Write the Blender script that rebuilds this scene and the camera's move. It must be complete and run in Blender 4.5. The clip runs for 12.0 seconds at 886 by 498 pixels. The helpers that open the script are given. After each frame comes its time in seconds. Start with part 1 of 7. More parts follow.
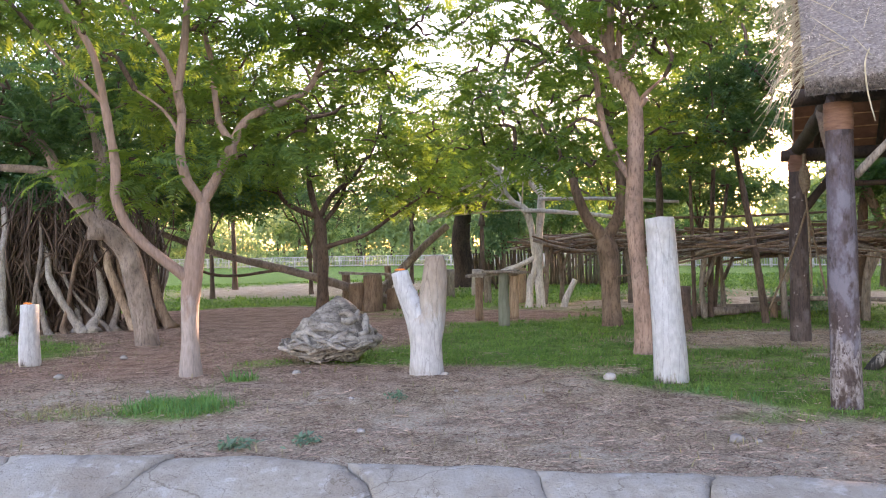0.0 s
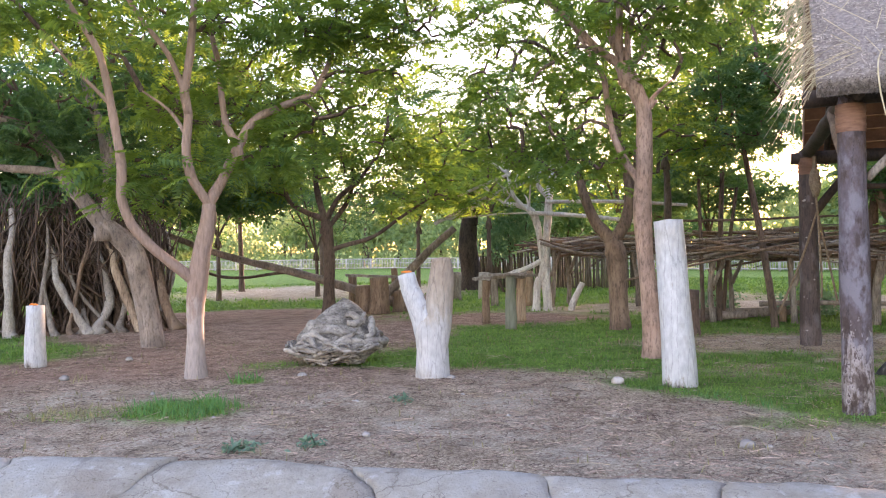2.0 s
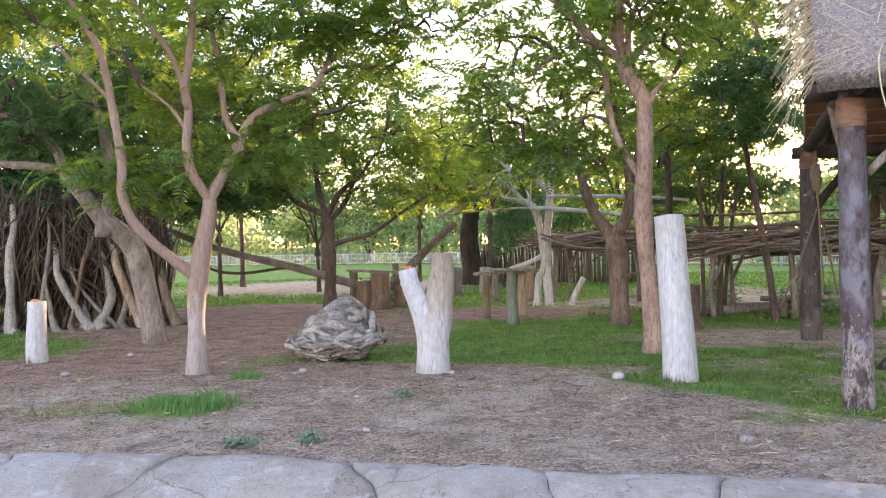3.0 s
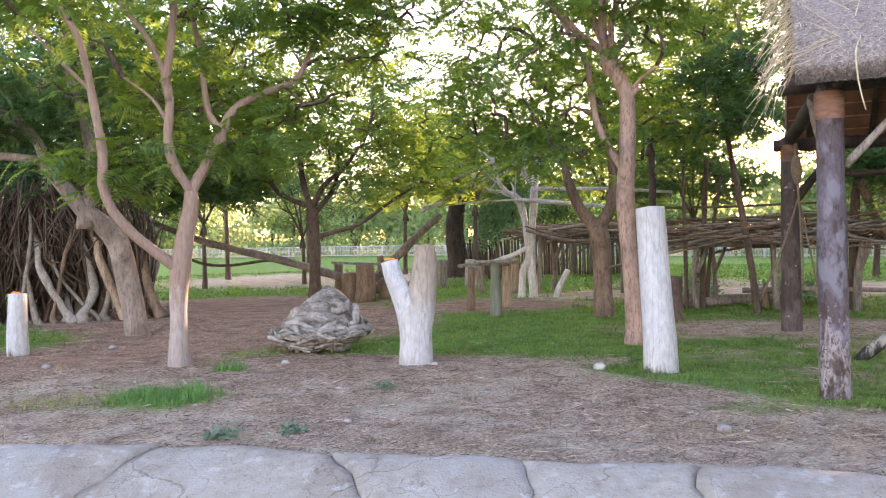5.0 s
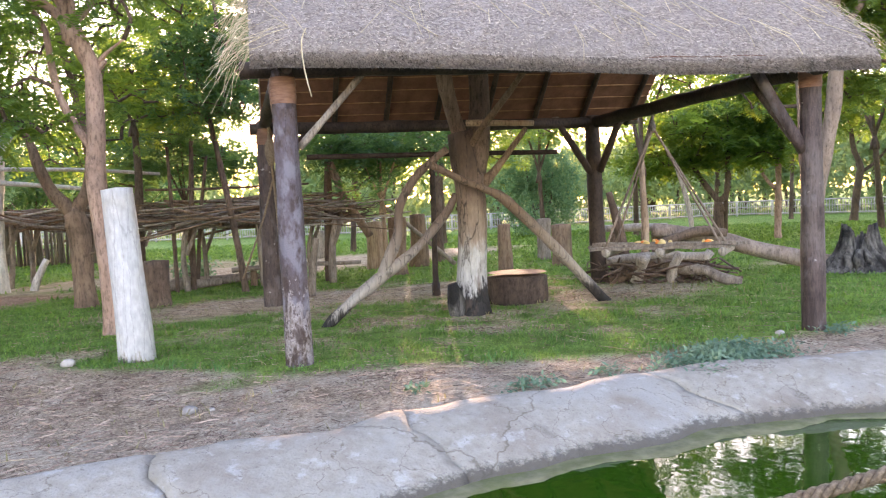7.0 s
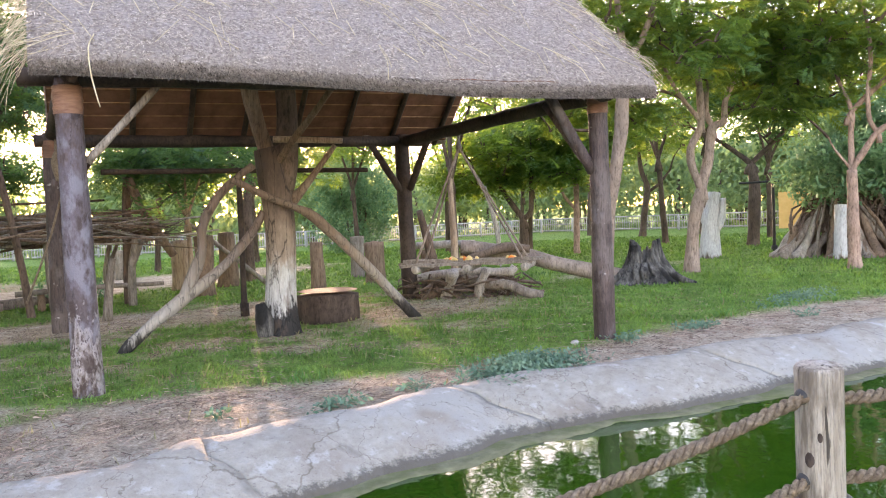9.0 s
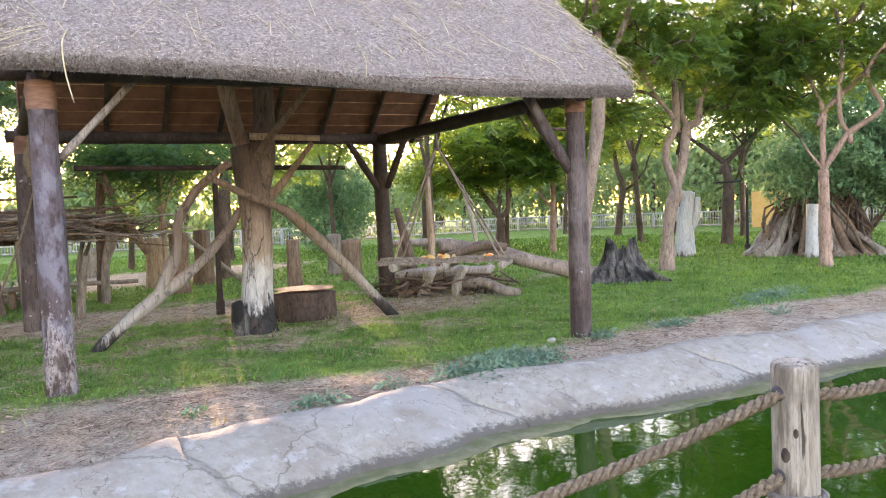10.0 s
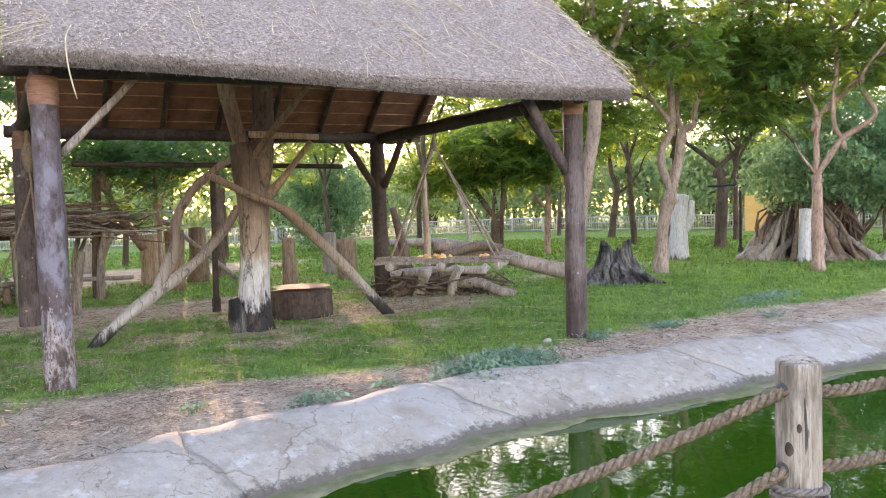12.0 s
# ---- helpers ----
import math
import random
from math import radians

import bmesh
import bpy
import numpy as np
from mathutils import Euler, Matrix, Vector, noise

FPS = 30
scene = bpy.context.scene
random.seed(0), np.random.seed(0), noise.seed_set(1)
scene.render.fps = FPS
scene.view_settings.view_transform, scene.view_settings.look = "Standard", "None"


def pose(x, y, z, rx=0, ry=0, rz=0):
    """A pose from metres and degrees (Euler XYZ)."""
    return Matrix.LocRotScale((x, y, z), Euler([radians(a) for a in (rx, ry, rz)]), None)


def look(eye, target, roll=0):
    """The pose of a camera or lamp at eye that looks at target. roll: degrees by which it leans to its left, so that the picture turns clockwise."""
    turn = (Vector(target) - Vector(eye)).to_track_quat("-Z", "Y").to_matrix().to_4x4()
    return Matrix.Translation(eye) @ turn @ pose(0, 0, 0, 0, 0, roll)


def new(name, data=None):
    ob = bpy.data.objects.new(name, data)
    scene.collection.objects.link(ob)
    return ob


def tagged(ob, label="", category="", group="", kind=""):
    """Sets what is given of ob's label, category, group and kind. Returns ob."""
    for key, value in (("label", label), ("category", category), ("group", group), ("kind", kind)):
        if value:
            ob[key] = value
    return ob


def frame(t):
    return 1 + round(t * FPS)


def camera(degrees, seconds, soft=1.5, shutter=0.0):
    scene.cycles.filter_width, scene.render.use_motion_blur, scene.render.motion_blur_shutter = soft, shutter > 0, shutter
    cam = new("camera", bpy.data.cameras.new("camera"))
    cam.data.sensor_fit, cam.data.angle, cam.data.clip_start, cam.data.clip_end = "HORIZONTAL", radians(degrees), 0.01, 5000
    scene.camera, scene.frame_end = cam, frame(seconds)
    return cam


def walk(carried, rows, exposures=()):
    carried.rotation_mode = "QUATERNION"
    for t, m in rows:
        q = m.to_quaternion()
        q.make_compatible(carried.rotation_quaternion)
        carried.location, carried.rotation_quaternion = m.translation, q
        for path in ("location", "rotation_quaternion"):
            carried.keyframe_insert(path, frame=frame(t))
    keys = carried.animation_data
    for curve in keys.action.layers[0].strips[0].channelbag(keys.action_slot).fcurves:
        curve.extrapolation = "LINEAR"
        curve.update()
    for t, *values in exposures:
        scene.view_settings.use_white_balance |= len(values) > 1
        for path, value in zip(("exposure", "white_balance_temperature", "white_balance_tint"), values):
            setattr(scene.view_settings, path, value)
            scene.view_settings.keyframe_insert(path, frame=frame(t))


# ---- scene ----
cam = camera(57.9, 12.0, soft=1.1, shutter=0.12)
PATH = [
    (0, (-0.236, -0.006, 1.866), (-0.254, 1.993, 1.858), -1.3),
    (0.5, (-0.225, 0.0, 1.86), (-0.254, 2.0, 1.859), -1.1),
    (1, (-0.217, 0.136, 1.877), (-0.249, 2.136, 1.88), -1.2),
    (1.5, (-0.211, 0.073, 1.864), (-0.244, 2.072, 1.868), -1.1),
    (2, (-0.235, 0.07, 1.853), (-0.27, 2.069, 1.853), -1.1),
    (2.5, (-0.226, 0.063, 1.861), (-0.265, 2.063, 1.855), -1.2),
    (3, (-0.22, 0.068, 1.862), (-0.259, 2.068, 1.849), -1.2),
    (4.8, (-0.2, 0.06, 1.856), (-0.234, 2.06, 1.824), -1.2),
    (5, (-0.158, 0.052, 1.848), (-0.165, 2.051, 1.816), -1.2),
    (5.5, (-0.057, 0.051, 1.849), (0.165, 2.038, 1.802), -1.7),
    (6, (0.056, 0.06, 1.846), (0.619, 1.977, 1.777), -2.2),
    (6.5, (0.195, 0.093, 1.835), (1.081, 1.883, 1.74), -2.4),
    (7, (0.315, 0.088, 1.808), (1.428, 1.746, 1.695), -2.5),
    (7.5, (0.372, 0.08, 1.812), (1.623, 1.636, 1.697), -2.6),
    (7.7, (0.377, 0.066, 1.809), (1.672, 1.587, 1.698), -2.6),
    (9.3, (0.431, 0.038, 1.801), (1.907, 1.384, 1.712), -2.5),
    (9.5, (0.429, 0.041, 1.801), (1.913, 1.378, 1.71), -2.5),
    (10, (0.41, 0.043, 1.803), (1.909, 1.364, 1.707), -2.3),
    (10.5, (0.403, 0.054, 1.8), (1.908, 1.368, 1.704), -2.1),
    (11, (0.379, 0.057, 1.8), (1.892, 1.363, 1.705), -1.8),
    (11.5, (0.354, 0.052, 1.802), (1.868, 1.356, 1.707), -1.7),
    (12, (0.315, 0.046, 1.803), (1.825, 1.353, 1.707), -1.6),
]
walk(cam, [(t, look(eye, aim, roll)) for t, eye, aim, roll in PATH], exposures=[(0.0, 3.30, 6800, 43), (1.0, 3.42, 6800, 43), (3.2, 3.44, 6800, 43), (5.0, 3.52, 6800, 43), (5.5, 3.66, 6800, 43), (6.0, 3.50, 6850, 42), (6.5, 3.62, 6850, 41), (7.4, 3.72, 6900, 40), (12.0, 3.72, 6950, 40)])

# ---- light ----
SUN_AZ, SUN_EL = 32.0, 6.2
world = bpy.data.worlds.new("sky")
scene.world = world
world.use_nodes = True
wn = world.node_tree.nodes
sky = wn.new("ShaderNodeTexSky")
sky.sky_type = "NISHITA"
sky.sun_disc = False
sky.sun_elevation = radians(SUN_EL)
sky.sun_rotation = radians(SUN_AZ)
sky.air_density, sky.dust_density, sky.ozone_density = 1.0, 0.7, 1.0
wn["Background"].inputs["Strength"].default_value = 0.15
world.node_tree.links.new(sky.outputs[0], wn["Background"].inputs[0])
sun = new("sun", bpy.data.lights.new("sun", "SUN"))
sun.data.energy, sun.data.angle, sun.data.color = 1.7, radians(0.8), (1.0, 0.76, 0.46)
_a, _e = radians(SUN_AZ), radians(SUN_EL)
sun.matrix_world = look((math.sin(_a) * 60 * math.cos(_e), math.cos(_a) * 60 * math.cos(_e), 60 * math.sin(_e)), (0, 0, 0))


# ---- materials ----
def mat(name, c1, c2, scale=4.0, rough=0.8, bump=0.3, stretch=(1, 1, 1), c3=None, scale3=0.7, amount3=0.5, grain=6.0, spec=0.3, island=0.0, objects=0.0, dist=0.02, crack=0.0):
    """Two-tone surface: fine grain between c1 and c2, larger blotches of c3, and relief."""
    m = bpy.data.materials.new(name)
    m.use_nodes = True
    nt = m.node_tree
    n, l = nt.nodes, nt.links
    bs = n["Principled BSDF"]
    co = n.new("ShaderNodeTexCoord")
    mp = n.new("ShaderNodeMapping")
    mp.inputs["Scale"].default_value = stretch
    l.new(co.outputs["Object"], mp.inputs[0])
    a = n.new("ShaderNodeTexNoise")
    a.inputs["Scale"].default_value, a.inputs["Detail"].default_value, a.inputs["Roughness"].default_value = scale, 6, 0.65
    l.new(mp.outputs[0], a.inputs[0])
    ra = n.new("ShaderNodeValToRGB")
    ra.color_ramp.elements[0].position, ra.color_ramp.elements[1].position = 0.32, 0.68
    ra.color_ramp.elements[0].color, ra.color_ramp.elements[1].color = (*c1, 1), (*c2, 1)
    l.new(a.outputs[0], ra.inputs[0])
    col = ra.outputs[0]
    if c3:
        b = n.new("ShaderNodeTexNoise")
        b.inputs["Scale"].default_value, b.inputs["Detail"].default_value = scale3, 5
        l.new(co.outputs["Object"], b.inputs[0])
        rb = n.new("ShaderNodeValToRGB")
        rb.color_ramp.elements[0].position, rb.color_ramp.elements[1].position = 0.48, 0.62
        rb.color_ramp.elements[1].color = (amount3, amount3, amount3, 1)
        rb.color_ramp.elements[0].color = (0, 0, 0, 1)
        l.new(b.outputs[0], rb.inputs[0])
        mx = n.new("ShaderNodeMix")
        mx.data_type = "RGBA"
        l.new(rb.outputs[0], mx.inputs[0])
        l.new(col, mx.inputs[6])
        mx.inputs[7].default_value = (*c3, 1)
        col = mx.outputs[2]
    if crack:
        kn = n.new("ShaderNodeTexNoise")
        kn.inputs["Scale"].default_value, kn.inputs["Detail"].default_value, kn.inputs["Roughness"].default_value = scale * 4.5, 7, 0.75
        l.new(mp.outputs[0], kn.inputs[0])
        kr = n.new("ShaderNodeValToRGB")
        kr.color_ramp.elements[0].position, kr.color_ramp.elements[1].position = 0.36, 0.52
        kr.color_ramp.elements[0].color, kr.color_ramp.elements[1].color = (1 - crack, 1 - crack, 1 - crack, 1), (1.08, 1.08, 1.08, 1)
        l.new(kn.outputs[0], kr.inputs[0])
        km = n.new("ShaderNodeMix")
        km.data_type, km.blend_type = "RGBA", "MULTIPLY"
        km.inputs[0].default_value = 1
        l.new(col, km.inputs[6])
        l.new(kr.outputs[0], km.inputs[7])
        col = km.outputs[2]
    if island or objects:
        hs = n.new("ShaderNodeHueSaturation")
        mr = n.new("ShaderNodeMapRange")
        w = max(island, objects)
        mr.inputs[3].default_value, mr.inputs[4].default_value = 1 - w, 1 + w
        if island:
            l.new(n.new("ShaderNodeNewGeometry").outputs["Random Per Island"], mr.inputs[0])
        else:
            l.new(n.new("ShaderNodeObjectInfo").outputs["Random"], mr.inputs[0])
        l.new(mr.outputs[0], hs.inputs["Value"])
        l.new(col, hs.inputs["Color"])
        col = hs.outputs[0]
    l.new(col, bs.inputs["Base Color"])
    bs.inputs["Roughness"].default_value = rough
    bs.inputs["Specular IOR Level"].default_value = spec
    if bump:
        g = n.new("ShaderNodeTexNoise")
        g.inputs["Scale"].default_value, g.inputs["Detail"].default_value = scale * grain, 4
        l.new(mp.outputs[0], g.inputs[0])
        ad = n.new("ShaderNodeMath")
        ad.operation = "ADD"
        l.new(a.outputs[0], ad.inputs[0])
        l.new(g.outputs[0], ad.inputs[1])
        bp = n.new("ShaderNodeBump")
        bp.inputs["Strength"].default_value, bp.inputs["Distance"].default_value = bump, dist
        l.new(ad.outputs[0], bp.inputs["Height"])
        l.new(bp.outputs[0], bs.inputs["Normal"])
    return m


def leaf_mat(name, dark, light, glow, share=0.5):
    """Thin leaf: diffuse above, light passing through from behind."""
    m = bpy.data.materials.new(name)
    m.use_nodes = True
    nt = m.node_tree
    n, l = nt.nodes, nt.links
    n.remove(n["Principled BSDF"])
    out = n["Material Output"]
    geo = n.new("ShaderNodeNewGeometry")
    co = n.new("ShaderNodeTexCoord")
    nz = n.new("ShaderNodeTexNoise")
    nz.inputs["Scale"].default_value = 0.9
    l.new(co.outputs["Object"], nz.inputs[0])
    ad = n.new("ShaderNodeMath")
    ad.operation = "MULTIPLY_ADD"
    ad.inputs[1].default_value = 0.55
    l.new(geo.outputs["Random Per Island"], ad.inputs[0])
    l.new(nz.outputs[0], ad.inputs[2])
    mr = n.new("ShaderNodeMapRange")
    mr.inputs[1].default_value, mr.inputs[2].default_value = 0.45, 1.1
    l.new(ad.outputs[0], mr.inputs[0])
    mx = n.new("ShaderNodeMix")
    mx.data_type = "RGBA"
    mx.inputs[6].default_value, mx.inputs[7].default_value = (*dark, 1), (*light, 1)
    l.new(mr.outputs[0], mx.inputs[0])
    df = n.new("ShaderNodeBsdfPrincipled")
    df.inputs["Roughness"].default_value = 0.6
    df.inputs["Specular IOR Level"].default_value = 0.25
    l.new(mx.outputs[2], df.inputs["Base Color"])
    tr = n.new("ShaderNodeBsdfTranslucent")
    mg = n.new("ShaderNodeMix")
    mg.data_type = "RGBA"
    mg.inputs[6].default_value = (glow[0] * 0.6, glow[1] * 0.7, glow[2], 1)
    mg.inputs[7].default_value = (*glow, 1)
    l.new(mr.outputs[0], mg.inputs[0])
    l.new(mg.outputs[2], tr.inputs[0])
    ms = n.new("ShaderNodeMixShader")
    ms.inputs[0].default_value = share
    l.new(df.outputs[0], ms.inputs[1])
    l.new(tr.outputs[0], ms.inputs[2])
    l.new(ms.outputs[0], out.inputs[0])
    return m


BARK = mat("pinkish_bark", (0.25, 0.155, 0.115), (0.46, 0.305, 0.235), 5, 0.85, 0.5, (1, 1, 0.3), (0.15, 0.10, 0.08), 1.5, 0.5, crack=0.55)
BARK_MID = mat("greyish_brown_bark", (0.18, 0.138, 0.112), (0.35, 0.275, 0.228), 5, 0.88, 0.5, (1, 1, 0.3), (0.10, 0.07, 0.055), 1.5, 0.5, crack=0.5)
BARK_BROWN = mat("reddish_brown_bark", (0.12, 0.076, 0.054), (0.27, 0.182, 0.132), 5, 0.88, 0.5, (1, 1, 0.3), (0.08, 0.055, 0.04), 1.5, 0.5, crack=0.5)
BARK_DARK = mat("dark_bark", (0.065, 0.043, 0.032), (0.16, 0.108, 0.08), 5, 0.9, 0.5, (1, 1, 0.3), (0.20, 0.145, 0.105), 1.2, 0.4, crack=0.55)
SAWN_BARK = mat("stump_bark", (0.035, 0.024, 0.019), (0.10, 0.07, 0.054), 5, 0.9, 0.8, (1, 1, 0.4), crack=0.6)
BARK_PALE = mat("greyish_bark", (0.19, 0.135, 0.105), (0.37, 0.275, 0.215), 5, 0.85, 0.5, (1, 1, 0.3), (0.20, 0.15, 0.12), 1.5, 0.5, crack=0.55)
POST_WOOD = mat("dark_stained_post", (0.035, 0.023, 0.021), (0.095, 0.064, 0.058), 3, 0.6, 0.5, (3, 3, 0.5), (0.17, 0.135, 0.12), 2.2, 0.45, crack=0.55)
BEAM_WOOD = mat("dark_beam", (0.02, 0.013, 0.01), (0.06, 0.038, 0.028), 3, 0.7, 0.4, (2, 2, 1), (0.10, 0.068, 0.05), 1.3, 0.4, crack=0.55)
WHITE_WOOD = mat("whitewashed_wood", (0.34, 0.32, 0.295), (0.50, 0.48, 0.455), 4, 0.8, 0.6, (4, 4, 0.3), (0.42, 0.36, 0.29), 1.6, 0.45, crack=0.55)
GREY_WOOD = mat("weathered_grey_wood", (0.13, 0.10, 0.08), (0.34, 0.285, 0.235), 4, 0.85, 0.6, (3, 3, 0.5), (0.13, 0.10, 0.08), 1.8, 0.5, crack=0.55)
PALE_WOOD = mat("pale_driftwood", (0.25, 0.21, 0.175), (0.47, 0.42, 0.36), 4, 0.85, 0.6, (3, 3, 0.5), (0.22, 0.18, 0.15), 1.8, 0.4, crack=0.55)
BROWN_WOOD = mat("brown_log_wood", (0.13, 0.08, 0.05), (0.28, 0.19, 0.13), 4, 0.85, 0.6, (3, 3, 0.4), (0.09, 0.06, 0.045), 1.5, 0.5, crack=0.55)
TAN_WOOD = mat("peeled_tan_wood", (0.26, 0.17, 0.11), (0.46, 0.34, 0.24), 3, 0.8, 0.4, (3, 3, 0.3), (0.17, 0.11, 0.07), 1.3, 0.5, crack=0.55)
ROOT_WOOD = mat("grey_root_wood", (0.17, 0.145, 0.12), (0.43, 0.395, 0.35), 3, 0.85, 0.7, (1, 1, 1), (0.15, 0.125, 0.105), 2.5, 0.5, crack=0.55, objects=0.3)
# both darker than the roots: shade in the gaps painted as wood colour
ROOT_GAP_SHADE = mat("root_gap_shade", (0.035, 0.029, 0.024), (0.16, 0.14, 0.12), 3.5, 0.9, 0.9, (1, 1, 2.5), (0.06, 0.05, 0.042), 3.6, 0.7, crack=0.6)
ROOT_DOME = mat("shade_toned_root_dome", (0.10, 0.086, 0.072), (0.36, 0.325, 0.285), 4, 0.85, 0.8, (1, 1, 2.2), (0.06, 0.05, 0.04), 3.2, 0.7, crack=0.6)
DEAD_WOOD = mat("bleached_dead_wood", (0.42, 0.38, 0.335), (0.70, 0.655, 0.60), 4, 0.85, 0.6, (3, 3, 0.5), (0.28, 0.235, 0.20), 1.8, 0.4, crack=0.5)
CHAR_WOOD = mat("charred_wood", (0.010, 0.009, 0.009), (0.21, 0.195, 0.175), 3.4, 0.8, 0.8, (4.2, 4.2, 0.4), (0.009, 0.008, 0.008), 2.4, 0.95, crack=0.7)
REED_RED = mat("reddish_reeds", (0.11, 0.052, 0.034), (0.24, 0.115, 0.075), 3, 0.8, 0.5, (1, 1, 1), (0.13, 0.06, 0.04), 1.0, 0.4)
REED_LIGHT = mat("pale_reed", (0.22, 0.11, 0.055), (0.38, 0.22, 0.12), 6, 0.8, 0.2)
THATCH = mat("grey_thatch", (0.16, 0.13, 0.115), (0.46, 0.395, 0.36), 26, 0.95, 1.0, (1, 1, 1), (0.30, 0.26, 0.24), 0.8, 0.45, 2.5, 0.1, dist=0.03)
STRAW = mat("grey_straw", (0.28, 0.235, 0.21), (0.52, 0.45, 0.405), 14, 0.9, 0.0, island=0.5)
# darker straw: shade of the sky-averted eave face, put into the colour
STRAW_EAVE_SHADE = mat("shaded_reed_ends", (0.08, 0.066, 0.058), (0.29, 0.246, 0.222), 14, 0.9, 0.0, island=0.6)
STRAW_GOLD = mat("golden_straw", (0.42, 0.33, 0.20), (0.66, 0.56, 0.38), 5, 0.85, 0.0, island=0.25)
BAND = mat("brown_band", (0.17, 0.082, 0.052), (0.30, 0.16, 0.105), 6, 0.6, 0.5, (1, 1, 6), (0.12, 0.06, 0.04), 3.0, 0.6)
ROPE = mat("weathered_rope", (0.08, 0.055, 0.035), (0.31, 0.232, 0.16), 90, 0.95, 1.0, c3=(0.14, 0.09, 0.055), scale3=25, dist=0.004)
ROPE_DARK = mat("dark_wrapped_rope", (0.10, 0.085, 0.075), (0.27, 0.23, 0.20), 40, 0.9, 0.7, dist=0.004)
CONCRETE = mat("pale_concrete", (0.25, 0.224, 0.184), (0.345, 0.315, 0.268), 9, 0.9, 0.9, (1, 1, 1), None, 1.4, 0.5, 5, dist=0.016, spec=0.15)
LEDGE = mat("wet_algae_ledge", (0.105, 0.105, 0.058), (0.185, 0.175, 0.105), 8, 0.9, 0.5, (1, 1, 1), (0.085, 0.105, 0.035), 2.6, 0.5, spec=0.1)
STONE = mat("pale_stone", (0.22, 0.19, 0.17), (0.40, 0.365, 0.33), 8, 0.8, 0.4, objects=0.3)
FENCE_WOOD = mat("greyish_fence_wood", (0.34, 0.325, 0.30), (0.52, 0.50, 0.47), 4, 0.85, 0.2)
PALISADE = mat("palisade_poles", (0.07, 0.053, 0.04), (0.18, 0.145, 0.108), 4, 0.9, 0.3, (2, 2, 0.4), objects=0.45)
ORANGE_WALL = mat("ochre_plaster", (0.62, 0.36, 0.12), (0.72, 0.44, 0.17), 2, 0.85, 0.2)
CARROT = mat("orange_vegetable", (0.75, 0.18, 0.03), (0.85, 0.30, 0.06), 8, 0.5, 0.1)
BREAD = mat("yellowish_food", (0.62, 0.42, 0.14), (0.75, 0.58, 0.28), 12, 0.6, 0.2)
# for the metal post, and as painted shade in the rope holes
METAL_AND_HOLE_DARK = mat("dark_metal_and_hole_shade", (0.02, 0.02, 0.02), (0.05, 0.045, 0.04), 6, 0.5, 0.1)
CHIPS = mat("mulch_chips", (0.14, 0.082, 0.056), (0.44, 0.315, 0.235), 1.5, 0.95, 0.0, island=0.7)
TWIG = mat("dry_twig", (0.24, 0.17, 0.11), (0.50, 0.39, 0.27), 3, 0.9, 0.0, island=0.4)
MOSS_POST = mat("greenish_post", (0.12, 0.13, 0.095), (0.24, 0.245, 0.19), 4, 0.85, 0.4, (2, 2, 0.4))
LEAF = leaf_mat("feathery_leaf", (0.026, 0.088, 0.040), (0.075, 0.175, 0.062), (0.40, 0.53, 0.048), 0.49)
LEAF_DARK = leaf_mat("dark_leaf", (0.028, 0.088, 0.048), (0.075, 0.165, 0.078), (0.22, 0.38, 0.07), 0.42)
LEAF_BLUE = leaf_mat("bluish_leaf", (0.085, 0.20, 0.105), (0.22, 0.37, 0.20), (0.28, 0.46, 0.17), 0.35)
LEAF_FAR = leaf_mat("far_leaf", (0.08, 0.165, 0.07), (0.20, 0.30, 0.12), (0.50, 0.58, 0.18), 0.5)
GRASS = leaf_mat("grass_blade", (0.018, 0.092, 0.022), (0.165, 0.30, 0.070), (0.28, 0.44, 0.045), 0.35)
HERB_GRASS = leaf_mat("fresh_grass", (0.045, 0.16, 0.045), (0.13, 0.29, 0.085), (0.22, 0.42, 0.08), 0.3)
GRASS_DRY = leaf_mat("dry_grass", (0.20, 0.17, 0.08), (0.34, 0.29, 0.15), (0.34, 0.28, 0.10), 0.3)
HERB = leaf_mat("bluish_herb", (0.10, 0.19, 0.125), (0.21, 0.31, 0.21), (0.16, 0.30, 0.15), 0.3)


def blotch(m, colour, scale, lo, hi, amount=1.0, stretch=(1, 1, 1), detail=5, shift=0.0):
    """Lay patches of another tone over a surface's colour, with ragged edges."""
    n, l = m.node_tree.nodes, m.node_tree.links
    bs = n["Principled BSDF"]
    src = bs.inputs["Base Color"].links[0].from_socket
    co = n.new("ShaderNodeTexCoord")
    mp = n.new("ShaderNodeMapping")
    mp.inputs["Scale"].default_value = stretch
    mp.inputs["Location"].default_value = (shift, shift * 1.7, shift * 0.6)
    l.new(co.outputs["Object"], mp.inputs[0])
    t = n.new("ShaderNodeTexNoise")
    t.inputs["Scale"].default_value, t.inputs["Detail"].default_value, t.inputs["Roughness"].default_value = scale, detail, 0.62
    l.new(mp.outputs[0], t.inputs[0])
    r = n.new("ShaderNodeMapRange")
    r.inputs[1].default_value, r.inputs[2].default_value, r.inputs[3].default_value, r.inputs[4].default_value = lo, hi, 0.0, amount
    l.new(t.outputs[0], r.inputs[0])
    mx = n.new("ShaderNodeMix")
    mx.data_type = "RGBA"
    mx.inputs[7].default_value = (*colour, 1)
    l.new(r.outputs[0], mx.inputs[0])
    l.new(src, mx.inputs[6])
    l.new(mx.outputs[2], bs.inputs["Base Color"])


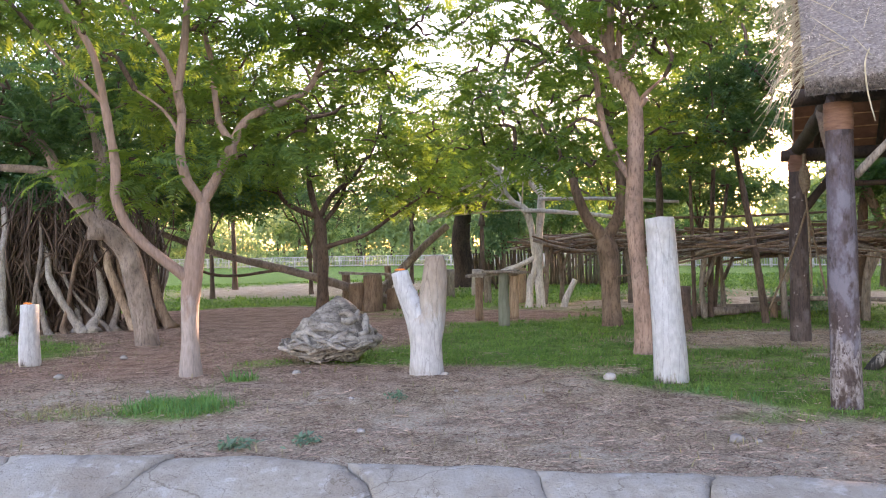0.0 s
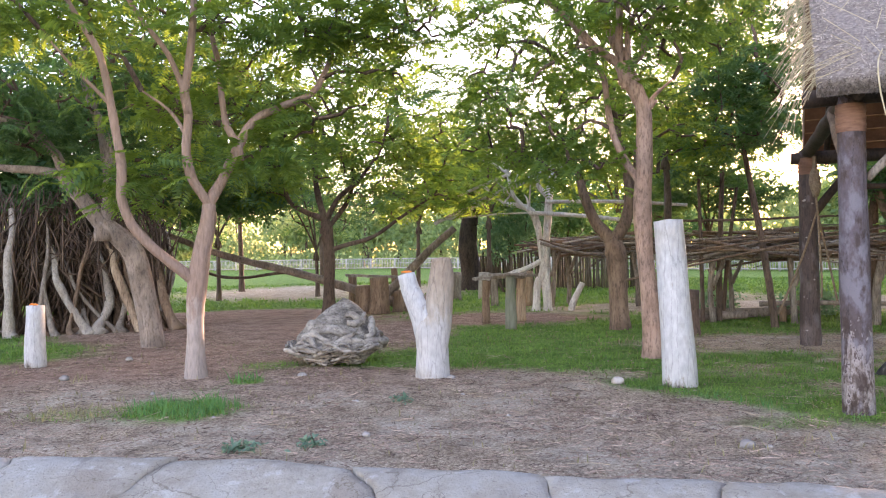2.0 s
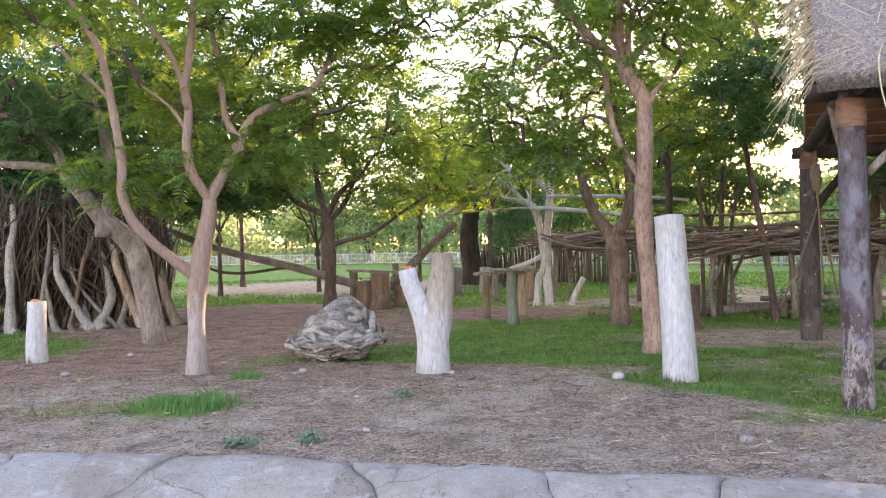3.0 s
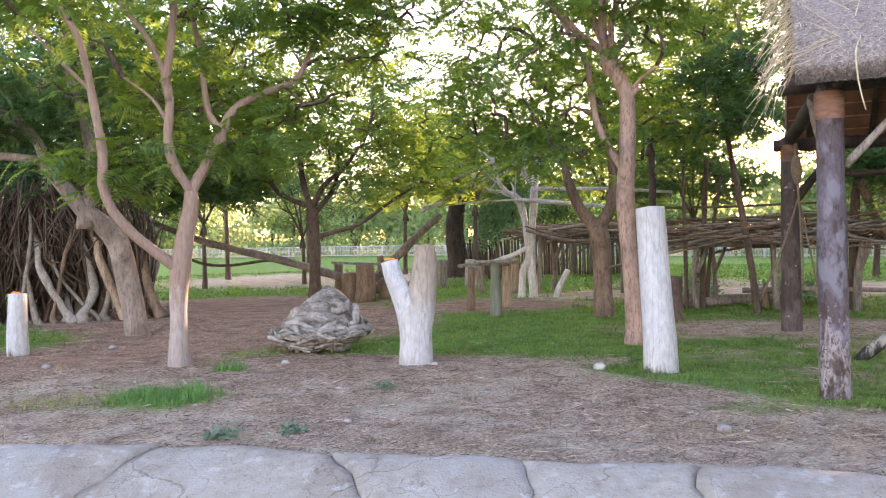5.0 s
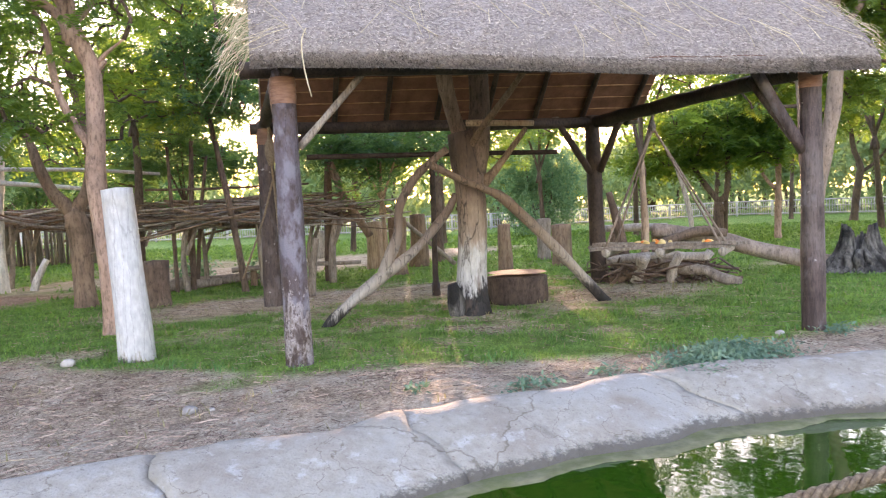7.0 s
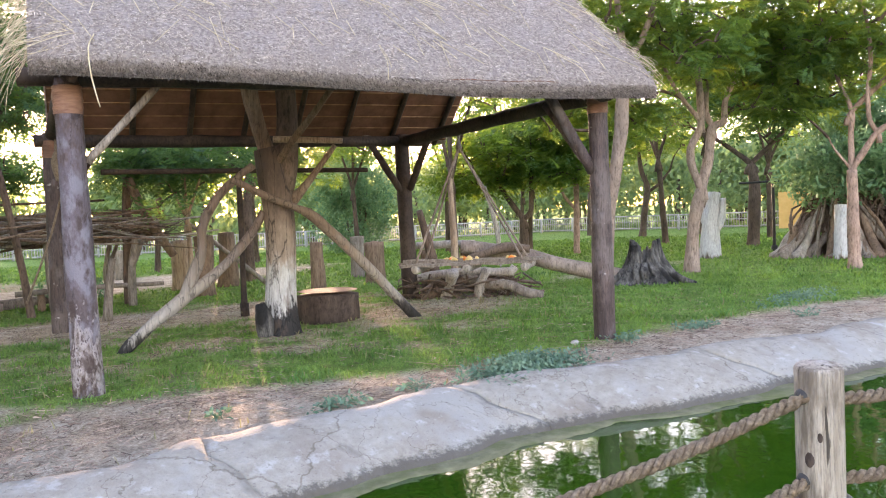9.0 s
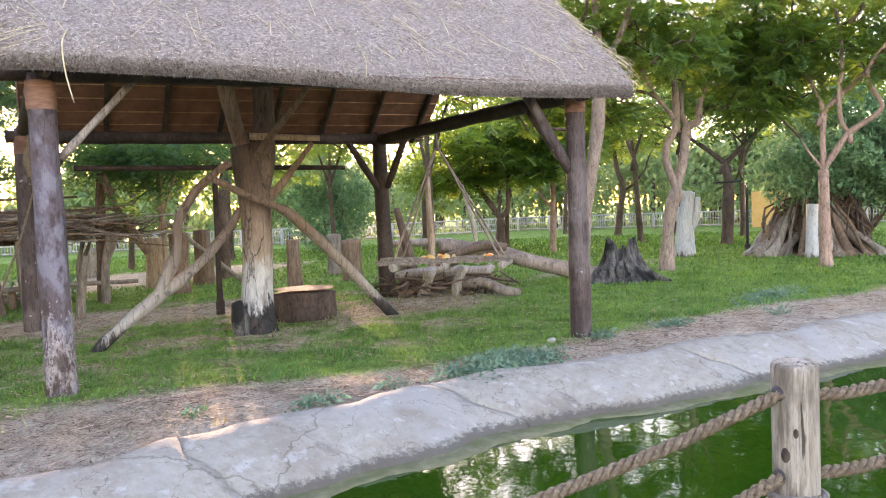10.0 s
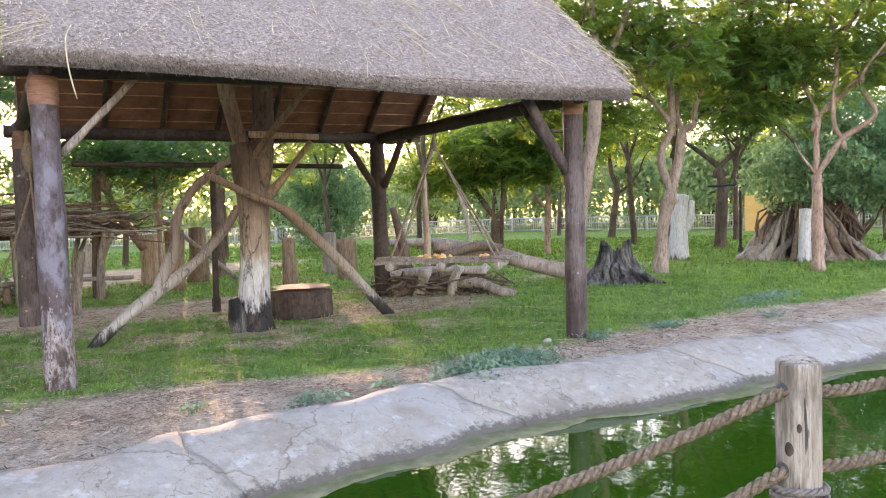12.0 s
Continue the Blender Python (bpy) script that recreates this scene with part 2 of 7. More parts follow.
def add_cracks(m, size=0.26, lo=0.0004, hi=0.0020, dark=0.6, warp=0.55):
    """Thin dark wandering cracks over a slab's colour."""
    n, l = m.node_tree.nodes, m.node_tree.links
    bs = n["Principled BSDF"]
    src = bs.inputs["Base Color"].links[0].from_socket
    co = n.new("ShaderNodeTexCoord")
    wz = n.new("ShaderNodeTexNoise")
    wz.inputs["Scale"].default_value, wz.inputs["Detail"].default_value = 2.6, 5
    l.new(co.outputs["Object"], wz.inputs[0])
    va = n.new("ShaderNodeVectorMath")
    va.operation = "MULTIPLY_ADD"
    va.inputs[1].default_value = (warp, warp, warp)
    l.new(wz.outputs["Color"], va.inputs[0])
    l.new(co.outputs["Object"], va.inputs[2])
    vo = n.new("ShaderNodeTexVoronoi")
    vo.feature = "DISTANCE_TO_EDGE"
    vo.inputs["Scale"].default_value = size
    l.new(va.outputs[0], vo.inputs[0])
    rp = n.new("ShaderNodeValToRGB")
    rp.color_ramp.elements[0].position, rp.color_ramp.elements[1].position = lo, hi
    rp.color_ramp.elements[0].color, rp.color_ramp.elements[1].color = (dark, dark * 0.95, dark * 0.9, 1), (1, 1, 1, 1)
    l.new(vo.outputs[0], rp.inputs[0])
    mx = n.new("ShaderNodeMix")
    mx.data_type, mx.blend_type = "RGBA", "MULTIPLY"
    mx.inputs[0].default_value = 1
    l.new(src, mx.inputs[6])
    l.new(rp.outputs[0], mx.inputs[7])
    l.new(mx.outputs[2], bs.inputs["Base Color"])


blotch(CONCRETE, (0.225, 0.188, 0.152), 1.3, 0.50, 0.66, 0.75)
blotch(CONCRETE, (0.32, 0.308, 0.28), 0.9, 0.50, 0.62, 0.7, shift=3.0)
blotch(CONCRETE, (0.42, 0.405, 0.38), 5.0, 0.58, 0.66, 0.6, shift=7.0, detail=8)
blotch(CONCRETE, (0.15, 0.122, 0.10), 22.0, 0.60, 0.70, 0.7, shift=5.0, detail=8)
blotch(CONCRETE, (0.175, 0.152, 0.13), 2.6, 0.60, 0.68, 0.7, (1, 0.35, 1), shift=9.0, detail=8)
add_cracks(CONCRETE)
add_cracks(CONCRETE, 0.95, 0.0012, 0.006, 0.62, 0.9)


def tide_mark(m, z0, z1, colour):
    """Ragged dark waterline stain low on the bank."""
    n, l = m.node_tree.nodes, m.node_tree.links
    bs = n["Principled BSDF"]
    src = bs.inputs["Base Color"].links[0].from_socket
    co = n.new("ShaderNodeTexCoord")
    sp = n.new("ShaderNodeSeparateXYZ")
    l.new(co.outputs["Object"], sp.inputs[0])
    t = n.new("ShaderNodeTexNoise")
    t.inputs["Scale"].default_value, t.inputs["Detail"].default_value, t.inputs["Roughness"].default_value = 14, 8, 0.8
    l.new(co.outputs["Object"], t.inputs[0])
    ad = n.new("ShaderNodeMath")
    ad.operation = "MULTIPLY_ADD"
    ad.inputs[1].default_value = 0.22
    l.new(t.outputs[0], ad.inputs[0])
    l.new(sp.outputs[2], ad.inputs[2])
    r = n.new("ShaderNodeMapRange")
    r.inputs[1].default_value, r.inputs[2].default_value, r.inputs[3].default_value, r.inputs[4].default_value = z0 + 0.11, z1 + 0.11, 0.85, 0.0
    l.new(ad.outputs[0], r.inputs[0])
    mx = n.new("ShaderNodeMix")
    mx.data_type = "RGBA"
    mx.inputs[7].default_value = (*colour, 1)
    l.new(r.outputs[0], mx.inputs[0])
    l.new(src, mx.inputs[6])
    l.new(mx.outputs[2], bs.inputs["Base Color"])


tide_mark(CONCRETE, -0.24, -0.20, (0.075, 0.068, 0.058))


def ground_mat():
    """Sandy soil, reddish mulch and turf, told apart by the sheet's own cover values."""
    m = bpy.data.materials.new("ground_cover")
    m.use_nodes = True
    nt = m.node_tree
    n, l = nt.nodes, nt.links
    bs = n["Principled BSDF"]
    bs.inputs["Roughness"].default_value = 0.95
    bs.inputs["Specular IOR Level"].default_value = 0.1
    co = n.new("ShaderNodeTexCoord")

    def tex(scale, detail=6, rough=0.65):
        t = n.new("ShaderNodeTexNoise")
        t.inputs["Scale"].default_value, t.inputs["Detail"].default_value, t.inputs["Roughness"].default_value = scale, detail, rough
        l.new(co.outputs["Object"], t.inputs[0])
        return t.outputs[0]

    def ramp(v, stops):
        r = n.new("ShaderNodeValToRGB")
        while len(r.color_ramp.elements) < len(stops):
            r.color_ramp.elements.new(0.5)
        for e, (p, c) in zip(r.color_ramp.elements, stops):
            e.position, e.color = p, (*c, 1)
        l.new(v, r.inputs[0])
        return r.outputs[0]

    def mix(f, a, b):
        x = n.new("ShaderNodeMix")
        x.data_type = "RGBA"
        l.new(f, x.inputs[0])
        l.new(a, x.inputs[6])
        l.new(b, x.inputs[7])
        return x.outputs[2]

    def attr(name):
        a = n.new("ShaderNodeAttribute")
        a.attribute_name = name
        return a.outputs["Fac"]

    fine, mid, big = tex(30, 8, 0.8), tex(7, 6), tex(0.8, 5)
    grey = ramp(fine, [(0.38, (0.12, 0.085, 0.060)), (0.5, (0.385, 0.29, 0.205)), (0.62, (0.70, 0.58, 0.44))])
    pale = ramp(fine, [(0.38, (0.28, 0.225, 0.168)), (0.62, (0.64, 0.55, 0.44))])
    red = ramp(fine, [(0.38, (0.14, 0.078, 0.055)), (0.5, (0.33, 0.205, 0.15)), (0.62, (0.57, 0.41, 0.32))])
    turf = ramp(fine, [(0.38, (0.07, 0.145, 0.03)), (0.62, (0.22, 0.34, 0.075))])
    thr = n.new("ShaderNodeMapRange")
    thr.inputs[1].default_value, thr.inputs[2].default_value = 0.46, 0.62
    l.new(big, thr.inputs[0])
    soil = mix(thr.outputs[0], grey, pale)
    soil = mix(attr("mulch"), soil, red)
    soil = mix(attr("sand"), soil, pale)
    var = ramp(tex(2.3, 8, 0.7), [(0.36, (0.62, 0.58, 0.56)), (0.5, (0.98, 0.97, 0.96)), (0.66, (1.22, 1.22, 1.22))])
    mv = n.new("ShaderNodeMix")
    mv.data_type, mv.blend_type = "RGBA", "MULTIPLY"
    mv.inputs[0].default_value = 1
    l.new(mix(attr("turf"), soil, turf), mv.inputs[6])
    l.new(var, mv.inputs[7])
    l.new(mv.outputs[2], bs.inputs["Base Color"])
    ad = n.new("ShaderNodeMath")
    ad.operation = "ADD"
    l.new(fine, ad.inputs[0])
    l.new(mid, ad.inputs[1])
    bp = n.new("ShaderNodeBump")
    bp.inputs["Strength"].default_value, bp.inputs["Distance"].default_value = 1.0, 0.05
    l.new(ad.outputs[0], bp.inputs["Height"])
    l.new(bp.outputs[0], bs.inputs["Normal"])
    return m


def water_mat():
    m = bpy.data.materials.new("green_pond_water")
    m.use_nodes = True
    n, l = m.node_tree.nodes, m.node_tree.links
    bs = n["Principled BSDF"]
    bs.inputs["Base Color"].default_value = (0.013, 0.048, 0.003, 1)
    bs.inputs["Roughness"].default_value = 0.03
    bs.inputs["IOR"].default_value = 1.33
    co = n.new("ShaderNodeTexCoord")
    t = n.new("ShaderNodeTexNoise")
    t.inputs["Scale"].default_value, t.inputs["Detail"].default_value = 3.5, 2
    l.new(co.outputs["Object"], t.inputs[0])
    bp = n.new("ShaderNodeBump")
    bp.inputs["Strength"].default_value, bp.inputs["Distance"].default_value = 0.07, 0.04
    l.new(t.outputs[0], bp.inputs["Height"])
    l.new(bp.outputs[0], bs.inputs["Normal"])
    return m


# ---- mesh tools ----
class Shape:
    """Gathers vertices and faces of one mesh."""

    def __init__(self):
        self.v, self.f, self.n = [], [], 0

    def add(self, verts, faces):
        verts = np.asarray(verts, float).reshape(-1, 3)
        self.v.append(verts)
        off = self.n
        self.f.extend([tuple(i + off for i in q) for q in faces])
        self.n += len(verts)
        return self

    def mesh(self, name, smooth=True):
        me = bpy.data.meshes.new(name)
        me.from_pydata(np.concatenate(self.v).tolist(), [], self.f)
        if smooth:
            me.shade_smooth()
        me.update()
        return me

    def many(self, name, verts, faces, smooth=False):
        """All copies at once: verts (n, k, 3), faces of one copy."""
        n, k = verts.shape[:2]
        me = bpy.data.meshes.new(name)
        fc = np.asarray(faces)
        m = fc.shape[1]
        idx = (fc[None] + (np.arange(n) * k)[:, None, None]).reshape(-1, m)
        me.vertices.add(n * k)
        me.vertices.foreach_set("co", verts.astype(np.float32).ravel())
        me.loops.add(idx.size)
        me.loops.foreach_set("vertex_index", idx.astype(np.int32).ravel())
        me.polygons.add(len(idx))
        me.polygons.foreach_set("loop_start", np.arange(0, idx.size, m, dtype=np.int32))
        me.update(calc_edges=True)
        me.validate()
        if smooth:
            me.shade_smooth()
        return me


def part(name, data, material, parent=None, label=""):
    if isinstance(data, Shape):
        data = data.mesh(name)
    if not data.materials:
        data.materials.append(material)
    ob = new(name, data)
    if parent:
        ob.parent = parent
    if label:
        ob["label"] = label
    return ob


def root(name, m, label, category, group="", kind=""):
    e = new(name)
    e.empty_display_size = 0.2
    e.matrix_world = m
    return tagged(e, label, category, group, kind)


def spline(ctrl, step=0.12):
    """Smooth line through control points (n, 3 or 4 columns)."""
    c = np.asarray(ctrl, float)
    if len(c) < 2:
        return c
    p = np.vstack([2 * c[0] - c[1], c, 2 * c[-1] - c[-2]])
    out = []
    for i in range(1, len(p) - 2):
        n = max(2, int(np.linalg.norm(p[i + 1, :3] - p[i, :3]) / step))
        t = np.linspace(0, 1, n, endpoint=False)[:, None]
        a, b, d, e = p[i - 1], p[i], p[i + 1], p[i + 2]
        out.append(0.5 * (2 * b + (d - a) * t + (2 * a - 5 * b + 4 * d - e) * t ** 2 + (3 * b - a - 3 * d + e) * t ** 3))
    return np.vstack(out + [c[-1:]])


def tube(shape, ctrl, sides=10, step=0.12, rough=0.06, rng=None, caps=True, flare=0.0, flat=1.0, lobes=3, flute=0.0):
    """A round, uneven limb through (x, y, z, radius) control points."""
    rng = rng or np.random.default_rng(1)
    s = spline(ctrl, step)
    p, r = s[:, :3], np.maximum(s[:, 3], 0.002)
    n = len(p)
    tan = np.gradient(p, axis=0)
    tan /= np.linalg.norm(tan, axis=1)[:, None] + 1e-9
    ref = np.array([0.0, 0, 1]) if abs(tan[0, 2]) < 0.9 else np.array([1.0, 0, 0])
    a = np.cross(tan[0], ref)
    a /= np.linalg.norm(a)
    ang = np.linspace(0, 2 * np.pi, sides, endpoint=False)
    ph = rng.uniform(0, 6.28, 8)
    length = np.concatenate([[0], np.cumsum(np.linalg.norm(np.diff(p, axis=0), axis=1))])
    verts = np.empty((n, sides, 3))
    for i in range(n):
        a = a - tan[i] * (a @ tan[i])
        a /= np.linalg.norm(a) + 1e-9
        b = np.cross(tan[i], a)
        L = length[i] / max(r.mean(), 0.02)
        w = 1 + rough * (np.sin(lobes * ang + ph[0] + 0.25 * L) * 0.6 + np.sin(2 * ang + ph[1] - 0.4 * L) * 0.7 + np.sin(ang + ph[2] + 0.9 * L) * 0.5 + np.sin(0.7 * L + ph[3]) * 0.6 + np.sin(5 * ang + ph[4] + 0.6 * L) * 0.35)
        if flute:
            w = w + flute * np.abs(np.sin(lobes * ang / 2 + ph[5]))
        if flare:
            w = w * (1 + flare * math.exp(-length[i] / 0.25) * (1 + 0.35 * np.sin(4 * ang + ph[6])))
        verts[i] = p[i] + r[i] * (w * np.cos(ang))[:, None] * a + r[i] * flat * (w * np.sin(ang))[:, None] * b
    faces = []
    for i in range(n - 1):
        for j in range(sides):
            k = (j + 1) % sides
            faces.append((i * sides + j, i * sides + k, (i + 1) * sides + k, (i + 1) * sides + j))
    V = verts.reshape(-1, 3)
    if caps:
        V = np.vstack([V, p[0] - tan[0] * 0.004, p[-1] + tan[-1] * r[-1] * 0.12])
        c0, c1 = len(V) - 2, len(V) - 1
        for j in range(sides):
            k = (j + 1) % sides
            faces.append((c0, k, j))
            faces.append((c1, (n - 1) * sides + j, (n - 1) * sides + k))
    shape.add(V, faces)
    return s


def pole(p, q, r0, r1=None, sides=8, rough=0.05, rng=None, step=0.3, bow=0.0):
    """A nearly straight pole from p to q."""
    p, q = np.array(p, float), np.array(q, float)
    r1 = r0 if r1 is None else r1
    mid = (p + q) / 2 + np.array([0.4, 0.3, 1.0]) * bow
    return tube(Shape(), [(*p, r0), (*mid, (r0 + r1) / 2), (*q, r1)], sides, step, rough, rng)


def pole_shape(*a, **k):
    s = Shape()
    p, q, r0 = a[:3]
    r1 = a[3] if len(a) > 3 else r0
    p, q = np.array(p, float), np.array(q, float)
    mid = (p + q) / 2 + np.array([0.4, 0.3, 1.0]) * k.pop("bow", 0.0)
    k.setdefault("sides", 8)
    k.setdefault("step", 0.3)
    tube(s, [(*p, r0), (*mid, (r0 + r1) / 2), (*q, r1)], **k)
    return s


def log_thing(name, ctrl, material, label, category, group="", sides=14, step=0.12, rough=0.05, seed=1, origin=None, flare=0.0, flute=0.0, kind=""):
    """A single log, standing or lying, as one mesh with its origin at its base."""
    c = np.array(ctrl, float)
    o = np.array(origin if origin is not None else c[0, :3], float)
    c[:, :3] -= o
    s = Shape()
    tube(s, c, sides, step, rough, np.random.default_rng(seed), flare=flare, flute=flute)
    ob = part(name, s, material)
    ob.location = o
    return tagged(ob, label, category, group, kind)


def box_faces():
    return [(0, 1, 2, 3), (7, 6, 5, 4), (0, 4, 5, 1), (1, 5, 6, 2), (2, 6, 7, 3), (3, 7, 4, 0)]


def rot(n, rng, tilt, yaw=None):
    """Random turns: yaw all round unless given, pitch and roll within tilt (radians)."""
    yaw = rng.uniform(0, 2 * np.pi, n) if yaw is None else yaw
    pit, rol = rng.normal(0, tilt, n), rng.normal(0, tilt, n)
    cy, sy, cp, sp, cr, sr = np.cos(yaw), np.sin(yaw), np.cos(pit), np.sin(pit), np.cos(rol), np.sin(rol)
    R = np.empty((n, 3, 3))
    R[:, 0] = np.stack([cy * cp, cy * sp * sr - sy * cr, cy * sp * cr + sy * sr], 1)
    R[:, 1] = np.stack([sy * cp, sy * sp * sr + cy * cr, sy * sp * cr - cy * sr], 1)
    R[:, 2] = np.stack([-sp, cp * sr, cp * cr], 1)
    return R


def scatter(template, pos, R, scale):
    """Copies of a template (k, 3) at pos (n, 3), turned by R and scaled."""
    return np.einsum("nij,kj->nki", R, template) * np.asarray(scale).reshape(-1, 1, 1) + pos[:, None, :]


def frond(pairs=9, length=1.0, width=0.34, droop=0.22, leaf=0.05, sweep=0.42):
    """A feathery leaf: slim pinnae in pairs along a drooping rib. Unit length along x."""
    V, F = [], []
    for i in range(pairs):
        t = (i + 0.9) / pairs
        x, z = t * length, -droop * t * t
        w = width * math.sin(math.pi * (0.20 + 0.72 * t)) * (1.0 if i % 2 else 0.88)
        for sgn in (-1, 1):
            k = len(V)
            V += [(x, 0, z), (x + w * sweep * 0.35 - leaf * 0.5, sgn * w * 0.5, z + 0.015), (x + w * sweep, sgn * w, z - 0.07), (x + w * sweep * 0.45 + leaf * 0.6, sgn * w * 0.5, z + 0.005)]
            F.append((k, k + 1, k + 2, k + 3))
    return np.array(V), F


FROND_NEAR, FROND_NEAR_F = frond(9, leaf=0.085)
FROND_FAR, FROND_FAR_F = frond(5, width=0.42, leaf=0.15)
LEAFLET = np.array([(0, 0, 0), (0.4, 0.24, 0.05), (1, 0, -0.1), (0.45, -0.24, 0.05)])


def crown_points(rng, lobes, gap=0.38):
    """Cluster centres inside ellipsoids (cx, cy, cz, rx, ry, rz, count), with natural gaps."""
    out = []
    for cx, cy, cz, rx, ry, rz, cnt in lobes:
        got = 0
        while got < cnt:
            q = rng.normal(0, 1, 3)
            q *= rng.uniform(0.15, 1) ** 0.5 / np.linalg.norm(q)
            p = np.array([cx + rx * q[0], cy + ry * q[1], cz + rz * q[2]])
            if noise.noise(Vector(p * 0.9 + 7.3)) > -0.6 + gap or rng.random() < 0.15:
                out.append(p)
                got += 1
    return np.array(out)


def foliage(name, rng, centres, per, size, spread, near, material, parent, tilt=0.45):
    n = len(centres) * per
    off = rng.normal(0, 1, (n, 3)) * np.array([spread, spread, spread * 0.36])
    pos = np.repeat(centres, per, 0) + off
    tpl, fc = (FROND_NEAR, FROND_NEAR_F) if near else (FROND_FAR, FROND_FAR_F)
    out = np.arctan2(off[:, 1], off[:, 0]) + rng.normal(0, 0.7, n)
    V = scatter(tpl, pos, rot(n, rng, tilt, out), size * rng.uniform(0.65, 1.3, n))
    return part(name, Shape().many(name, V, fc), material, parent)


def tree(base, az, limbs, lobes, bark, leaf, label, seed, near=True, per=8, size=0.48, spread=0.36, gap=0.56, group="", flare=0.25, twig=0.032, sides=12):
    """A tree: limbs of (u, v, z, radius) with u across the view, v away; crown lobes likewise."""
    rng = np.random.default_rng(seed)
    t = root("tree", pose(base[0], base[1], 0, 0, 0, -az), label, "tree", group)
    nodes = []
    for i, L in enumerate(limbs):
        s = Shape()
        L = [[q[0], q[1], q[2], q[3] * (0.88 if i == 0 else 0.78)] for q in L]
        if i == 0:
            L[0][2] -= 0.12
            if len(limbs) > 1:
                L[-1][3] *= 0.8
        else:
            q0, q1 = np.array(L[0]), np.array(L[1])
            back = q0 - (q1 - q0) * 0.15 - np.array([0, 0, 0.22, 0])
            back[3] = q0[3] * 1.1
            L = [list(back)] + L
        line = tube(s, L, sides if i == 0 else max(7, sides - 3), 0.14, 0.06, rng, flare=flare if i == 0 else 0)
        part("trunk" if i == 0 else "limb", s, bark, t)
        keep = line[line[:, 2] > (1.9 if i == 0 else 0.5)]
        nodes.append(keep[:, :3])
        if i == 0 and len(limbs) == 1:
            nodes.append(line[-3:, :3])
    nodes = np.vstack(nodes)
    if not lobes:
        return t
    centres = crown_points(rng, lobes, gap)
    d0 = np.min(np.linalg.norm(centres[:, None] - nodes[None], axis=2), axis=1)
    s = Shape()
    for i in np.argsort(d0):
        c = centres[i]
        d = np.linalg.norm(nodes - c, axis=1) + 0.8 * np.maximum(nodes[:, 2] - c[2], 0)
        a = nodes[np.argmin(d)]
        L = np.linalg.norm(c - a)
        m1 = a + (c - a) * 0.4 + rng.normal(0, 0.07 * L, 3) + np.array([0, 0, 0.10 * L])
        m2 = a + (c - a) * 0.75 + rng.normal(0, 0.05 * L, 3) + np.array([0, 0, 0.08 * L])
        r = twig * min(2.4, 0.6 + L)
        tube(s, [(*a, r), (*m1, r * 0.8), (*m2, r * 0.6), (*c, r * 0.3)], 3, 0.45, 0.0, rng, caps=False)
        nodes = np.vstack([nodes, m1[None], m2[None], c[None]])
    part("branchwork", s, BARK_DARK, t)["kind"] = "stuff"
    foliage("crown", rng, centres, per, size, spread, near, leaf, t)
    return t


